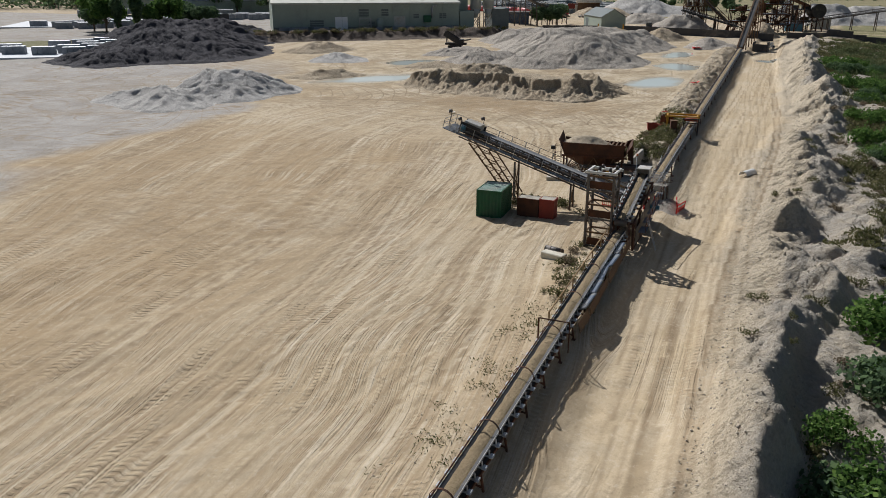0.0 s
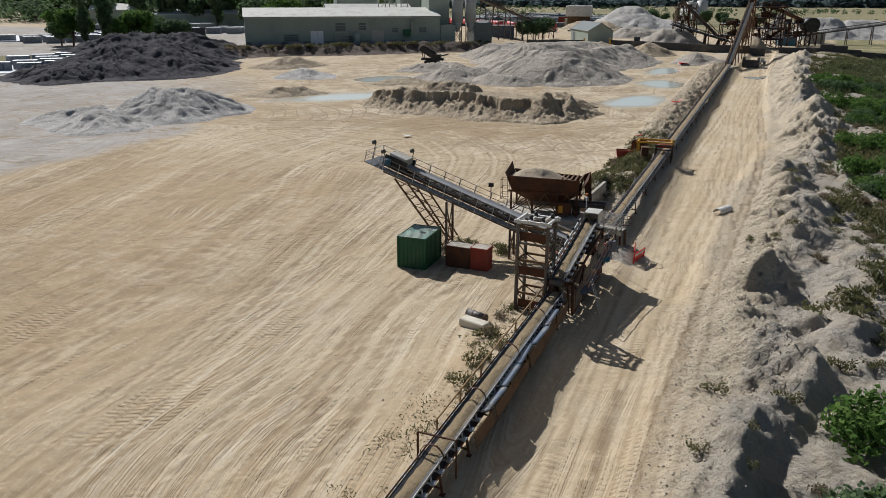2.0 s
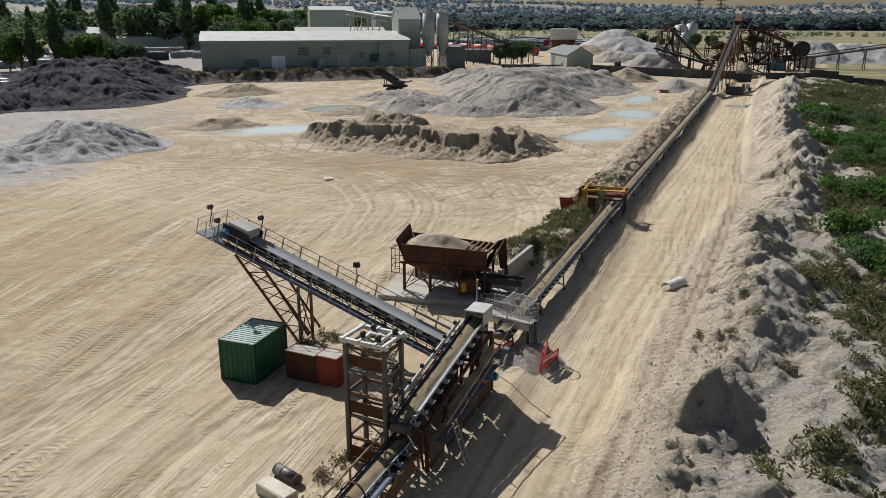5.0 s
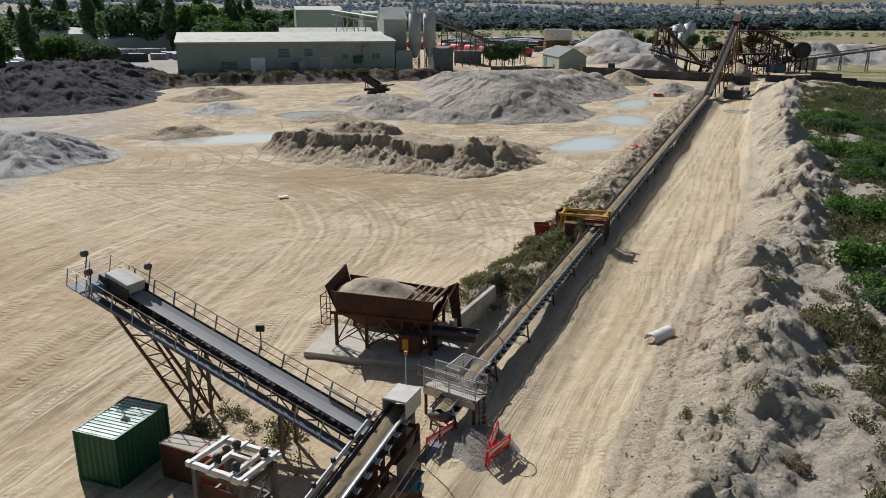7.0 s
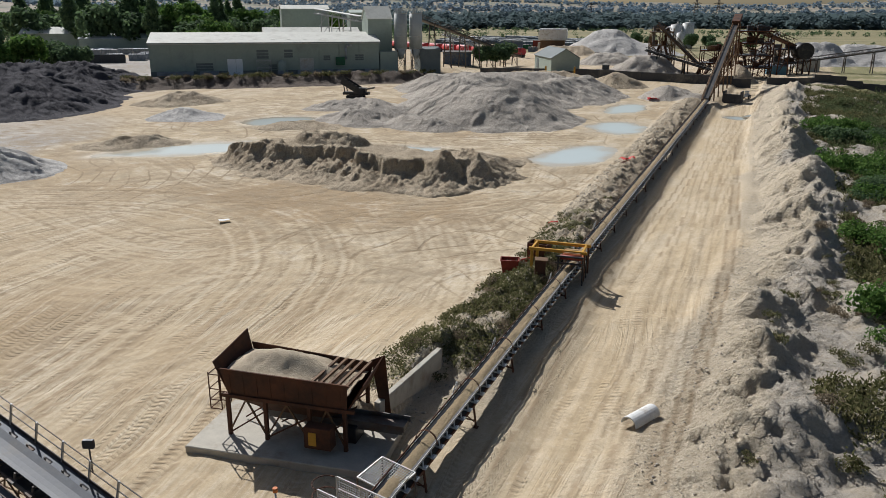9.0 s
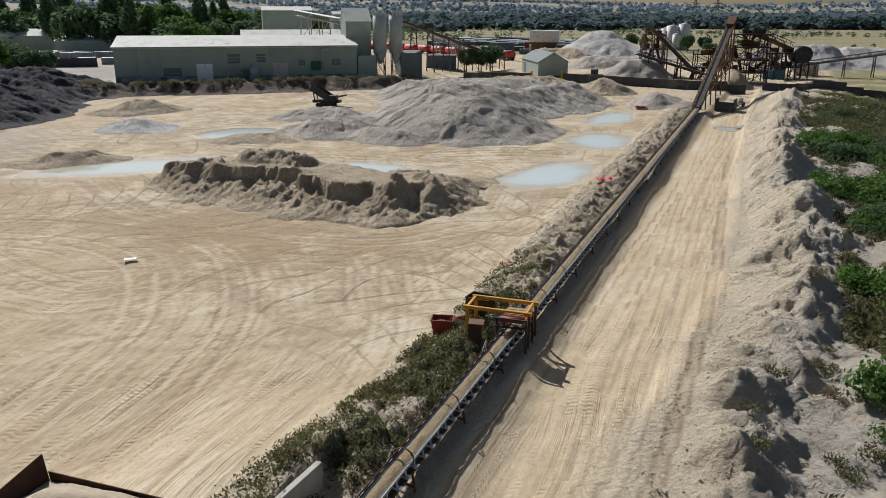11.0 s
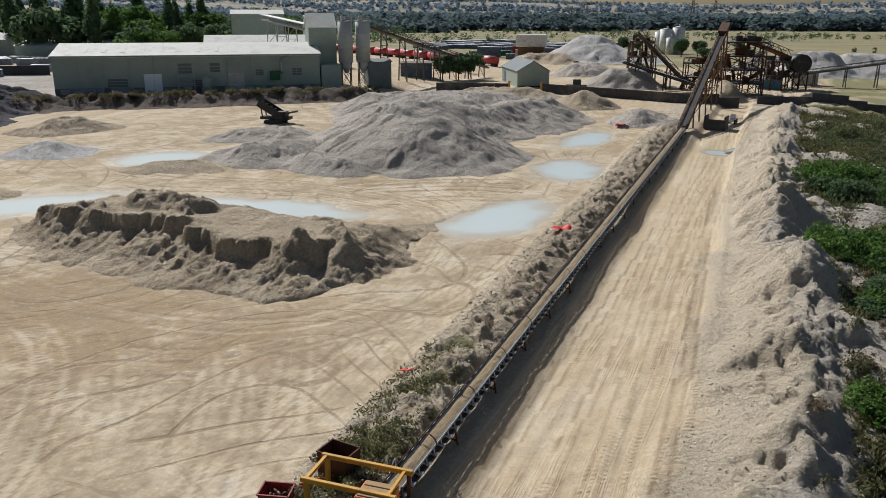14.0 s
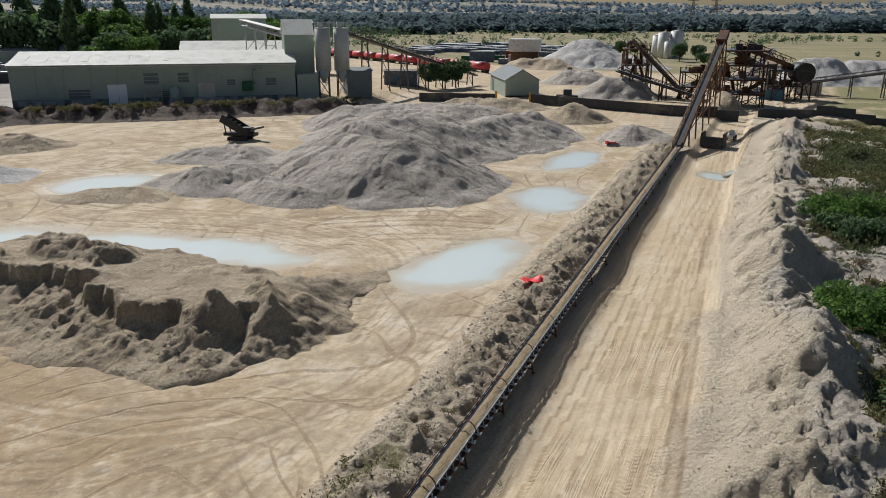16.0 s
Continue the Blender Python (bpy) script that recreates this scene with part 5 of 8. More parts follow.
# ================= container and skips =================
def container():
    z0 = gz(-21.1, 67.6) - 0.02
    root = empty("shipping_container", -21.15, 67.65, z0, 1.0, "green corrugated steel storage container on the sand", "container")
    W, Lg, H = 2.44, 3.6, 2.59
    hw, hl = W / 2, Lg / 2

    def corrugated(a, b, n, flip=1):
        """A ribbed sheet between two corner posts."""
        bm = nb()
        a, b = Vector(a), Vector(b)
        t = (b - a).normalized()
        s = Vector((-t.y, t.x, 0)) * flip
        ln = (b - a).length
        us = []
        for i in range(n):
            p = ln / n
            us += [(i * p, 0), (i * p + p * 0.35, 0), (i * p + p * 0.5, -0.036), (i * p + p * 0.85, -0.036)]
        us.append((ln, 0))
        lo = [bm.verts.new(a + t * u + s * d + Vector((0, 0, 0.12))) for u, d in us]
        hi = [bm.verts.new(a + t * u + s * d + Vector((0, 0, H - 0.1))) for u, d in us]
        for i in range(len(us) - 1):
            bm.faces.new((lo[i], lo[i + 1], hi[i + 1], hi[i]))
        return bm

    part("front_wall", corrugated((-hw + 0.05, -hl + 0.04, 0), (hw - 0.05, -hl + 0.04, 0), 7, -1), M_GREEN, root)
    part("back_wall", corrugated((hw - 0.05, hl - 0.04, 0), (-hw + 0.05, hl - 0.04, 0), 7, -1), M_GREEN, root)
    part("side_wall", corrugated((hw - 0.04, -hl + 0.05, 0), (hw - 0.04, hl - 0.05, 0), 12, -1), M_GREEN, root)
    part("side_wall", corrugated((-hw + 0.04, hl - 0.05, 0), (-hw + 0.04, -hl + 0.05, 0), 12, -1), M_GREEN, root)
    for x in (-1, 1):
        for y in (-1, 1):
            bm = nb()
            box(bm, x * (hw - 0.06) - 0.06, y * (hl - 0.06) - 0.06, 0, x * (hw - 0.06) + 0.06, y * (hl - 0.06) + 0.06, H, 0.012)
            part("corner_post", bm, M_GREEN, root)
    for z in (0.06, H - 0.05):
        for x in (-1, 1):
            bm = nb()
            beam(bm, (x * (hw - 0.05), -hl + 0.12, z), (x * (hw - 0.05), hl - 0.12, z), 0.09, 0.1)
            part("side_rail", bm, M_GREEN, root)
        for y in (-1, 1):
            bm = nb()
            beam(bm, (-hw + 0.12, y * (hl - 0.05), z), (hw - 0.12, y * (hl - 0.05), z), 0.09, 0.1)
            part("end_rail", bm, M_GREEN, root)
    bm = nb()
    box(bm, -hw + 0.09, -hl + 0.09, H - 0.07, hw - 0.09, hl - 0.09, H - 0.045)
    roof = part("roof", bm, M_GREENTOP, root, "pale faded ribbed roof")
    n = 13
    for i in range(n):
        y0 = -hl + 0.14 + i * (Lg - 0.28) / n
        bm = nb()
        box(bm, -hw + 0.12, y0, H - 0.045, hw - 0.12, y0 + 0.15, H - 0.012)
        part("roof_rib", bm, M_GREENTOP, roof)
    return root


container()


def skip_box(name, label, x, y, rz, w, d, h, mat, top=True, taper=0.0):
    root = empty(name, x, y, gz(x, y) - 0.02, rz, label, "skip")
    t = 0.04
    for nm, bx in (("end_wall", (-w / 2, -d / 2, 0, -w / 2 + t, d / 2, h)), ("end_wall", (w / 2 - t, -d / 2, 0, w / 2, d / 2, h)),
                   ("side_wall", (-w / 2 + t, -d / 2, 0, w / 2 - t, -d / 2 + t, h)), ("side_wall", (-w / 2 + t, d / 2 - t, 0, w / 2 - t, d / 2, h))):
        bm = nb()
        box(bm, *bx)
        for v in bm.verts:
            f = 1 - taper * (1 - v.co.z / h)
            v.co.x *= f
            v.co.y *= f
        part(nm, bm, mat, root)
    bm = nb()
    box(bm, -w / 2 * (1 - taper) + t, -d / 2 * (1 - taper) + t, 0.02, w / 2 * (1 - taper) - t, d / 2 * (1 - taper) - t, 0.06)
    part("floor_plate", bm, M_RUST, root)
    bm = nb()
    for y0 in (-d / 2, d / 2):
        beam(bm, (-w / 2 - 0.02, y0, h), (w / 2 + 0.02, y0, h), 0.08, 0.06)
    for x0 in (-w / 2, w / 2):
        beam(bm, (x0, -d / 2, h), (x0, d / 2, h), 0.08, 0.06)
    part("rim", bm, mat, root)
    if top:
        bm = nb()
        box(bm, -w / 2 + 0.05, -d / 2 + 0.05, h - 0.02, w / 2 - 0.05, d / 2 - 0.05, h + 0.03, 0.01)
        part("lid", bm, M_CONC, root, "dusty lid")
    return root


skip_box("waste_box", "long rust-stained steel box between container and tower", -17.75, 68.0, -4, 2.1, 1.2, 1.75, M_RUST)
skip_box("tool_box", "red-painted steel box with a dusty lid", -15.95, 67.9, -3, 1.4, 1.2, 1.85, M_RED)


def stone_block():
    root = empty("concrete_block", -12.75, 57.0, gz(-12.75, 57) - 0.03, -18, "cream concrete block lying on the sand", "block")
    bm = nb()
    box(bm, -1.0, -0.42, 0, 1.0, 0.42, 0.55, 0.06)
    bmesh.ops.subdivide_edges(bm, edges=bm.edges[:], cuts=2)
    for v in bm.verts:
        v.co += Vector((noise.noise(v.co * 3), noise.noise(v.co * 3 + Vector((5, 0, 0))), noise.noise(v.co * 3 + Vector((0, 9, 0))))) * 0.03
    part("block", bm, M_CREAM, root)
    d = empty("steel_drum", -13.05, 58.35, gz(-13.05, 58.35) + 0.26, -20, "dark steel drum lying beside the concrete block", "drum")
    bm = nb()
    tube(bm, (-0.75, 0, 0), (0.75, 0, 0), 0.28, 18)
    part("shell", bm, M_STEEL, d)
    for x in (-0.74, -0.25, 0.25, 0.74):
        bm = nb()
        tube(bm, (x - 0.025, 0, 0), (x + 0.025, 0, 0), 0.295, 18)
        part("hoop", bm, M_STEEL, d)


stone_block()


M_FILL = plain("dry_sand_fill", (0.40, 0.32, 0.22), (0.54, 0.45, 0.33), 2.5, 0.95, bump=0.9, dist=0.08)


# ================= feed hopper =================
def hopper():
    x0, x1, y0, y1, zr = -18.5, -11.4, 83.3, 86.6, 3.0
    g = -0.75
    root = empty("feed_hopper", (x0 + x1) / 2, (y0 + y1) / 2, g, 6, "rusty brown steel feed hopper filled with sand", "hopper")
    W, D, H = (x1 - x0) / 2, (y1 - y0) / 2, zr - g

    def plate(pts, t=0.05):
        bm = nb()
        p = [Vector(q) for q in pts]
        nrm = (p[1] - p[0]).cross(p[-1] - p[0]).normalized() * t
        a = [bm.verts.new(q) for q in p]
        b = [bm.verts.new(q + nrm) for q in p]
        k = len(p)
        bm.faces.new(a[::-1])
        bm.faces.new(b)
        for i in range(k):
            bm.faces.new((a[i], a[(i + 1) % k], b[(i + 1) % k], b[i]))
        return bm

    zb = H - 1.55
    # upright wall sheets, flared ends with raised lips
    part("front_sheet", plate([(-W, -D, H - 0.1), (-W + 0.4, -D + 0.1, zb), (W - 0.4, -D + 0.1, zb), (W - 0.3, -D, H - 0.25)]), M_RUST, root)
    part("back_sheet", plate([(W - 0.2, D, H - 0.45), (W - 0.4, D - 0.2, zb), (-W + 0.4, D - 0.2, zb), (-W, D, H - 0.05)]), M_RUST, root)
    part("end_sheet", plate([(-W - 0.25, D + 0.1, H + 0.65), (-W + 0.4, D - 0.2, zb), (-W + 0.4, -D + 0.1, zb), (-W - 0.3, -D - 0.05, H + 0.25)]), M_RUST, root, "raised end sheet")
    part("end_sheet", plate([(W + 0.45, -D + 0.1, H - 0.1), (W - 0.4, -D + 0.1, zb), (W - 0.4, D - 0.2, zb), (W + 0.35, D, H + 0.05)]), M_RUST, root)
    part("wing_sheet", plate([(W - 0.3, D + 0.02, H - 0.3), (W + 0.3, D + 0.05, -0.2), (W + 0.75, D + 0.1, -0.2), (W + 0.45, D + 0.05, H + 0.05)]), M_RUST, root)
    # tapering lower part
    for s, pts in ((0, [(-W + 0.4, -D + 0.1, zb), (-1.6, -0.55, zb - 1.1), (1.6, -0.55, zb - 1.1), (W - 0.4, -D + 0.1, zb)]), (1, [(W - 0.4, D - 0.2, zb), (1.6, 0.5, zb - 1.1), (-1.6, 0.5, zb - 1.1), (-W + 0.4, D - 0.2, zb)]),
                   (2, [(-W + 0.4, D - 0.2, zb), (-1.6, 0.5, zb - 1.1), (-1.6, -0.55, zb - 1.1), (-W + 0.4, -D + 0.1, zb)]), (3, [(W - 0.4, -D + 0.1, zb), (1.6, -0.55, zb - 1.1), (1.6, 0.5, zb - 1.1), (W - 0.4, D - 0.2, zb)])):
        part("cone_sheet", plate(pts), M_RUST, root)
    for x in (-W + 0.3, -W / 3, W / 3, W - 0.5):
        for y in (-D + 0.05, D - 0.1):
            bm = nb()
            beam(bm, (x, y, 0), (x, y, zb + 0.1), 0.18)
            part("leg", bm, M_RUST, root)
    for y in (-D + 0.03, D - 0.08):
        for xa, xb in ((-W + 0.3, -W / 3), (-W / 3, W / 3), (W / 3, W - 0.5)):
            bm = nb()
            beam(bm, (xa, y, 0.2), ((xa + xb) / 2, y, zb - 0.1), 0.08)
            beam(bm, (xb, y, 0.2), ((xa + xb) / 2, y, zb - 0.1), 0.08)
            part("leg_brace", bm, M_BROWN, root)
    bm = nb()
    beam(bm, (-W, -D + 0.02, zb), (W, -D + 0.02, zb), 0.14, 0.18)
    beam(bm, (-W, -D - 0.02, H - 0.12), (W - 0.2, -D - 0.02, H - 0.2), 0.08, 0.10)
    part("rim_beam", bm, M_RUST, root)
    for y in (-D - 0.02, 0.0, D):
        for xa, xb in ((-W + 0.3, -W / 3), (-W / 3, W / 3), (W / 3, W - 0.5)):
            bm = nb()
            beam(bm, (xa, y, 0.12), (xb, y, zb - 0.6), 0.07)
            part("sway_brace", bm, M_RUST, root)
    for i in range(9):
        bm = nb()
        x = -W + 0.5 + i * (2 * W - 1.2) / 8
        beam(bm, (x, -D - 0.02, H - 0.25), (x, -D + 0.06, zb), 0.08)
        part("wall_stiffener", bm, M_RUST, root)
    for i in range(5):
        bm = nb()
        x = W - 2.2 + i * 0.45
        beam(bm, (x, -D + 0.05, H - 0.28), (x + 0.15, D - 0.1, H - 0.35), 0.14, 0.12)
        part("grizzly_bar", bm, M_BROWN, root, "rusty grid bar")
    # sand in the hopper
    xs, ys = np.linspace(-W + 0.1, W - 0.4, 46), np.linspace(-D + 0.08, D - 0.15, 22)
    X, Y = np.meshgrid(xs, ys)
    Z = H - 0.50 + 1.0 * np.exp(-((X + 1.0) / 2.3) ** 2 - (Y / 1.2) ** 2) + 0.10 * fbm(X * 1.2, Y * 1.2, 5, 4) - 0.35 * sstep(0.5, 3, X)
    o = new("sand_fill", grid_mesh("sand_fill", X, Y, Z, M_FILL))
    o.parent = root
    o["label"] = "heaped damp sand fill"
    # ladder cage at the end
    bm = nb()
    for x in (-W - 0.75, -W - 0.1):
        for y in (-D + 0.1, -D + 1.0):
            beam(bm, (x, y, 1.3), (x, y, 3.3), 0.045)
    for z in (1.3, 1.8, 2.4, 3.2):
        for y in (-D + 0.1, -D + 1.0):
            beam(bm, (-W - 0.75, y, z), (-W - 0.1, y, z), 0.04)
        beam(bm, (-W - 0.75, -D + 0.1, z), (-W - 0.75, -D + 1.0, z), 0.04)
    part("access_cage", bm, M_RUST, root)
    # control box and feeder
    bm = nb()
    box(bm, 1.2, -D - 0.75, 0.35, 2.6, -D - 0.1, 1.5, 0.03)
    part("control_cabinet", bm, M_RUST, root)
    bm = nb()
    box(bm, 1.45, -D - 0.775, 0.55, 1.85, -D - 0.755, 1.25)
    part("cabinet_door", bm, M_YELLOW, root, "ochre cabinet door")
    bm = nb()
    box(bm, -1.6, -0.5, zb - 1.55, 5.6, 0.5, zb - 1.25)
    for s in (-0.55, 0.55):
        beam(bm, (-1.6, s, zb - 1.2), (5.7, s, zb - 1.2), 0.08, 0.3)
    part("feeder", bm, M_STEEL, root, "dark belt feeder")
    bm = nb()
    box(bm, 2.6, -0.9, 0.0, 3.3, 0.3, 0.9, 0.05)
    part("feeder_drive", bm, M_BLACK, root)
    return root


hopper()


def slab(name, label, x, y, rz, w, d, z0, z1, mat, cat="slab", bevel=0.04):
    root = empty(name, x, y, z0, rz, label, cat)
    bm = nb()
    box(bm, -w / 2, -d / 2, 0, w / 2, d / 2, z1 - z0, bevel)
    part("slab", bm, mat, root)
    return root


tagged(slab("foundation", "pale concrete foundation under the feed hopper", -14.8, 84.3, 7, 10.0, 5.0, -1.6, -0.75, M_CONC), kind="structure")
slab("retaining_wall", "pale concrete retaining wall beside the hopper", -11.15, 90.3, 90 - 4, 7.6, 0.35, -1.6, 0.55, M_CONC, "wall", 0.03)


def mesh_platform():
    root = empty("access_platform", -7.9, 77.5, gz(-7.9, 77.5), -14, "caged access platform crossing the belt", "platform")
    H = 1.75
    bm = nb()
    box(bm, -1.6, -0.55, H - 0.06, 1.7, 0.55, H)
    part("deck", bm, M_CONC, root, "dusty plank deck")
    bm = nb()
    box(bm, -1.6, -0.60, H - 0.45, 1.7, -0.57, H - 0.07)
    part("fascia", bm, M_CREAM, root, "pale fascia board")
    for y in (-0.55, 0.55):
        bm = nb()
        for i in range(3):
            x = -1.6 + i * 1.65
            beam(bm, (x, y, H), (x, y, H + 1.1), 0.05)
        for h in (0.05, 0.55, 1.1):
            beam(bm, (-1.6, y, H + h), (1.7, y, H + h), 0.045)
        for i in range(27):
            x = -1.55 + i * 0.12
            beam(bm, (x, y, H + 0.05), (x, y, H + 1.1), 0.010)
        for i in range(9):
            beam(bm, (-1.6, y, H + 0.1 + i * 0.115), (1.7, y, H + 0.1 + i * 0.115), 0.010)
        part("mesh_rail", bm, M_GALV, root, "wire mesh rail")
    for x in (-1.5, 1.6):
        for y in (-0.5, 0.5):
            bm = nb()
            beam(bm, (x, y, -0.05), (x, y, H), 0.12)
            part("leg", bm, M_RUST, root)
    for sx in (-1, 1):
        for z in (0.5, 1.05):
            bm = nb()
            pts = [Vector((sx * (1.7 + 0.55 * math.sin(a)), -0.55 * math.cos(a), H + z)) for a in np.linspace(0, math.pi, 9)]
            for a, b in zip(pts, pts[1:]):
                tube(bm, a, b, 0.028, 6)
            part("hoop_guard", bm, M_RUST, root)
    bm = nb()
    for s in (-0.3, 0.3):
        beam(bm, (1.75 + 0.1, s, -0.05), (1.75, s, H), 0.05)
    for i in range(6):
        beam(bm, (1.84, -0.3, 0.2 + i * 0.28), (1.84, 0.3, 0.2 + i * 0.28), 0.035)
    part("ladder", bm, M_STEEL, root)
    return root


mesh_platform()


def mesh_guard():
    root = empty("mesh_guard", -8.3, 81.0, gz(-8.3, 81) + 0.0, -18, "tilted wire mesh guard over the feeder", "guard")
    bm = nb()
    for i in range(17):
        beam(bm, (-1.0 + i * 0.125, -0.8, 1.45 - 0.0), (-1.0 + i * 0.125, 0.8, 1.7), 0.012)
    for i in range(13):
        f = i / 12
        beam(bm, (-1.0, -0.8 + 1.6 * f, 1.45 + 0.25 * f), (1.0, -0.8 + 1.6 * f, 1.45 + 0.25 * f), 0.012)
    part("mesh", bm, M_GALV, root)
    bm = nb()
    ps = [(-1.0, -0.8, 1.45), (1.0, -0.8, 1.45), (1.0, 0.8, 1.7), (-1.0, 0.8, 1.7)]
    for a, b in zip(ps, ps[1:] + ps[:1]):
        beam(bm, a, b, 0.06)
    part("mesh_frame", bm, M_GALV, root)
    for p in ps:
        bm = nb()
        beam(bm, (p[0], p[1], -0.05), p, 0.06)
        part("leg", bm, M_STEEL, root)


mesh_guard()


def barrier(x, y, rz, lean, label):
    root = new("plastic_barrier")
    root.matrix_world = Matrix.Translation((x, y, gz(x, y) - 0.02)) @ Euler((radians(lean), 0, radians(rz))).to_matrix().to_4x4()
    tagged(root, label, "barrier", "red barriers")
    bm = nb()
    for z in (0.12, 0.55, 0.98):
        beam(bm, (-1.0, 0, z), (1.0, 0, z), 0.05, 0.12)
    for x0 in (-1.0, 1.0):
        beam(bm, (x0, 0, 0.05), (x0, 0, 1.04), 0.06, 0.10)
    part("outer_frame", bm, M_SIGNRED, root)
    for i in range(9):
        bm = nb()
        beam(bm, (-0.8 + i * 0.2, 0, 0.15), (-0.8 + i * 0.2, 0, 0.95), 0.035)
        part("bar", bm, M_SIGNRED, root)
    bm = nb()
    box(bm, -0.9, -0.03, 0.72, 0.9, 0.03, 0.92, 0.01)
    part("reflector_panel", bm, M_WHITE, root, "pale reflective strip")
    for x0 in (-0.8, 0.8):
        bm = nb()
        box(bm, x0 - 0.05, -0.3, 0, x0 + 0.05, 0.3, 0.06, 0.01)
        part("foot", bm, M_BLACK, root)


barrier(-4.65, 74.9, 74, 6, "red plastic pedestrian barrier on the road's edge")
barrier(-4.95, 75.7, 96, -8, "red plastic pedestrian barrier leaning by the road")
barrier(-7.6, 74.6, 70, 4, "red plastic barrier standing under the conveyor")
barrier(-10.9, 73.6, -10, 4, "red plastic barrier beside the stocking conveyor's tail")


heap("soil_heap", "small heap of grey spilled soil beside the barriers", [(-6.1, 74.6, 0.9, 1.7, 0.4, 0.9)], M_HEAP_GREY, 0.12, 73, 0.25)
heap("soil_heap", "spilled damp sand below the transfer station", [(-9.4, 64.5, 0.8, 1.6, 0.1, 3.5)], M_HEAP_SAND, 0.14, 75, 0.25)


# ================= gantry and bins =================
def gantry():
    root = empty("gantry", -8.0, 113.6, gz(-8.0, 113.6), 2, "yellow steel gantry spanning beside the belt", "gantry")
    z = 2.25
    for y in (-1.05, 1.05):
        bm = nb()
        box(bm, -2.35, y - 0.10, z - 0.14, 2.35, y + 0.10, z + 0.10, 0.02)
        part("beam", bm, M_YELLOW, root)
        bm = nb()
        box(bm, -2.2, y - 0.11, -0.1, -1.98, y + 0.11, z - 0.145, 0.02)
        part("post", bm, M_YELLOW, root)
        bm = nb()
        box(bm, 2.05, y - 0.09, -0.1, 2.22, y + 0.09, z - 0.145, 0.02)
        part("post", bm, M_RUST, root)
    bm = nb()
    beam(bm, (-2.1, -0.94, z), (-2.1, 0.94, z), 0.16)
    beam(bm, (1.95, -0.94, z), (1.95, 0.94, z), 0.14)
    part("cross_tie", bm, M_YELLOW, root)
    s = empty("belt_magnet", -6.75, 112.75, 0.85, 3, "orange-red overband magnet above the belt", "magnet")
    bm = nb()
    box(bm, -0.75, -0.55, 0.30, 0.75, 0.85, 0.78, 0.05)
    part("body", bm, M_ORANGE, s)
    for i in range(3):
        bm = nb()
        box(bm, -0.65, -0.42 + i * 0.42, 0.785, 0.65, -0.08 + i * 0.42, 0.83, 0.01)
        part("top_panel", bm, M_WOOD, s, "faded orange top panel")
    bm = nb()
    tube(bm, (-0.9, -0.78, 0.55), (0.75, -0.78, 0.55), 0.2, 12)
    part("roller", bm, M_RED, s)
    bm = nb()
    box(bm, 0.80, -0.9, 0.1, 0.88, 0.9, 0.75, 0.02)
    part("side_guard", bm, M_ORANGE, s)
    for a, b, w in (((-1.0, -1.05, -2.1), (-1.0, -1.05, 0.75), 0.12), ((0.95, -1.05, -2.1), (0.95, -1.05, 0.75), 0.12), ((-1.0, 1.0, -2.1), (-1.0, 1.0, 0.6), 0.1), ((0.95, 1.0, -2.1), (0.95, 1.0, 0.6), 0.1)):
        part("leg", beam(nb(), a, b, w), M_BLACK, s)
    for z0 in (0.15, 0.7):
        part("cross_bar", beam(nb(), (-1.2, -1.12, z0), (1.0, -1.12, z0), 0.12), M_BLACK, s)
    b = empty("control_cabinet", -8.95, 110.9, gz(-8.95, 110.9) - 0.03, 15, "rust-brown steel control cabinet with a sloping top", "cabinet")
    bm = nb()
    box(bm, -0.42, -0.38, 0, 0.42, 0.38, 1.45, 0.02)
    part("body", bm, M_RUST, b)
    bm = nb()
    box(bm, -0.5, -0.46, 1.455, 0.5, 0.46, 1.52, 0.01, Euler((0, radians(3), 0)).to_matrix().to_4x4())
    part("roof", bm, M_BROWN, b, "grey-brown cap")


gantry()
skip_box("tipping_skip", "small orange-red tipping skip holding scrap", -12.0, 112.9, 14, 1.5, 1.1, 1.1, M_RED, False, 0.25)
skip_box("scrap_bin", "dark rusty open scrap bin behind the gantry", -10.3, 116.0, -8, 1.7, 1.3, 1.45, M_RUST, False)


def scrap_in_skip():
    root = empty("scrap_iron", -12.0, 112.9, gz(-12, 112.9) + 0.62, 0, "rusty scrap iron lying in the skip", "scrap")
    rnd = random.Random(3)
    for i in range(7):
        bm = nb()
        a = Vector((rnd.uniform(-0.45, 0.45), rnd.uniform(-0.3, 0.3), rnd.uniform(0, 0.2)))
        tube(bm, a, a + Vector((rnd.uniform(-0.4, 0.4), rnd.uniform(-0.3, 0.3), rnd.uniform(-0.05, 0.2))), 0.07, 7)
        part("piece", bm, M_BROWN if i % 2 else M_STEEL, root)
    r = empty("plastic_board", -11.15, 114.8, gz(-11.15, 114.8), 50, "bent red plastic board propped on the bank", "board")
    bm = nb()
    box(bm, -0.7, -0.03, 0.0, 0.7, 0.03, 0.55, 0.01, Euler((radians(28), 0, 0)).to_matrix().to_4x4())
    part("board", bm, M_SIGNRED, r)


scrap_in_skip()


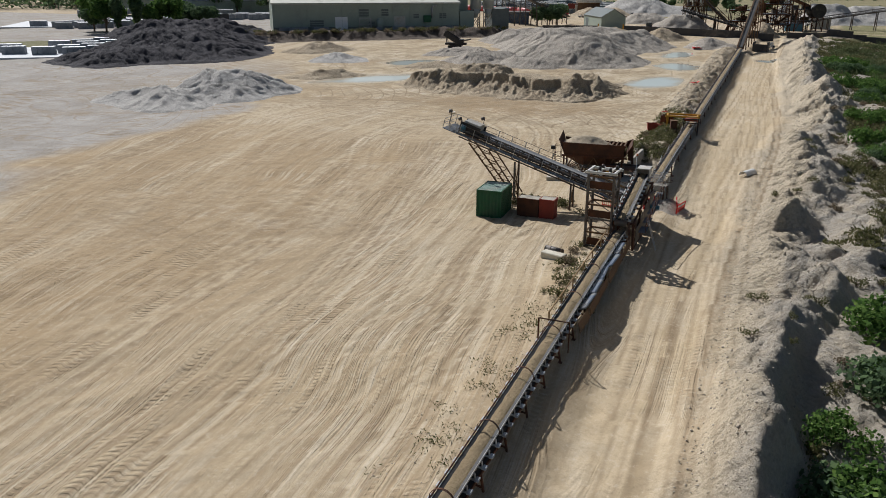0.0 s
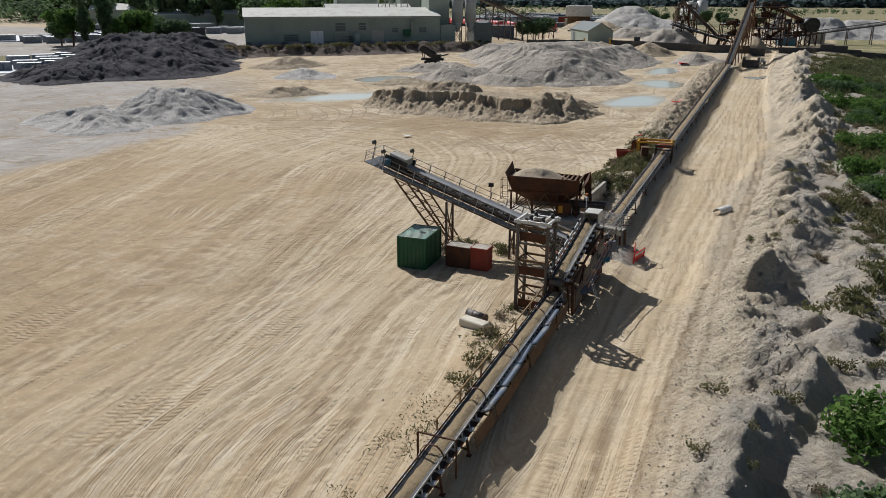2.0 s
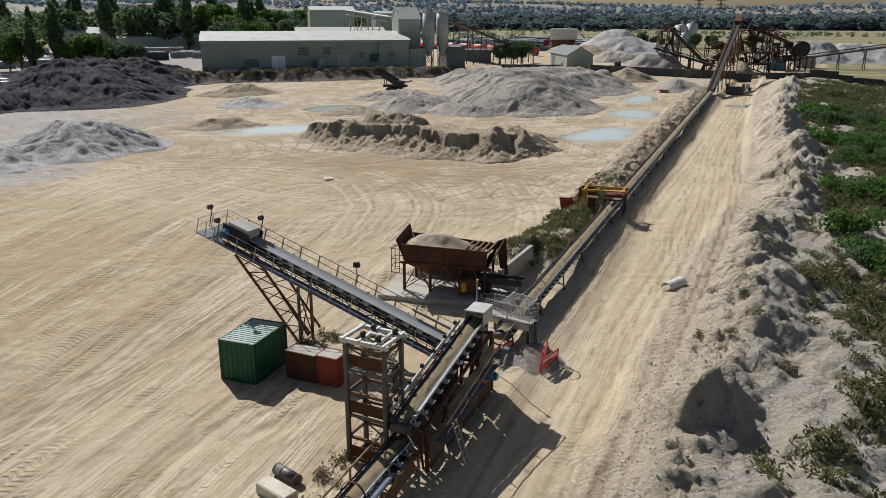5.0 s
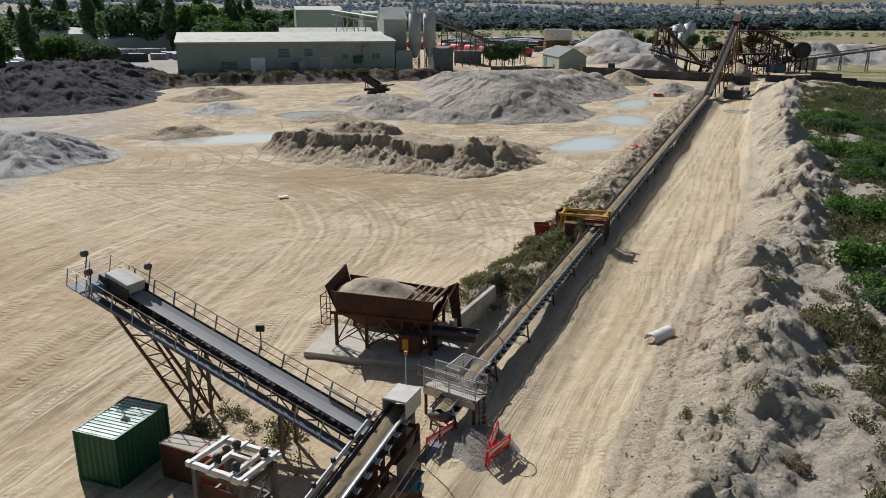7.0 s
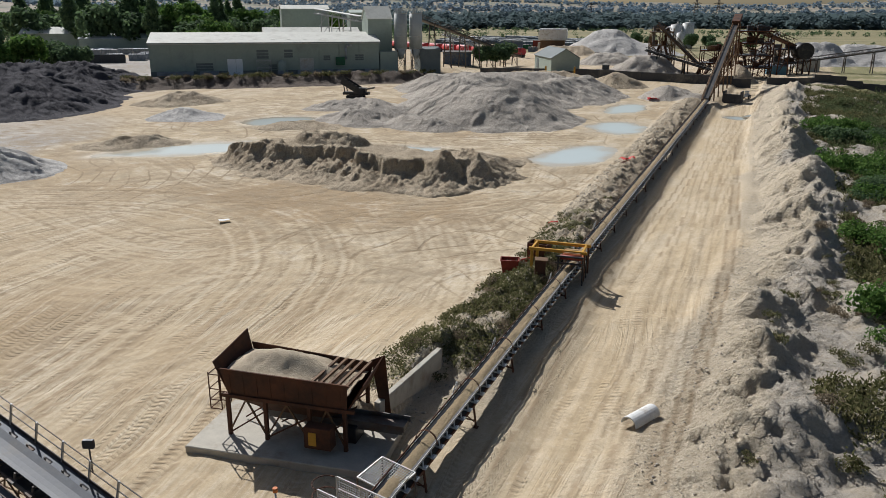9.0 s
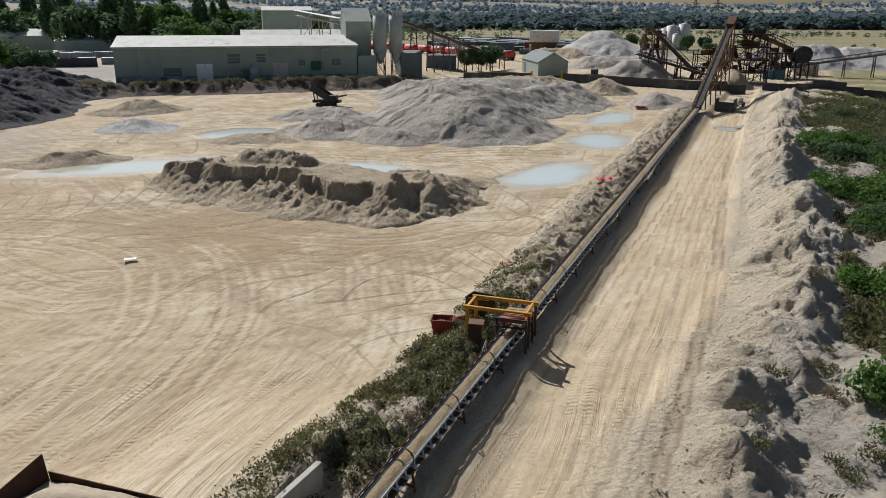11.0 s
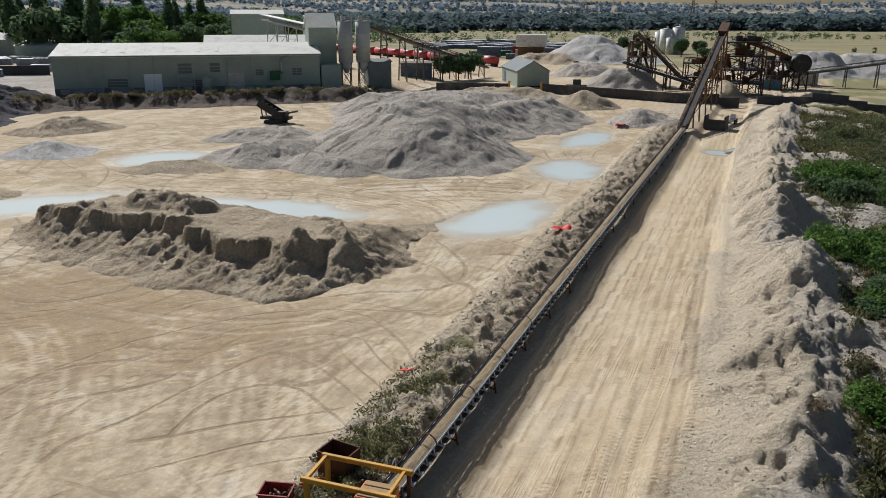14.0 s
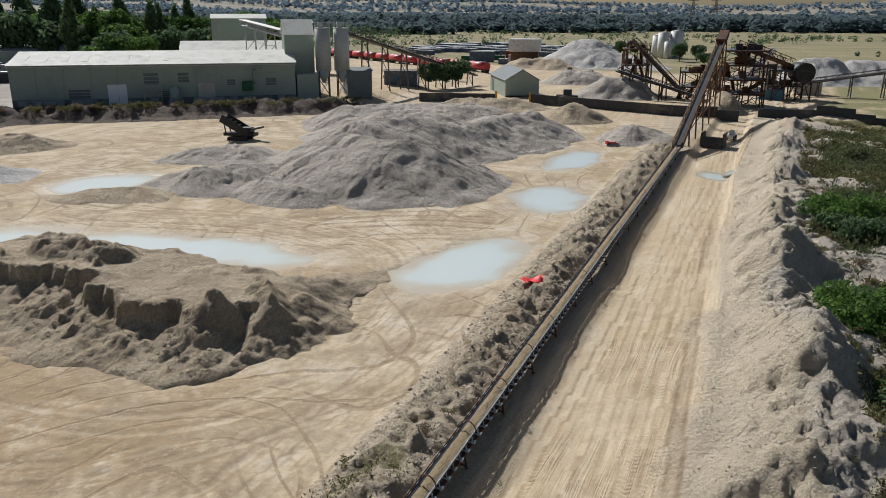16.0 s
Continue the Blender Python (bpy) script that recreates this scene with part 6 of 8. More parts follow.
def half_pipe():
    x, y = 1.25, 93.1
    root = empty("broken_pipe", x, y, gz(x, y) + 0.02, 62, "broken half of a white concrete pipe", "pipe")
    bm = nb()
    n = 12
    rows = []
    for xx in (-1.1, 1.1):
        o = [Vector((xx, 0.5 * math.cos(a), 0.5 * math.sin(a))) for a in np.linspace(0, math.pi, n)]
        i = [Vector((xx, 0.43 * math.cos(a), 0.43 * math.sin(a))) for a in np.linspace(math.pi, 0, n)]
        rows.append([bm.verts.new(v) for v in o + i])
    k = 2 * n
    for j in range(k):
        bm.faces.new((rows[0][j], rows[1][j], rows[1][(j + 1) % k], rows[0][(j + 1) % k]))
    bm.faces.new(rows[0][::-1])
    bm.faces.new(rows[1])
    part("shell", bm, M_WHITE, root)


half_pipe()


def cloth(name, label, x, y, rz, w, d, mat, seed, high=0.25):
    xs, ys = np.linspace(-w / 2, w / 2, 14), np.linspace(-d / 2, d / 2, 10)
    X, Y = np.meshgrid(xs, ys)
    Z = 0.12 + high * (0.6 + fbm(X * 1.4 + seed, Y * 1.4, seed, 3) * 0.6)
    me = grid_mesh(name, X, Y, Z, mat)
    o = new(name, me)
    o.matrix_world = pose(x, y, gz(x, y), 0, 0, rz)
    m = o.modifiers.new("thick", "SOLIDIFY")
    m.thickness = 0.02
    return tagged(o, label, "sheeting")


cloth("plastic_sheet", "crumpled red and white plastic sheet on the bank", -9.6, 164.5, 30, 2.4, 1.6, M_SIGNRED, 4, 0.35)
cloth("plastic_sheet", "small torn red plastic sheet on the bank", -11.9, 128.0, 20, 0.9, 0.6, M_SIGNRED, 6, 0.4)
cloth("plastic_sheet", "crumpled white plastic sheet lying on the sand", -44.8, 118.9, 40, 1.1, 0.6, M_WHITE, 12, 0.12)
cloth("plastic_sheet", "crumpled orange-red netting heaped by the pond", -15.0, 243.0, 10, 3.2, 1.8, M_SIGNRED, 9, 0.6)


# ================= buildings beyond the quarry =================
SHED_RZ = math.degrees(math.atan2(38.1, 53.6))
SHED_Z = 2.35
M_DOOR = plain("white_door_paint", (0.80, 0.81, 0.82), (0.86, 0.87, 0.88), 1.0, 0.5)


def gable_roof(bm, x0, x1, y0, y1, ze, zr, over=0.4, t=0.15):
    ym = (y0 + y1) / 2
    for s, ya in ((1, y0 - over), (-1, y1 + over)):
        k = (zr - ze) / (ym - y0)
        za = ze - over * k
        v = [(x0 - over, ya, za), (x1 + over, ya, za), (x1 + over, ym, zr), (x0 - over, ym, zr)]
        lo = [bm.verts.new(p) for p in v]
        hi = [bm.verts.new((p[0], p[1], p[2] + t)) for p in v]
        bm.faces.new(lo[::-1])
        bm.faces.new(hi)
        for i in range(4):
            bm.faces.new((lo[i], lo[(i + 1) % 4], hi[(i + 1) % 4], hi[i]))


def gable_wall(bm, x, y0, y1, ze, zr, t=0.2):
    ym = (y0 + y1) / 2
    pr = [(y0, 0), (y1, 0), (y1, ze), (ym, zr), (y0, ze)]
    a = [bm.verts.new((x, y, z)) for y, z in pr]
    b = [bm.verts.new((x + t, y, z)) for y, z in pr]
    bm.faces.new(a[::-1])
    bm.faces.new(b)
    for i in range(5):
        bm.faces.new((a[i], a[(i + 1) % 5], b[(i + 1) % 5], b[i]))


def long_shed():
    root = empty("factory_shed", -153.6, 233.7, SHED_Z - 0.1, SHED_RZ, "long sage-green sheet-clad factory shed with a pale roof", "building")
    L, D, ze, zr = 65.8, 28.0, 9.2, 11.7
    n = 11
    for i in range(n):
        bm = nb()
        x0, x1 = i * L / n + 0.004, (i + 1) * L / n - 0.004
        box(bm, x0, 0.0 + 0.02 * (i % 2), 1.3, x1, 0.25, ze, 0.02)
        part("wall_panel", bm, M_CLAD, root)
    bm = nb()
    box(bm, 0, -0.08, -1.0, L, 0.25, 1.3)
    part("plinth", bm, M_CLADDARK, root, "dark concrete plinth")
    for x in (0.0, L - 0.2):
        bm = nb()
        gable_wall(bm, x, 0.25, D, ze, zr)
        part("gable_wall", bm, M_CLAD, root)
    bm = nb()
    box(bm, 0.2, D - 0.2, 0, L - 0.2, D, ze)
    part("back_wall", bm, M_CLAD, root)
    bm = nb()
    gable_roof(bm, 0, L, 0, D, ze, zr)
    part("roof", bm, M_CLADROOF, root)
    bm = nb()
    box(bm, -0.3, -0.62, ze - 0.45, L + 0.3, -0.42, ze - 0.2, 0.03)
    part("gutter", bm, M_GREY, root)
    bm = nb()
    beam(bm, (0, -0.06, 6.3), (L, -0.06, 6.3), 0.1, 0.18)
    part("cladding_rail", bm, M_CLAD, root)
    for i in range(1, 11):
        bm = nb()
        beam(bm, (i * 6.0 - 0.4, -0.10, 0.2), (i * 6.0 - 0.4, -0.10, ze - 0.4), 0.12)
        part("downpipe", bm, M_CLAD, root)
    for i in range(14):
        bm = nb()
        k = (zr - ze) / (D / 2)
        box(bm, 2 + i * 4.6, 3.0, 0, 3.1 + i * 4.6, 9.5, 0.03)
        for v in bm.verts:
            v.co.z += ze + k * v.co.y + 0.17
        part("roof_light", bm, M_CLADROOF, root)
    bm = nb()
    box(bm, 21.2, -0.16, -0.3, 25.5, -0.02, 4.6, 0.03)
    part("roller_door", bm, M_DOOR, root, "white roller door")
    bm = nb()
    box(bm, 42.0, -0.14, 0.0, 46.0, -0.02, 4.6, 0.03)
    part("roller_door", bm, M_GREY, root, "grey-green roller door")
    for x0, x1, z0, z1 in ((12.5, 17.2, 1.4, 3.6), (29.5, 33.0, 4.6, 7.2), (37.5, 40.0, 4.8, 7.2), (49, 51, 3.9, 5.4), (58.5, 61.0, 3.8, 5.6), (33.0, 35.2, 1.5, 3.0)):
        w = nb()
        box(w, x0, -0.10, z0, x1, -0.03, z1)
        win = part("window", w, M_CLADDARK, root)
        for f in range(4):
            bm = nb()
            beam(bm, (x0, -0.12, z0 + (z1 - z0) * f / 3), (x1, -0.12, z0 + (z1 - z0) * f / 3), 0.05, 0.12)
            part("louvre", bm, M_CLAD, win)
    bm = nb()
    box(bm, 52.6, -1.2, 2.6, 55.2, -0.1, 4.9, 0.05)
    part("extract_unit", bm, M_GREEN, root, "green extract unit")
    bm = nb()
    tube(bm, (55.6, -0.7, 4.2), (55.6, -0.7, 7.6), 0.3, 10)
    tube(bm, (55.6, -0.7, 7.6), (56.2, -0.7, 8.2), 0.3, 10)
    tube(bm, (56.2, -0.7, 8.2), (57.4, -0.7, 8.2), 0.3, 10)
    part("vent_pipe", bm, M_GALV, root)
    bm = nb()
    box(bm, 66.2, 0.6, -1, 71.6, 8, 6.2)
    part("annexe", bm, M_CLAD, root)
    # clutter along the wall
    rnd = random.Random(8)
    tank = empty("water_tank", 0, 0, 0, 0, "pale green cylindrical tank before the shed", "tank")
    tank.matrix_world = root.matrix_world @ Matrix.Translation((36.6, -2.0, 0.1))
    bm = nb()
    tube(bm, (0, 0, 0), (0, 0, 3.6), 1.2, 20)
    tube(bm, (0, 0, 3.6), (0, 0, 4.1), 1.2, 20, 0.3)
    part("shell", bm, M_CLAD, tank, smooth=False)
    st = empty("access_stair", 0, 0, 0, 0, "pale steel stair frame before the shed", "stair")
    st.matrix_world = root.matrix_world @ Matrix.Translation((29.5, -2.0, 0.1))
    bm = nb()
    lattice(bm, [(0, 0), (4, 0), (4, 1.4), (0, 1.4)], 0, 4.0, 2, 0.16, 0.12)
    part("stair_frame", bm, M_GALV, st)
    crate = None
    for i in range(22):
        x = rnd.choice((rnd.uniform(2, 20), rnd.uniform(26, 64)))
        y = rnd.uniform(-3.2, -1.4)
        if crate is None:
            crate = empty("pallet_crate", 0, 0, 0, 0, "grey crate on a pallet beside the shed", "crate", "crates by the shed")
            bm = nb()
            box(bm, -0.9, -0.6, 0.15, 0.9, 0.6, 1.25, 0.03)
            part("crate_body", bm, M_BLOCKDK, crate)
            bm = nb()
            box(bm, -0.95, -0.65, 0, 0.95, 0.65, 0.14)
            part("pallet", bm, M_WOOD, crate)
            crate.matrix_world = root.matrix_world @ pose(x, y, 0.12, 0, 0, 4)
        else:
            copy_thing(crate, root.matrix_world @ pose(x, y, 0.12, 0, 0, rnd.uniform(-9, 9)))
    return root


SHED = long_shed()
SM = SHED.matrix_world.copy()


def shed_at(x, y, z=0.0):
    return SM @ Matrix.Translation((x, y, z))


def block_building(name, label, m, w, d, ze, zr, wall, roof, doors=(), windows=()):
    root = new(name)
    root.matrix_world = m
    tagged(root, label, "building")
    for nm, b in (("front_wall", (0, 0, -1.5, w, 0.25, ze)), ("back_wall", (0, d - 0.25, -1.5, w, d, ze))):
        bm = nb()
        box(bm, *b)
        part(nm, bm, wall, root)
    for x in (0.0, w - 0.2):
        bm = nb()
        gable_wall(bm, x, 0.25, d - 0.25, ze, zr)
        part("gable_wall", bm, wall, root)
    bm = nb()
    gable_roof(bm, 0, w, 0, d, ze, zr, 0.3)
    part("roof", bm, roof, root)
    for x, z, ww, hh in doors:
        bm = nb()
        box(bm, x, -0.1, z, x + ww, -0.02, z + hh, 0.02)
        part("door", bm, M_CLADDARK, root)
    for x, z, ww, hh in windows:
        bm = nb()
        box(bm, x, -0.07, z, x + ww, -0.02, z + hh)
        part("window", bm, M_GLASS, root)
    return root


block_building("mixing_tower", "tall sage-green clad mixing tower with a pale pitched roof", shed_at(64.0, 9.0), 7.5, 12, 15.8, 19.4, M_CLAD, M_CLADROOF)
block_building("control_building", "low grey-green block beside the silos", shed_at(79.5, 4.0), 6.5, 9, 6.6, 7.2, M_CLADDARK, M_CLADDARK, ((4.2, 0, 1.2, 2.2),))


def silo(m, label):
    root = new("silo")
    root.matrix_world = m
    tagged(root, label, "silo", "silos beside the shed")
    bm = nb()
    tube(bm, (0, 0, 6.8), (0, 0, 17.6), 2.0, 24)
    part("shell", bm, M_SILO, root)
    for z in (7.0, 10.5, 14.0, 17.4):
        bm = nb()
        tube(bm, (0, 0, z - 0.08), (0, 0, z + 0.08), 2.06, 24)
        part("hoop", bm, M_GREY, root)
    bm = nb()
    tube(bm, (0, 0, 3.6), (0, 0, 6.8), 0.4, 24, 1.98)
    part("cone", bm, M_SILO, root)
    for i in range(4):
        a = math.pi / 4 + i * math.pi / 2
        bm = nb()
        beam(bm, (1.8 * math.cos(a), 1.8 * math.sin(a), -1), (1.8 * math.cos(a), 1.8 * math.sin(a), 7), 0.25)
        part("leg", bm, M_STEEL, root)
    bm = nb()
    for i in range(4):
        a, b = math.pi / 4 + i * math.pi / 2, math.pi / 4 + (i + 1) * math.pi / 2
        beam(bm, (1.8 * math.cos(a), 1.8 * math.sin(a), 0.5), (1.8 * math.cos(b), 1.8 * math.sin(b), 4.5), 0.12)
        beam(bm, (1.8 * math.cos(a), 1.8 * math.sin(a), 4.5), (1.8 * math.cos(b), 1.8 * math.sin(b), 0.5), 0.12)
    part("leg_brace", bm, M_STEEL, root)
    bm = nb()
    for i in range(12):
        a, b = i * math.pi / 6, (i + 1) * math.pi / 6
        p, q = Vector((1.95 * math.cos(a), 1.95 * math.sin(a), 17.6)), Vector((1.95 * math.cos(b), 1.95 * math.sin(b), 17.6))
        beam(bm, p, p + Vector((0, 0, 1.2)), 0.08)
        beam(bm, p + Vector((0, 0, 1.2)), q + Vector((0, 0, 1.2)), 0.08)
        beam(bm, p + Vector((0, 0, 0.6)), q + Vector((0, 0, 0.6)), 0.06)
    part("top_rail", bm, M_GALV, root)
    bm = nb()
    tube(bm, (-0.5, 0, 17.6), (-0.5, 0, 18.9), 0.6, 12)
    part("filter", bm, M_SILO, root)


silo(shed_at(73.6, 5.6), "tall pale grey silo on legs")
silo(shed_at(78.4, 5.6), "tall pale grey silo on legs")


def gallery(label, a, b, w, h, mat, trestles, roof=None, leg=0.28):
    """A covered conveyor on trestles."""
    m, ln = frame_along(a, b)
    root = new("conveyor_gallery")
    root.matrix_world = m
    tagged(root, label, "conveyor")
    bm = nb()
    box(bm, 0, -w / 2, -0.2, ln, w / 2, 0.0)
    part("floor_deck", bm, mat, root)
    for s in (-1, 1):
        n = max(int(ln / 3), 3)
        bm = nb()
        beam(bm, (0, s * w / 2, h), (ln, s * w / 2, h), 0.14)
        beam(bm, (0, s * w / 2, 0), (ln, s * w / 2, 0), 0.2, 0.3)
        for i in range(n):
            x0, x1 = ln * i / n, ln * (i + 1) / n
            beam(bm, (x0, s * w / 2, 0), (x0, s * w / 2, h), 0.10)
            beam(bm, (x0, s * w / 2, 0 if i % 2 else h), (x1, s * w / 2, h if i % 2 else 0), 0.09)
        part("side_truss", bm, mat, root)
    bm = nb()
    if roof is not None:
        box(bm, 0, -w / 2 - 0.1, h, ln, w / 2 + 0.1, h + 0.15)
        part("roof", bm, roof, root)
    else:
        box(bm, 0, -w / 3, 0.35, ln, w / 3, 0.45)
        part("belt", bm, M_BELT, root)
    inv = m.inverted()
    for f in trestles:
        p = m @ Vector((ln * f, 0, 0))
        g = gz(p.x, p.y)
        if p.z - g < 0.8:
            continue
        sd = (m.to_3x3() @ Vector((0, 1, 0))) * (w / 2)
        sp = sd * (1 + 0.06 * (p.z - g))
        bm = nb()
        for k in (-1, 1):
            beam(bm, inv @ (p + sd * k), inv @ (Vector((p.x, p.y, g - 0.1)) + sp * k), leg)
        nlev = max(int((p.z - g) / 3.5), 1)
        for j in range(nlev):
            za, zb = g + (p.z - g) * j / nlev, g + (p.z - g) * (j + 1) / nlev
            beam(bm, inv @ (Vector((p.x, p.y, za)) + sp), inv @ (Vector((p.x, p.y, zb)) - sd), leg * 0.5)
            beam(bm, inv @ (Vector((p.x, p.y, zb)) + sd), inv @ (Vector((p.x, p.y, zb)) - sd), leg * 0.5)
        part("trestle", bm, mat, root)
    return root


gallery("long dark inclined conveyor rising to the silos", (-76, 343, 4.0), (-95, 290.5, 18.0), 2.0, 1.4, M_STEEL, (0.05, 0.18, 0.32, 0.46, 0.6, 0.74, 0.88))
gallery("second slender conveyor crossing behind the silos", (-84, 352, 3.2), (-118, 372, 11.0), 1.6, 1.2, M_GALV, (0.1, 0.35, 0.6, 0.85))
gallery("pale covered conveyor gallery on trestles behind the shed", (-118, 296, 17.0), (-150, 322, 19.5), 2.4, 1.6, M_GALV, (0.3, 0.55, 0.8), M_WHITE)
block_building("workshop", "low pale-roofed workshop behind the shed", shed_at(34, 62), 36, 26, 8.5, 12.0, M_CLAD, M_CLADROOF)
block_building("process_building", "tall sage-green process building", shed_at(43, 108), 20, 14, 19.0, 20.5, M_CLAD, M_CLADROOF)
block_building("process_building", "narrow sage-green process tower", shed_at(70, 92), 9, 12, 17.5, 18.5, M_CLAD, M_CLAD)
block_building("warehouse", "low pale warehouse among trees", shed_at(-45, 150), 60, 20, 6, 8, M_CLAD, M_PALLET)
block_building("warehouse", "low grey warehouse by the block yard", Matrix.Translation((-330, 345, 1.5)) @ Euler((0, 0, radians(35))).to_matrix().to_4x4(), 46, 20, 8, 11, M_CLAD, M_CLADROOF)
block_building("store_hut", "grey gabled store hut with a dark sheet roof", Matrix.Translation((-66, 328, 1.6)) @ Euler((0, 0, radians(-62))).to_matrix().to_4x4(), 23, 9.5, 4.2, 7.0, M_CLAD, M_CLADDARK, ((3, 0, 3, 3.2),))
block_building("site_office", "dark blue-grey site cabin", Matrix.Translation((-97, 318, 1.6)) @ Euler((0, 0, radians(20))).to_matrix().to_4x4(), 10, 5, 4.8, 5.2, M_TARP, M_STEEL)


def box_container(x, y, z, rz, w, label, mat, h=2.6):
    root = empty("cargo_container", x, y, z, rz, label, "container", "containers in the rail yard")
    bm = nb()
    box(bm, 0, 0, 0.1, int(w / 0.6) * 0.6, 2.4, h - 0.1, 0.04)
    part("body", bm, mat, root)
    bm = nb()
    box(bm, -0.05, -0.03, h - 0.1, int(w / 0.6) * 0.6 + 0.05, 2.43, h)
    part("roof", bm, M_GREY, root)


rnd = random.Random(12)
for i, mat in enumerate((M_GREEN, M_TARP, M_GREEN, M_RED, M_TARP, M_GREY, M_GREEN, M_BLUE, M_WHITE, M_TARP)):
    x, y = -128 + i * 6.5, 470 + rnd.uniform(-28, 40)
    box_container(x, y, gz(x, y) - 0.05, rnd.uniform(-12, 12), rnd.choice((6.0, 12.0)), "painted cargo container in the rail yard", mat, rnd.choice((2.6, 5.0)))


def wagon(x, y, z, rz):
    root = empty("tank_wagon", x, y, z, rz, "red hopper wagon standing on the siding", "wagon", "red wagons")
    bm = nb()
    tube(bm, (-6, 0, 2.5), (6, 0, 2.5), 1.55, 14)
    part("tank", bm, M_WAGON, root)
    bm = nb()
    box(bm, -6.3, -1.2, 0.9, 6.3, 1.2, 1.2)
    part("underframe", bm, M_BLACK, root)
    bm = nb()
    box(bm, -5, -0.4, 4.0, 5, 0.4, 4.12)
    part("top_walkway", bm, M_GREY, root)
    for xx in (-4.6, 4.6):
        bm = nb()
        for k in (-0.9, 0.9):
            tube(bm, (xx + k, -1.0, 0.46), (xx + k, 1.0, 0.46), 0.46, 12)
        part("bogie", bm, M_BLACK, root)


for i in range(12):
    x, y = -214 + i * 11.0, 492 - i * 8.6
    wagon(x, y, gz(x, y) - 0.02, -38)


# boundary wall: dark concrete panels with posts
def boundary_wall(pts, h, label):
    root = new("boundary_wall")
    root.matrix_world = Matrix.Translation((*pts[0], 0))
    tagged(root, label, "wall")
    o = Vector((*pts[0], 0))
    for a, b in zip(pts, pts[1:]):
        a3, b3 = Vector((*a, 0)), Vector((*b, 0))
        n = max(int((b3 - a3).length / 4), 1)
        for i in range(n):
            p, q = a3.lerp(b3, i / n), a3.lerp(b3, (i + 1) / n - 0.002)
            z = min(gz(p.x, p.y), gz(q.x, q.y))
            bm = nb()
            beam(bm, p - o + Vector((0, 0, z + h / 2 - 0.3)), q - o + Vector((0, 0, z + h / 2 - 0.3)), 0.3, h + 0.6)
            part("panel", bm, M_DARKWALL, root)


boundary_wall([(-74, 291), (-54, 295.5)], 2.2, "dark stained concrete boundary wall")
boundary_wall([(-45, 296), (-24, 290), (-8, 285.5), (6, 287.5)], 2.4, "dark stained concrete boundary wall")
boundary_wall([(10, 290), (26, 291), (60, 276)], 2.2, "dark stained concrete boundary wall")
for x, y in ((-54, 295.3), (-45, 295.8)):
    r = empty("gate_post", x, y, gz(x, y) - 0.1, 0, "yellow gate post at the wall's gap", "post", "gate posts")
    bm = nb()
    box(bm, -0.25, -0.25, 0, 0.25, 0.25, 3.0, 0.05)
    part("post", bm, M_YELLOW, r)


# ================= processing plant at the conveyor's head =================
head_conv = gallery("long rusty inclined conveyor rising to the processing plant", at_conv(239.5, 1.15), (0.55, 305, 18.0), 1.7, 0.9, M_BROWN, (0.12, 0.25, 0.4, 0.55, 0.7, 0.85, 0.97))
bm = nb()
box(bm, 61, -1.1, 0.2, 69.0, 1.1, 1.5, 0.05)
part("head_casing", bm, M_RUST, head_conv)


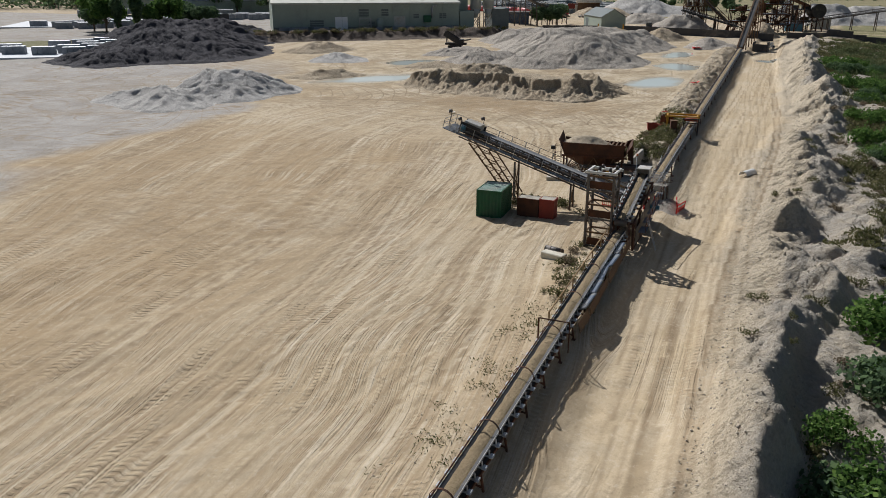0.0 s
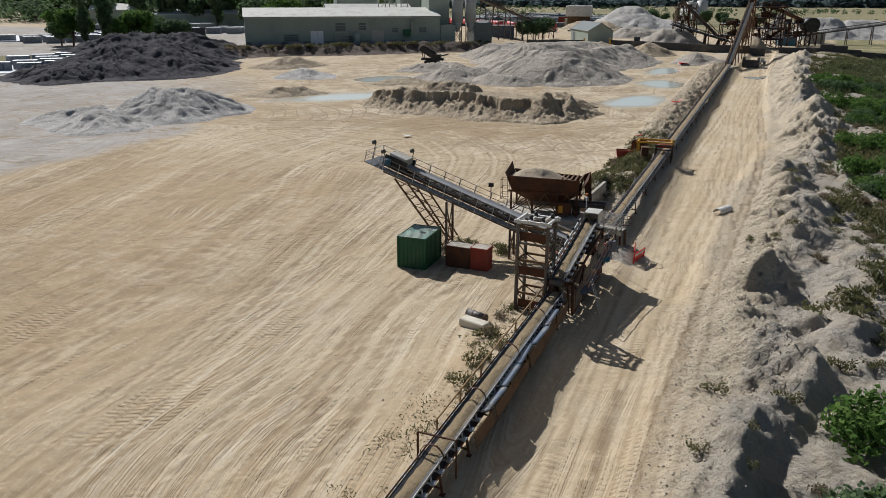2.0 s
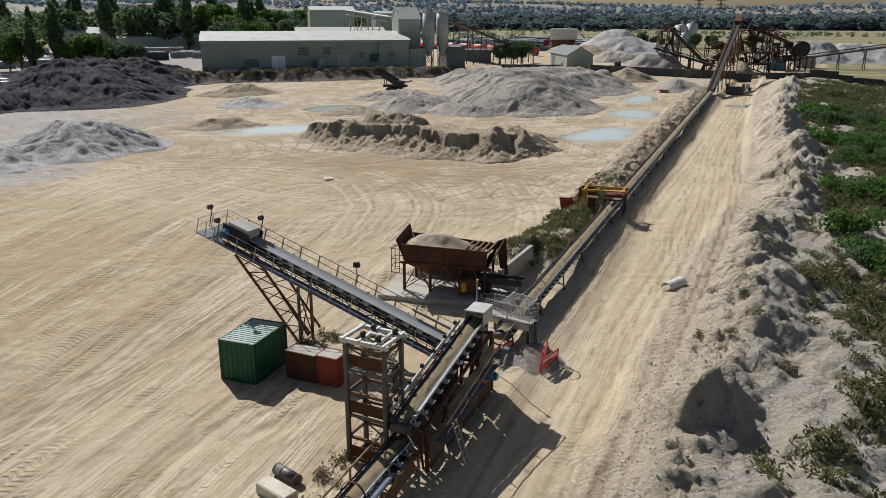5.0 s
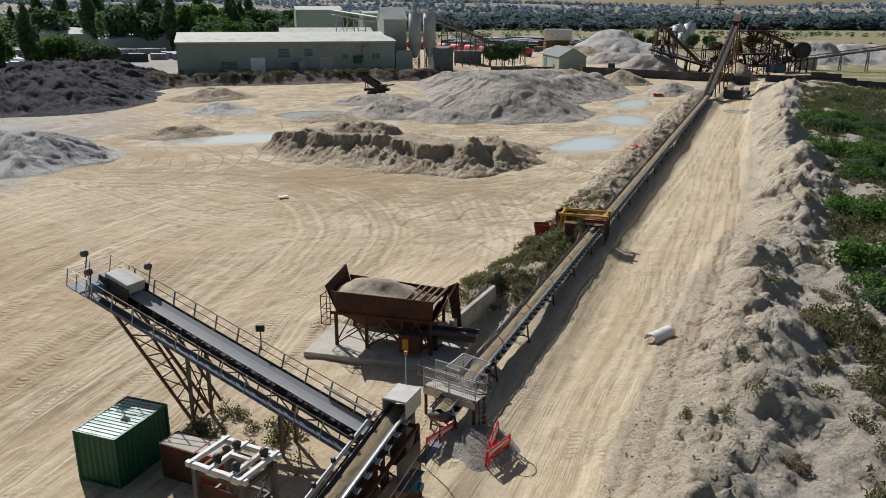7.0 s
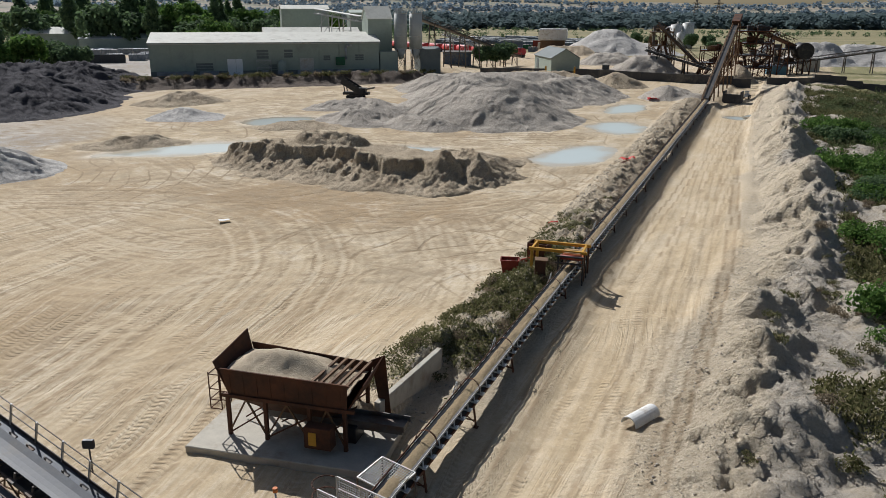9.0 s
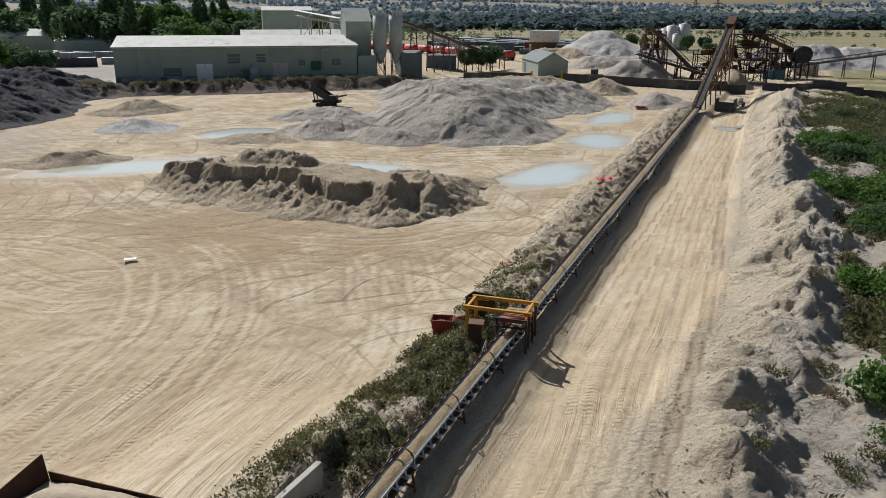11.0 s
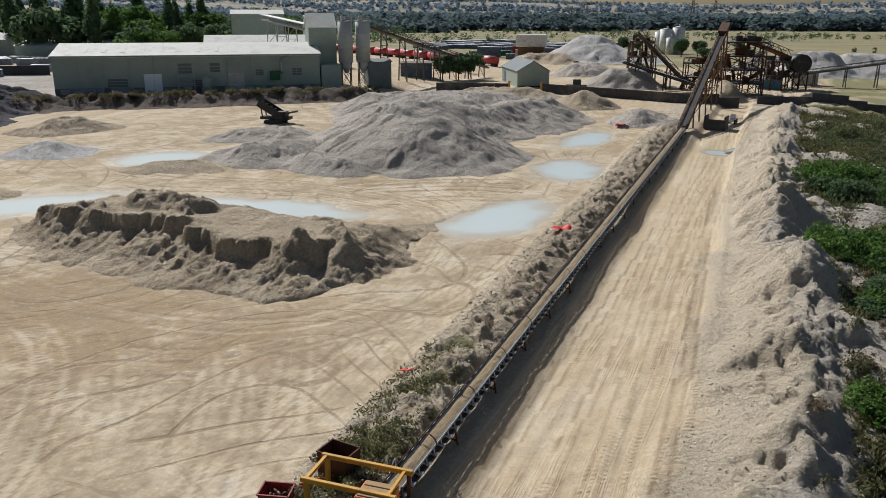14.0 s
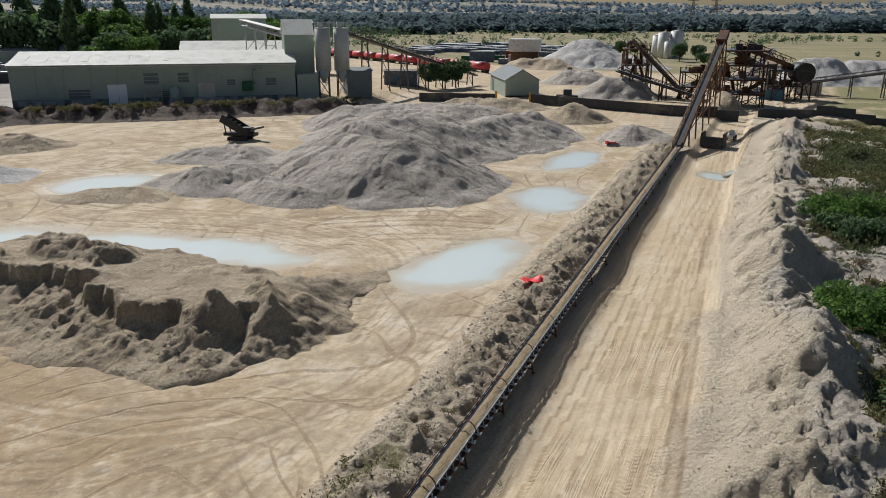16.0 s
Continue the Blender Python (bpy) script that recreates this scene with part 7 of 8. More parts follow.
def plant_frame(label, x, y, rz, w, d, h, levels, seed, mat=M_RUST):
    g = gz(x, y) - 0.1
    root = empty("processing_plant", x, y, g, rz, label, "plant")
    r = random.Random(seed)
    xs, ys = np.linspace(-w / 2, w / 2, 3), np.linspace(-d / 2, d / 2, 3)
    for px in xs:
        for py in ys:
            bm = nb()
            beam(bm, (px, py, 0), (px, py, h * r.uniform(0.75, 1.0)), 0.28)
            part("column", bm, mat, root)
    for k in range(1, levels + 1):
        z = h * k / (levels + 0.3)
        bm = nb()
        box(bm, -w / 2 * r.uniform(0.6, 1.05), -d / 2, z - 0.12, w / 2 * r.uniform(0.6, 1.05), d / 2, z)
        part("floor_deck", bm, M_WALKWAY, root)
        bm = nb()
        for s in (-1, 1):
            beam(bm, (-w / 2, s * d / 2, z - 0.2), (w / 2, s * d / 2, z - 0.2), 0.25, 0.35)
            beam(bm, (-w / 2, s * d / 2, z + 1.05), (w / 2, s * d / 2, z + 1.05), 0.08)
            beam(bm, (s * w / 2, -d / 2, z - 0.2), (s * w / 2, d / 2, z - 0.2), 0.25, 0.35)
            beam(bm, (-w / 2, s * d / 2, z - h / levels + 0.2), (w / 2, s * d / 2, z - 0.3), 0.14)
            beam(bm, (w / 2, s * d / 2, z - h / levels + 0.2), (-w / 2, s * d / 2, z - 0.3), 0.14)
            for i in range(9):
                beam(bm, (-w / 2 + w * i / 8, s * d / 2, z), (-w / 2 + w * i / 8, s * d / 2, z + 1.05), 0.06)
        part("deck_frame", bm, mat, root)
        for i in range(3):
            bm = nb()
            x0, y0 = r.uniform(-w / 2, w / 4), r.uniform(-d / 2, d / 6)
            box(bm, x0, y0, z + 0.02, x0 + r.uniform(1.2, w / 3.6), y0 + r.uniform(1.2, d / 3), z + r.uniform(0.8, 1.8), 0.1)
            part("screen_box", bm, r.choice((M_RUST, M_STEEL, M_BLACK, M_BROWN)), root)
        for i in range(5):
            bm = nb()
            p0 = Vector((r.uniform(-w / 2, w / 2), r.choice((-d / 2, d / 2)), z))
            beam(bm, p0, p0 + Vector((r.uniform(-4, 4), 0, -h / levels)), 0.13)
            part("brace", bm, r.choice((M_BROWN, M_STEEL, M_RUST)), root)
        for i in range(2):
            bm = nb()
            x0 = r.uniform(-w / 2, w / 2)
            beam(bm, (x0, r.uniform(-d / 2, d / 2), z), (x0 + r.uniform(-3, 3), r.uniform(-d / 2, d / 2), z - h / levels), 0.8, 0.6)
            part("chute", bm, r.choice((M_STEEL, M_RUST)), root)
    return root


plant_frame("dense rusty screening plant on steel columns", 5.5, 312, 8, 10, 11, 15.0, 4, 5)
plant_frame("rusty screening tower beneath a conveyor head", -23.5, 331, 12, 7, 8, 14.5, 3, 9, M_BROWN)
plant_frame("low rusty plant frame with chutes", -5, 322, -6, 9, 8, 9.0, 2, 15)
plant_frame("dark crushing plant on the far yard", 15.5, 336, 15, 9, 9, 9.5, 2, 21, M_BLACK)
gallery("rusty conveyor descending from the screening plant", (5, 309, 15.5), (17.5, 333, 10.0), 2.2, 1.8, M_RUST, (0.35, 0.8))
gallery("steep brown conveyor with open belt", (-8.5, 318, 2.8), (-24.5, 329, 16.2), 1.6, 1.0, M_BROWN, (0.35, 0.65))
gallery("low dark conveyor across the plant yard", (-6, 313, 3.0), (-27, 321, 8.2), 1.5, 1.0, M_BLACK, (0.4, 0.8))
gallery("long grey conveyor carried on braced trestles", (9, 343, 2.4), (62, 352, 10.8), 1.8, 1.1, M_STEEL, (0.15, 0.32, 0.48, 0.64, 0.8, 0.95))
gallery("short pale conveyor at the back of the plant", (6, 345, 4.0), (13.5, 362, 13.0), 1.6, 1.0, M_GALV, (0.6,))
block_building("machine_cabin", "pale machine cabin beneath the conveyor", Matrix.Translation((20.5, 349, 0.9)) @ Euler((0, 0, radians(8))).to_matrix().to_4x4(), 7, 4, 4.4, 4.8, M_GREY, M_GREY)
block_building("machine_shed", "blue-grey sheet-roofed machine shed", Matrix.Translation((10.5, 330, 1.0)) @ Euler((0, 0, radians(5))).to_matrix().to_4x4(), 6, 4, 2.6, 3.0, M_BLUE, M_TARP)
r = empty("crusher_drum", 20.5, 334.5, gz(20.5, 334.5), 20, "black rotary drum on a steel stand", "drum")
bm = nb()
tube(bm, (0, -3, 7.4), (0, 3, 7.4), 2.6, 20)
part("drum", bm, M_BLACK, r)
STAND = [(-2, -2.5), (2, -2.5), (2, 2.5), (-2, 2.5)]
for i, (px, py) in enumerate(STAND):
    qx, qy = STAND[(i + 1) % 4]
    part("stand_leg", beam(nb(), (px, py, 0), (px, py, 5.2), 0.3), M_RUST, r)
    part("stand_brace", beam(nb(), (px, py, 0.2), (qx, qy, 5.0), 0.18), M_RUST, r)
    part("stand_ring", beam(nb(), (px, py, 5.1), (qx, qy, 5.1), 0.24), M_RUST, r)
for i, (dx, dy, rr, h) in enumerate(((0, 0, 3.4, 13.5), (6.6, 1, 3.4, 14.5), (3.2, -5.5, 2.4, 9.0), (-4, 7, 3, 12))):
    x, y = -37.5 + dx, 552 + dy
    t = empty("storage_tank", x, y, gz(x, y) - 0.1, 0, "white cylindrical storage tank", "tank", "white storage tanks")
    bm = nb()
    tube(bm, (0, 0, 0), (0, 0, h), rr, 24)
    tube(bm, (0, 0, h), (0, 0, h + 0.7), rr, 24, rr * 0.2)
    part("shell", bm, M_WHITE, t)
    bm = nb()
    tube(bm, (0.5, 0, h + 0.6), (0.5, 0, h + 1.8), 0.5, 10)
    part("vent", bm, M_GREY, t)
    bm = nb()
    for s in (-0.25, 0.25):
        beam(bm, (s, -rr - 0.2, 0), (s, -rr - 0.2, h), 0.1)
    part("ladder", bm, M_GALV, t)
r = empty("screen_house", -88, 448, gz(-88, 448) - 0.1, 10, "plant house wrapped in white sheeting", "building")
bm = nb()
box(bm, -6, -4, 0, 6, 4, 6.5)
part("base_storey", bm, M_BROWN, r)
bm = nb()
box(bm, -7, -5, 6.5, 7, 5, 12.0, 0.4)
part("sheeting", bm, M_WHITE, r, "white plastic sheeting")

heap("aggregate_heap", "big grey cone of stored aggregate", [(-66, 462, 13, 24, 6, 0), (-46, 458, 6, 16, 6, 0)], M_HEAP_PALE, 1.2, 51, 0.5)
heap("soil_heap", "brown soil heap beside the sheeted house", [(-84, 436, 5, 12, 12, 0)], M_HEAP_SAND, 0.9, 53, 0.5)
heap("aggregate_heap", "grey aggregate heap in the plant yard", [(-48, 364, 5, 11, 6, 2)], M_HEAP_GREY, 0.8, 55, 0.5)
heap("aggregate_heap", "tipped grey aggregate heap behind the wall", [(-30, 320, 6.5, 10, 6, 1)], M_HEAP_GREY, 0.7, 57, 0.5)
heap("sand_heap", "pale cone of washed sand under the conveyor", [(27, 398, 9.5, 15, 6, 2)], M_HEAP_PALE, 0.8, 59, 0.3)
heap("sand_heap", "pale cone of washed sand", [(40, 404, 8.5, 14, 12, 2)], M_HEAP_PALE, 0.8, 61, 0.3)
heap("sand_heap", "brown tipped sand heap behind the plant", [(18, 415, 7.0, 13, -8, 2)], M_HEAP_SAND, 0.8, 63, 0.4)
heap("sand_heap", "small sand cone under the screening plant", [(1.5, 300, 5.0, 6.5, 1, 0)], M_HEAP_SAND, 0.5, 65, 0.3)


a, b = SM @ Vector((-48, -11, 0)), SM @ Vector((78, -11, 0))
heap("earth_bank", "overgrown bank of dark soil below the shed", [(a.x, a.y, 3.0, 7.5, b.x - a.x, b.y - a.y)], M_HEAP_SOIL, 0.7, 71, 0.9, "bank")


# ================= machines =================
def screening_machine():
    x, y = -83.5, 224.0
    root = empty("screening_machine", x, y, gz(x, y) - 0.05, 10, "black tracked screening machine with its screen box raised", "machine")
    for s in (-1.1, 1.1):
        bm = nb()
        pr = [(-2.2, 0.35), (-1.8, 0), (1.8, 0), (2.2, 0.35), (1.8, 0.8), (-1.8, 0.8)]
        a = [bm.verts.new((px, s - 0.25, pz)) for px, pz in pr]
        b = [bm.verts.new((px, s + 0.25, pz)) for px, pz in pr]
        bm.faces.new(a)
        bm.faces.new(b[::-1])
        for i in range(6):
            bm.faces.new((a[i], b[i], b[(i + 1) % 6], a[(i + 1) % 6]))
        part("track", bm, M_BLACK, root)
    bm = nb()
    box(bm, -3, -1.0, 0.85, 3.4, 1.0, 1.5, 0.08)
    part("chassis", bm, M_BLACK, root)
    T = Matrix.Translation((-0.6, 0, 2.75)) @ Euler((0, radians(30), 0)).to_matrix().to_4x4()
    bm = nb()
    box(bm, -3.0, -1.3, -0.7, 3.2, -1.2, 0.8, 0.02, T)
    box(bm, -3.0, 1.2, -0.7, 3.2, 1.3, 0.8, 0.02, T)
    box(bm, -3.0, -1.2, -0.7, 3.2, 1.2, -0.6, 0.02, T)
    part("screen_box", bm, M_BLACK, root)
    for i in range(6):
        bm = nb()
        box(bm, -2.7 + i, -1.19, 0.3, -2.55 + i, 1.19, 0.45, 0.0, T)
        part("screen_bar", bm, M_STEEL, root)
    bm = nb()
    beam(bm, (0, 0, 1.6), (4.8, 0, 2.6), 0.9, 0.35)
    part("side_conveyor", bm, M_STEEL, root)
    bm = nb()
    box(bm, 0.6, -0.95, 1.5, 2.6, 0.95, 2.5, 0.08)
    part("engine_cover", bm, M_BLACK, root)
    for s in (-1.0, 1.0):
        bm = nb()
        beam(bm, (-2.4, s, 1.4), (-2.7, s, 3.6), 0.2)
        beam(bm, (0.3, s, 1.4), (-0.6, s, 2.6), 0.2)
        part("prop", bm, M_BLACK, root)


screening_machine()


def wheeled(name, label, x, y, rz, mat, big=True):
    root = empty(name, x, y, gz(x, y), rz, label, "vehicle")
    k = 1.0 if big else 0.55
    for sx in (-1.5 * k, 1.5 * k):
        for sy in (-1, 1):
            bm = nb()
            tube(bm, (sx, sy * 1.15 * k - 0.3 * k, 0.75 * k), (sx, sy * 1.15 * k + 0.3 * k, 0.75 * k), 0.75 * k, 14)
            w = part("wheel", bm, M_BLACK, root)
            bm = nb()
            tube(bm, (sx, sy * 1.15 * k - 0.32 * k, 0.75 * k), (sx, sy * 1.15 * k + 0.32 * k, 0.75 * k), 0.35 * k, 10)
            part("rim", bm, M_GREY, w)
    bm = nb()
    box(bm, -3.0 * k, -0.95 * k, 0.7 * k, 2.6 * k, 0.95 * k, (1.9 if big else 1.7) * k, 0.12 * k)
    part("body", bm, mat, root)
    bm = nb()
    box(bm, -0.9 * k, -0.85 * k, 1.8 * k, 0.8 * k, 0.85 * k, 3.3 * k, 0.12 * k)
    part("cab", bm, M_GLASS if big else mat, root)
    if big:
        bm = nb()
        box(bm, 3.2, -1.5, 0.1, 4.3, 1.5, 1.3, 0.15)
        part("bucket", bm, M_STEEL, root)
        bm = nb()
        for s in (-0.6, 0.6):
            beam(bm, (1.6, s, 1.7), (3.4, s, 0.8), 0.25)
        part("lift_arm", bm, M_STEEL, root)


wheeled("wheel_loader", "dark wheel loader parked by the boundary wall", -36.5, 302, -20, M_STEEL)
wheeled("wheel_loader", "dusty wheel loader by the aggregate heaps", -56, 395, 30, M_BROWN)
wheeled("pickup_truck", "small white pickup truck on the haul road", 5.2, 262, 80, M_WHITE, False)
wheeled("pickup_truck", "small white pickup truck in the rail yard", -84, 410, 10, M_WHITE, False)
bk = empty("concrete_bay", 2.0, 252, gz(2, 252) - 0.1, -8, "dark concrete bay under the conveyor", "bay")
for b in ((-2.0, -1.5, 0, 2.2, -1.2, 2.2), (-2.0, -1.2, 0, -1.7, 2.2, 2.8), (1.9, -1.2, 0, 2.2, 2.2, 2.8)):
    bm = nb()
    box(bm, *b, 0.03)
    part("bay_wall", bm, M_DARKWALL, bk)


# block yard: stacks of wrapped blocks
def block_stack(m):
    root = new("block_stack")
    root.matrix_world = m
    tagged(root, "stack of wrapped pale grey building blocks on pallets", "block stack", "block stacks in the yard")
    for i in range(4):
        bm = nb()
        box(bm, i * 1.5, 0, 0.0, i * 1.5 + 1.42, 2.6, 2.3, 0.04)
        pk = part("block_pack", bm, M_BLOCKDK, root)
        bm = nb()
        box(bm, i * 1.5 + 0.02, 0.02, 2.3, i * 1.5 + 1.40, 2.58, 2.36, 0.02)
        part("cover", bm, M_DOOR, pk, "white plastic cover")
    return root


rnd = random.Random(4)
first = None
for i0, (x0, y0, nx, ny) in enumerate(((-203, 158, 4, 6), (-262, 222, 4, 7), (-300, 292, 6, 5), (-222, 288, 5, 3))):
    for i in range(nx):
        for j in range(ny):
            if rnd.random() < 0.22:
                continue
            x, y = x0 + i * 9.0 + j * 2.5, y0 + j * 6.5 + i * 2.0
            m = pose(x, y, gz(x, y) + 0.0, 0, 0, SHED_RZ + rnd.uniform(-3, 3))
            if first is None:
                first = block_stack(m)
            else:
                copy_thing(first, m)
for i in range(2):
    slab("yard_slab", "pale concrete apron of the block yard", -190 - 70 * i, 176 + 75 * i, SHED_RZ, 46, 44, gz(-190 - 70 * i, 176 + 75 * i) - 0.4, gz(-190 - 70 * i, 176 + 75 * i) + 0.06, M_PALLET)
boundary_wall([(-250, 262), (-206, 281)], 3.0, "long pale concrete yard wall")
rail = None
rnd = random.Random(14)
for i in range(60):
    x, y = rnd.uniform(-210, -85), rnd.uniform(520, 690)
    m = pose(x, y, gz(x, y), 0, 0, -12 + rnd.uniform(-4, 4))
    if rail is None:
        rail = new("steel_stock")
        rail.matrix_world = m
        tagged(rail, "long stack of pale blue-grey stored sections", "stock", "stock in the storage yard")
        bm = nb()
        box(bm, 0, 0, 0, 16, 3, 2.4, 0.05)
        part("stack", bm, M_TARP, rail)
        bm = nb()
        box(bm, 0.1, 0.1, 2.4, 15.9, 2.9, 2.6)
        part("cover", bm, M_PALLET, rail)
    else:
        copy_thing(rail, m)


# ================= plants =================
def leaf_mat(name, c1, c2, c3):
    k = Mat(name, 0.85, 0, 0.08)
    g = k.t.nodes.new("ShaderNodeNewGeometry")
    a = k.ramp(g.outputs["Random Per Island"], [(0.0, c1), (0.55, c2), (1.0, c3)])
    b = k.noise(k.world_co(), 0.25, 3)
    col = k.mix(k.fac(b, 0.35, 0.65, 0.0, 0.5), a, c1)
    tr = k.t.nodes.new("ShaderNodeBsdfTranslucent")
    k.ln(col, tr.inputs["Color"])
    mx = k.t.nodes.new("ShaderNodeMixShader")
    mx.inputs[0].default_value = 0.42
    k.ln(k.b.outputs[0], mx.inputs[1])
    k.ln(tr.outputs[0], mx.inputs[2])
    k.ln(mx.outputs[0], k.t.nodes["Material Output"].inputs[0])
    return k.done(col)


M_LEAF = leaf_mat("bush_leaves", (0.05, 0.10, 0.025), (0.10, 0.19, 0.045), (0.18, 0.27, 0.07))
M_LEAFDK = leaf_mat("dark_leaves", (0.07, 0.11, 0.06), (0.11, 0.17, 0.08), (0.16, 0.23, 0.10))
M_SCRUB = leaf_mat("dry_scrub", (0.075, 0.082, 0.035), (0.145, 0.14, 0.062), (0.27, 0.235, 0.13))
M_REED = leaf_mat("reed_bed", (0.075, 0.10, 0.045), (0.125, 0.15, 0.07), (0.20, 0.20, 0.105))
M_DRY = leaf_mat("dead_stems", (0.16, 0.125, 0.085), (0.24, 0.195, 0.135), (0.34, 0.28, 0.19))
# far foliage: distance haze is put into the paler, bluer leaf colours
M_WOODS_HAZE = leaf_mat("haze_tinted_woods", (0.105, 0.145, 0.15), (0.115, 0.155, 0.16), (0.125, 0.165, 0.165))
M_HILLWOODS_HAZE = leaf_mat("haze_tinted_hill_woods", (0.17, 0.23, 0.28), (0.18, 0.24, 0.29), (0.19, 0.25, 0.295))
M_BARK = plain("bark", (0.09, 0.065, 0.045), (0.14, 0.105, 0.075), 4.0, 0.9)


def quads(name, centres, normals, size, mat, rng, long=1.0):
    """Many little leaves: one quad each."""
    n = len(centres)
    t = rng.normal(size=(n, 3))
    t -= (t * normals).sum(1)[:, None] * normals
    t /= np.linalg.norm(t, axis=1)[:, None] + 1e-9
    b = np.cross(normals, t)
    s = (size * rng.uniform(0.6, 1.4, n))[:, None]
    co = np.stack([centres - t * s * long, centres - b * s * 0.6, centres + t * s * long, centres + b * s * 0.6], 1).reshape(-1, 3)
    me = bpy.data.meshes.new(name)
    me.vertices.add(4 * n)
    me.vertices.foreach_set("co", co.astype(np.float32).ravel())
    me.loops.add(4 * n)
    me.loops.foreach_set("vertex_index", np.arange(4 * n, dtype=np.int32))
    me.polygons.add(n)
    me.polygons.foreach_set("loop_start", np.arange(0, 4 * n, 4, dtype=np.int32))
    me.update()
    me.materials.append(mat)
    return me


def crown_points(rng, blobs, per):
    cs, ns = [], []
    for cx, cy, cz, r, h in blobs:
        n = int(per * r * r)
        d = rng.normal(size=(n, 3))
        d /= np.linalg.norm(d, axis=1)[:, None]
        rad = rng.uniform(0.55, 1.08, n)[:, None]
        p = d * rad * np.array([r, r, h])
        keep = (p[:, 2] > -0.75 * h)
        cs.append(p[keep] + np.array([cx, cy, cz]))
        q = d[keep] + rng.normal(0, 0.55, (keep.sum(), 3))
        ns.append(q / np.linalg.norm(q, axis=1)[:, None])
    return np.vstack(cs), np.vstack(ns)


def plant(name, label, cat, group, x, y, rz, blobs, per, size, mat, seed, trunk=0.0, limbs=6):
    rng = np.random.default_rng(seed)
    root = empty(name, x, y, gz(x, y) - 0.05, rz, label, cat, group)
    c, n = crown_points(rng, blobs, per)
    o = new("crown", quads("crown", c, n, size, mat, rng))
    o.parent = root
    bm = nb()
    tall = max(b[2] for b in blobs)
    r0 = max(trunk, 0.05)
    tube(bm, (0, 0, -0.1), (0.05 * tall, 0, tall * 0.75), r0, 8, r0 * 0.4)
    for i in range(min(limbs, len(blobs))):
        bx = blobs[i]
        tube(bm, (0.02 * tall, 0, tall * rng.uniform(0.15, 0.4)), (bx[0], bx[1], bx[2]), r0 * 0.5, 6, r0 * 0.15)
    part("trunk" if trunk else "stem", bm, M_BARK, root)
    return root


def blobs_for(rng, n, spread, r, z, h):
    return [(rng.uniform(-spread, spread), rng.uniform(-spread, spread), z * rng.uniform(0.7, 1.15), r * rng.uniform(0.6, 1.1), h * rng.uniform(0.6, 1.1)) for _ in range(n)]


rg = np.random.default_rng(21)
BUSH = [plant("bush", "dense leafy green bush beyond the spoil bank", "bush", "bushes along the bank", -400, -380 - 10 * i, 0, blobs_for(rg, 9, 1.5, 0.95, 1.1, 0.8), 260, 0.13, (M_LEAF, M_LEAFDK, M_LEAF)[i], 30 + i) for i in range(3)]
SHRUB = [plant("shrub", "dry olive scrub growing on loose spoil", "shrub", "scrub on the banks", -400, -420 - 10 * i, 0, blobs_for(rg, 6, 0.6, 0.42, 0.38, 0.34), 420, 0.068, (M_SCRUB, M_SCRUB, M_DRY)[i], 40 + i) for i in range(3)]
TREE = [plant("tree", ("broad leafy green tree behind the yard", "tall slender dark green poplar tree", "rounded dark green tree behind the yard")[i], "tree", "trees behind the yards", -400, -460 - 10 * i, 0,
              (blobs_for(rg, 14, 3.2, 2.2, 7.0, 2.0), [(rg.uniform(-0.5, 0.5), rg.uniform(-0.5, 0.5), 2.5 + 1.15 * k, 2.2 * (1 - abs(k - 5) / 9), 1.6) for k in range(12)], blobs_for(rg, 12, 2.6, 2.4, 5.5, 2.4))[i],
              66, 0.46, (M_LEAF, M_LEAFDK, M_LEAFDK)[i], 50 + i, 0.28) for i in range(3)]


def scatter(src, spots, lo, hi, seed, up=0.0):
    r = random.Random(seed)
    for x, y in spots:
        k = r.randrange(len(src))
        o = copy_thing(src[k], pose(x, y, gz(x, y) - 0.06 + up, 0, 0, r.uniform(0, 360)))
        s = r.uniform(lo, hi)
        o.scale = (s, s, s * r.uniform(0.85, 1.15))


r = random.Random(77)
spots = []
while len(spots) < 120:
    y = r.uniform(28, 205)
    x = float(line(CREST, y)) + r.uniform(3.5, 22)
    if 47 < y < 86 and x < float(line(CREST, y)) + 11:
        continue
    if fbm(np.array([x * 0.07]), np.array([y * 0.05]), 131, 3)[0] > -0.25:
        spots.append((x, y))
scatter(BUSH, spots, 0.7, 1.5, 5)
# the clumps that stand close to the bank
scatter(BUSH, [(11.2, 45), (12.6, 48), (10.6, 50.5), (13.8, 44), (15.5, 50), (12.0, 41), (16.2, 101), (17.5, 104), (15.8, 108), (18.5, 99), (16.0, 112), (19.5, 108), (16.8, 133), (18.6, 131), (19.5, 128), (22, 133), (20.0, 164), (21.5, 162), (23, 165), (13.4, 38), (15.0, 36)], 0.9, 1.6, 6)
spots = []
while len(spots) < 210:
    y = r.uniform(26, 230)
    x = float(line(CREST, y)) + r.gauss(5.5, 3.2)
    if 47 < y < 84 and r.random() < 0.8:
        continue
    if x > float(line(CREST, y)) - 1.0:
        spots.append((x, y))
while len(spots) < 258:
    y = r.triangular(86, 140, 100)
    x = float(conv_x(y)) + r.uniform(-6.2, -1.3)
    spots.append((x, y))
for i in range(12):
    spots.append((r.uniform(-11.8, -9.9), r.uniform(48, 61)))
for i in range(14):
    spots.append((r.uniform(-20.5, -14.5), r.uniform(70.5, 74.0)))
for i in range(4):
    y = r.uniform(42, 85)
    spots.append((float(line(ROAD_R, y)) + r.uniform(2.0, 5.0), y))
scatter(SHRUB, spots, 0.45, 1.15, 8)
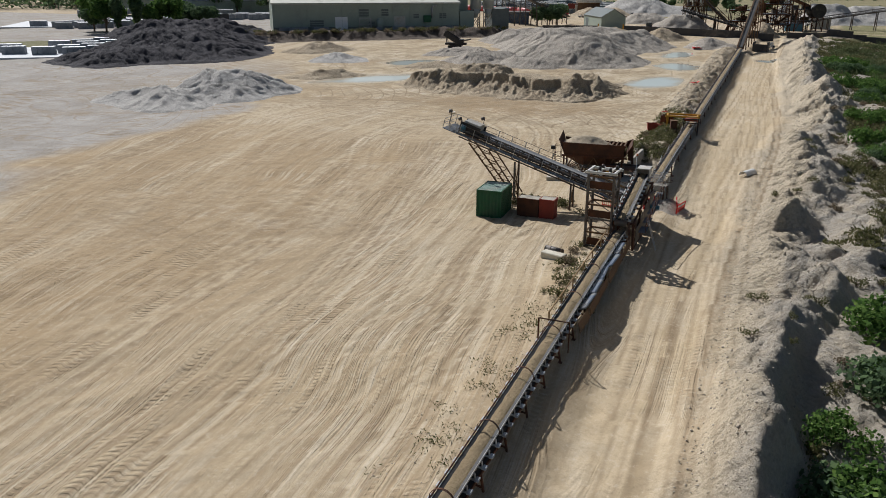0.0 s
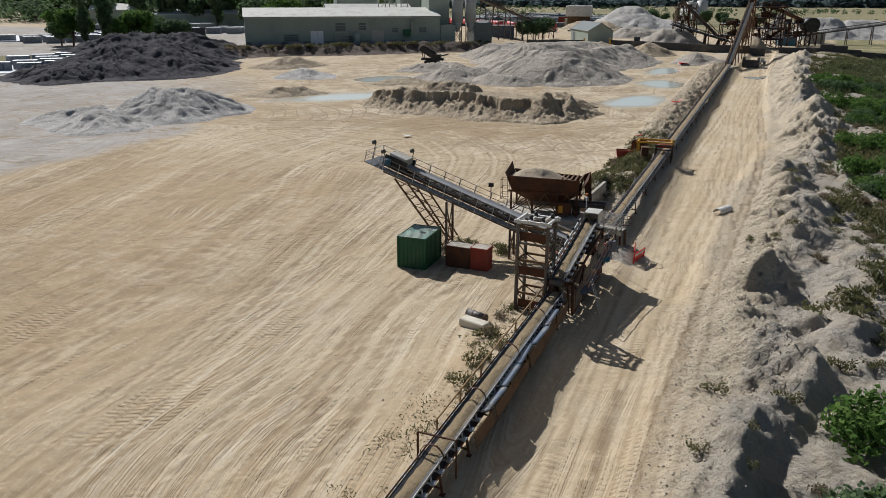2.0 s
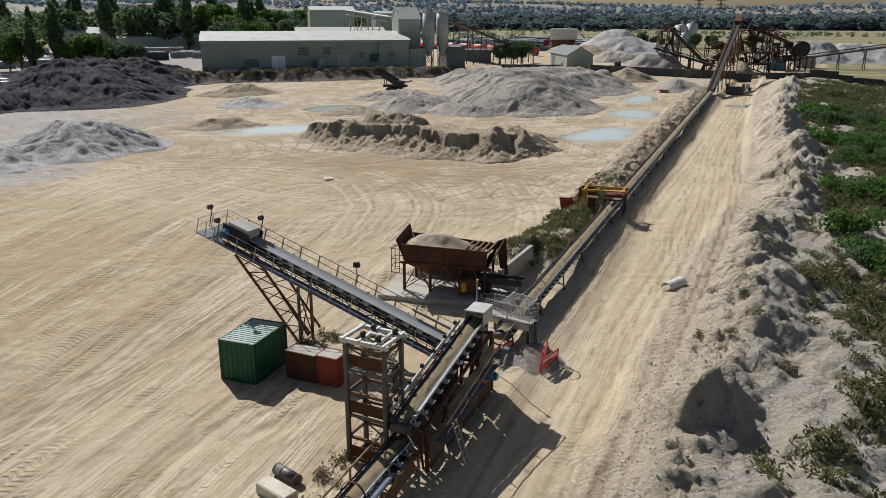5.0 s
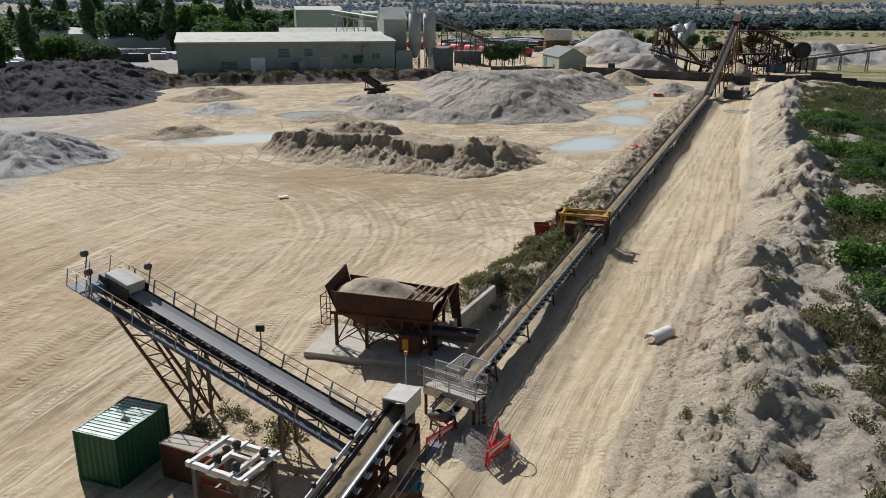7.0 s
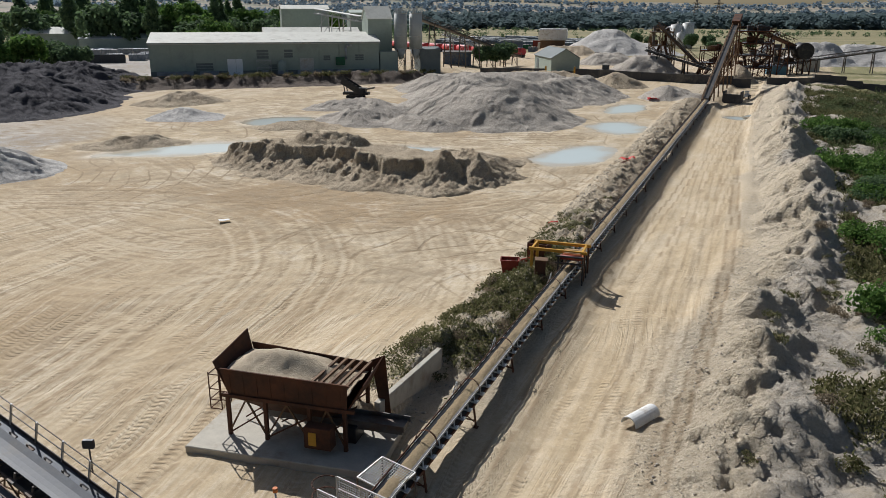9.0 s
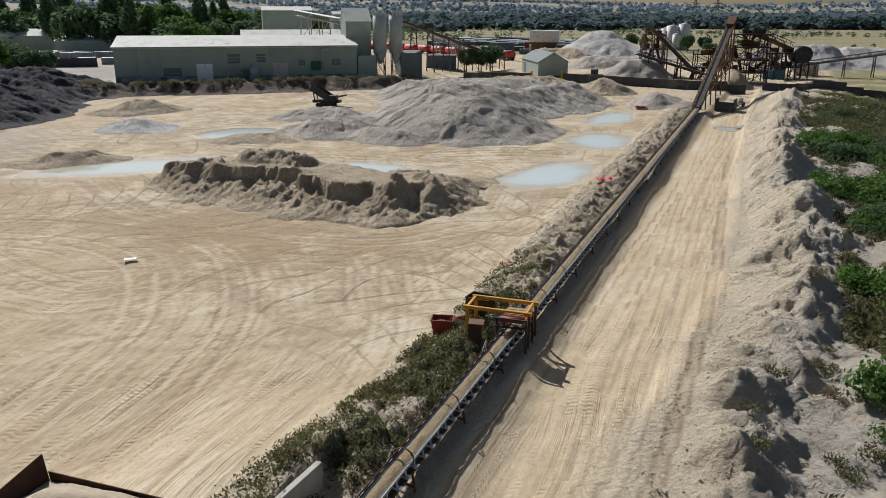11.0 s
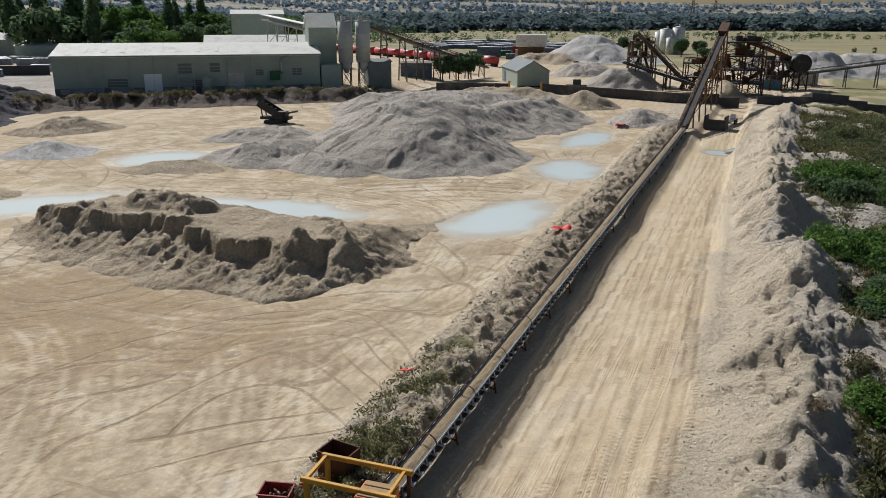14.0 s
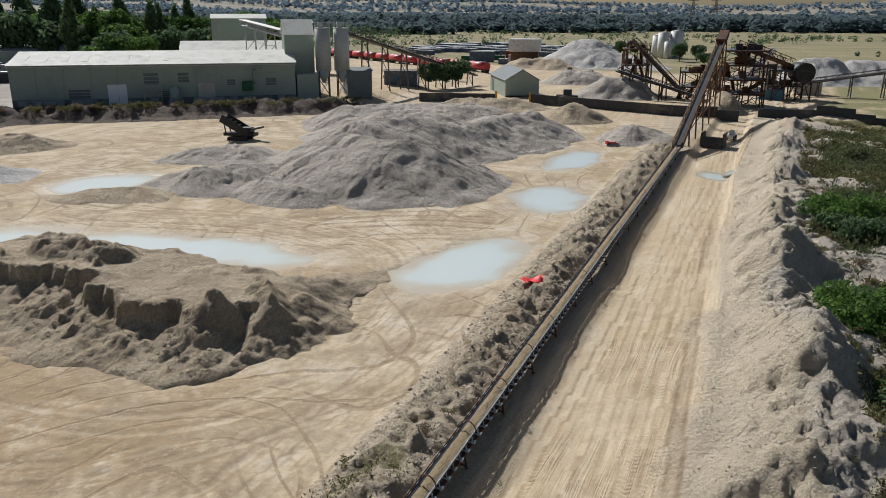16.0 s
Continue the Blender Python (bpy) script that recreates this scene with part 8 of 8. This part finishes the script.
# hedge on the bank before the shed
spots = []
for i in range(95):
    p = SM @ Vector((r.uniform(-35, 80), r.gauss(-11, 1.2), 0))
    spots.append((p.x, p.y))
scatter(SHRUB, spots, 1.2, 2.3, 9, 2.0)
# trees
spots = []
for i in range(150):
    u = r.random()
    spots.append((-215 - 250 * u + r.uniform(-30, 30), 330 + 130 * r.random() + 70 * u))
scatter([TREE[0], TREE[2], TREE[2], TREE[0], TREE[2], TREE[0], TREE[1]], spots, 1.5, 2.4, 10)
scatter(TREE[:1], [(shed_at(16, 52)).translation[:2], (shed_at(10, 60)).translation[:2]], 1.3, 1.5, 11)
scatter([TREE[1], TREE[2], TREE[0]], [(shed_at(-22 - 5 * i, 18 + 6 * (i % 3))).translation[:2] for i in range(9)], 0.9, 1.4, 12)
scatter(TREE[2:], [(-26, 520), (-18, 525), (-12, 480), (-8, 470), (4, 520), (-62, 560), (-55, 570), (-78, 330), (-80, 326), (-84, 322)], 0.6, 1.1, 13)
# the first of each kind stands among the others
for o, (x, y) in zip(BUSH + SHRUB + TREE, ((19, 60), (21, 85), (24, 120), (13, 75), (15, 95), (17, 118), (-330, 470), (-345, 480), (-310, 465))):
    o.matrix_world = pose(x, y, gz(x, y) - 0.06)


def stuff_quads(name, label, cat, pts, size, mat, seed, flat=0.35, long=1.0):
    rng = np.random.default_rng(seed)
    n = rng.normal(size=(len(pts), 3))
    n[:, 2] = n[:, 2] * flat + (2.2 if flat == 1.0 else 0.0)
    n /= np.linalg.norm(n, axis=1)[:, None]
    me = quads(name, pts, n, size, mat, rng, long)
    return tagged(new(name, me), label, cat, kind="stuff")


def weeds(n, place, high, size, mat, name, label, seed, per=14, spread=0.25):
    rng = np.random.default_rng(seed)
    c = place(rng, n)
    p = np.repeat(c, per, axis=0) + rng.normal(0, spread, (len(c) * per, 2))
    z = ground_z(p[:, 0], p[:, 1]) + np.abs(rng.normal(0, high, len(p)))
    return stuff_quads(name, label, "plants", np.column_stack([p, z]), size, mat, seed + 1, 0.3, 1.8)


def beyond(rng, n):
    y = rng.uniform(26, 282, n)
    x = line(CREST, y) + np.abs(rng.normal(0, 11, n)) + 2.5
    raw = sstep(44, 49, y) * sstep(90, 82, y) * sstep(16, 9, x - line(CREST, y))
    k = fbm(x * 0.12, y * 0.12, 91, 4) - 0.75 * raw + 0.35 * sstep(4, 12, x - line(CREST, y)) > 0.02
    return np.column_stack([x, y])[k]


def marsh(rng, n):
    y = rng.uniform(150, 284, n)
    x = line(CREST, y) + 6 + np.abs(rng.normal(0, 24, n))
    k = fbm(x * 0.09, y * 0.09, 141, 4) + 0.5 * sstep(8, 20, x - line(CREST, y)) > 0.05
    return np.column_stack([x, y])[k]


def strip(rng, n):
    y = rng.triangular(86, 104, 134, n)
    x = conv_x(y) + rng.uniform(-6.5, -1.2, n)
    k = fbm(x * 0.3, y * 0.3, 95, 4) > -0.25
    return np.column_stack([x, y])[k]


def foot(rng, n):
    y = np.concatenate([rng.uniform(20, 64, n // 2), rng.uniform(69, 75, n // 4)])
    x = np.concatenate([conv_x(y[:n // 2]) + rng.normal(-2.4, 1.0, n // 2), rng.uniform(-21, -13, n // 4)])
    k = fbm(x * 0.35, y * 0.35, 99, 3) > 0.1
    return np.column_stack([x, y])[k]


weeds(15000, beyond, 0.30, 0.11, M_SCRUB, "weeds", "dry weeds and grass over the spoil", 201)
weeds(8000, marsh, 0.5, 0.16, M_REED, "reeds", "green reeds in the wet ground", 203, 10, 0.6)
weeds(1500, strip, 0.16, 0.07, M_SCRUB, "weeds", "dry weeds on the conveyor's bank", 205)
weeds(420, foot, 0.10, 0.05, M_SCRUB, "weeds", "thin weeds beside the conveyor's foot", 207, 12)


def woods(name, label, rows, seed, mat, size, per):
    """Belts of far wood: clumps of foliage along lines."""
    rng = np.random.default_rng(seed)
    pts = []
    for xa, ya, xb, yb, depth, h, step in rows:
        n = int(math.hypot(xb - xa, yb - ya) / step)
        f = rng.random(n)
        c = np.column_stack([xa + (xb - xa) * f, ya + (yb - ya) * f]) + rng.normal(0, depth, (n, 2))
        hh = h * rng.uniform(0.5, 1.1, n)
        d = rng.normal(size=(n, per, 3))
        d /= np.linalg.norm(d, axis=2)[:, :, None]
        d = d * rng.uniform(0.6, 1.05, (n, per, 1)) * hh[:, None, None] * np.array([0.55, 0.55, 0.5])
        d[:, :, 2] = np.abs(d[:, :, 2] + hh[:, None] * 0.45)
        d[:, :, :2] += c[:, None, :]
        d[:, :, 2] += ground_z(c[:, 0], c[:, 1], False)[:, None]
        pts.append(d.reshape(-1, 3))
    return stuff_quads(name, label, "woods", np.vstack(pts), size, mat, seed + 1, 1.0)


woods("hedgerow", "hedgerows and scattered bushes across the fields", [(-300, 720, 20, 705, 14, 5, 11), (-420, 860, 60, 840, 12, 6, 7), (-250, 980, 300, 930, 9, 5, 8), (-420, 1060, 500, 1010, 6, 5, 5), (-100, 640, 90, 1050, 6, 4, 10), (-600, 700, -260, 660, 10, 9, 4), (60, 620, 300, 640, 5, 4, 8), (-300, 590, -180, 720, 6, 6, 4)], 301, M_LEAFDK, 0.8, 34)
woods("woodland", "dark belt of woodland beyond the shed", [(-760, 560, -300, 640, 24, 15, 2.0), (-560, 420, -260, 500, 22, 22, 1.6), (-900, 760, -350, 860, 30, 15, 2.4), (-430, 340, -250, 410, 20, 19, 1.8)], 303, M_LEAFDK, 1.2, 50)
# the two farthest belts carry their haze in the material colour
woods("woodland", "far belts of woodland across the plain, tinted for haze", [(-1100, 1240, 320, 1380, 34, 25, 1.3), (-1500, 1600, 700, 1700, 50, 24, 2.0), (-700, 1100, -150, 1150, 14, 15, 3), (-2300, 2100, 900, 2400, 70, 24, 2.4), (-760, 960, -330, 1000, 14, 15, 2.5)], 305, M_WOODS_HAZE, 4.6, 24)
woods("woodland", "hillside woods at the horizon, tinted for haze", [(-3400, 2700, -900, 2950, 90, 22, 3.0), (-700, 2900, 400, 3100, 60, 18, 4.0), (-3800, 3500, -200, 3700, 120, 22, 4.0), (300, 3600, 1500, 3900, 90, 20, 5.0), (-2600, 4200, 1800, 4500, 140, 24, 6.0)], 307, M_HILLWOODS_HAZE, 8.0, 14)


def pylon(x, y, label):
    g = gz(x, y) - 0.3
    root = empty("pylon", x, y, g, 20, label, "pylon", "pylons in the fields")
    H = 50
    bm = nb()
    w = lambda z: 4.2 * (1 - z / H) + 0.7
    for i in range(10):
        z0, z1 = H * i / 10, H * (i + 1) / 10
        a = [(s * w(z0), t * w(z0), z0) for s, t in ((-1, -1), (1, -1), (1, 1), (-1, 1))]
        b = [(s * w(z1), t * w(z1), z1) for s, t in ((-1, -1), (1, -1), (1, 1), (-1, 1))]
        for k in range(4):
            beam(bm, a[k], b[k], 0.5)
            beam(bm, a[k], b[(k + 1) % 4], 0.28)
            beam(bm, a[(k + 1) % 4], b[k], 0.28)
    part("mast", bm, M_STEEL, root)
    for z in (32, 39, 46):
        bm = nb()
        beam(bm, (-9, 0, z), (9, 0, z), 0.5, 0.8)
        beam(bm, (-9, 0, z), (0, 0, z + 2.5), 0.3)
        beam(bm, (9, 0, z), (0, 0, z + 2.5), 0.3)
        part("cross_arm", bm, M_STEEL, root)


pylon(-92, 1560, "tall lattice electricity pylon")
pylon(-55, 1575, "tall lattice electricity pylon")
pylon(-420, 2300, "distant lattice electricity pylon")


# clods and stones broken loose on the banks
def clods(n, place, lo, hi, mat, label, seed):
    rng = np.random.default_rng(seed)
    c = place(rng, n)
    m = len(c)
    s = rng.uniform(lo, hi, m) * rng.uniform(0.5, 1.0, m) ** 1.5
    base = np.array([(1, 0, 0), (-1, 0, 0), (0, 1, 0), (0, -1, 0), (0, 0, 1), (0, 0, -1)], float)
    tri = np.array([(0, 2, 4), (2, 1, 4), (1, 3, 4), (3, 0, 4), (2, 0, 5), (1, 2, 5), (3, 1, 5), (0, 3, 5)])
    co = base[None] * (1 + 0.35 * rng.normal(size=(m, 6, 1))) * s[:, None, None] * rng.uniform(0.6, 1.2, (m, 1, 3))
    a = rng.uniform(0, 6.28, m)
    ca, sa = np.cos(a)[:, None], np.sin(a)[:, None]
    x, y = co[:, :, 0] * ca - co[:, :, 1] * sa, co[:, :, 0] * sa + co[:, :, 1] * ca
    z = ground_z(c[:, 0], c[:, 1])[:, None] + co[:, :, 2] * 0.8 + s[:, None] * 0.25
    co = np.stack([x + c[:, :1], y + c[:, 1:2], z], -1).reshape(-1, 3)
    f = (tri[None] + 6 * np.arange(m)[:, None, None]).reshape(-1, 3)
    me = bpy.data.meshes.new("clods")
    me.vertices.add(len(co))
    me.vertices.foreach_set("co", co.astype(np.float32).ravel())
    me.loops.add(f.size)
    me.loops.foreach_set("vertex_index", f.ravel().astype(np.int32))
    me.polygons.add(len(f))
    me.polygons.foreach_set("loop_start", np.arange(0, f.size, 3, dtype=np.int32))
    me.update()
    me.materials.append(mat)
    return tagged(new("clods", me), label, "clods", kind="stuff")


def on_bank(rng, n):
    y = rng.uniform(24, 250, n)
    r, c = line(ROAD_R, y), line(CREST, y)
    f = rng.uniform(0.15, 1.5, n)
    return np.column_stack([r + (c - r) * f, y])


def on_strip(rng, n):
    y = rng.uniform(88, 238, n)
    return np.column_stack([conv_x(y) + rng.uniform(-6.5, -1.0, n), y])


def by_foot(rng, n):
    y = rng.uniform(20, 66, n)
    return np.column_stack([conv_x(y) + rng.normal(-2.6, 1.4, n), y])


clods(9000, on_bank, 0.03, 0.12, M_STONE, "loose clods and stones on the spoil bank", 401)
clods(6000, on_strip, 0.03, 0.16, M_STONE, "broken clods along the conveyor's bank", 403)
clods(900, by_foot, 0.02, 0.07, M_STONE, "small clods beside the conveyor", 405)
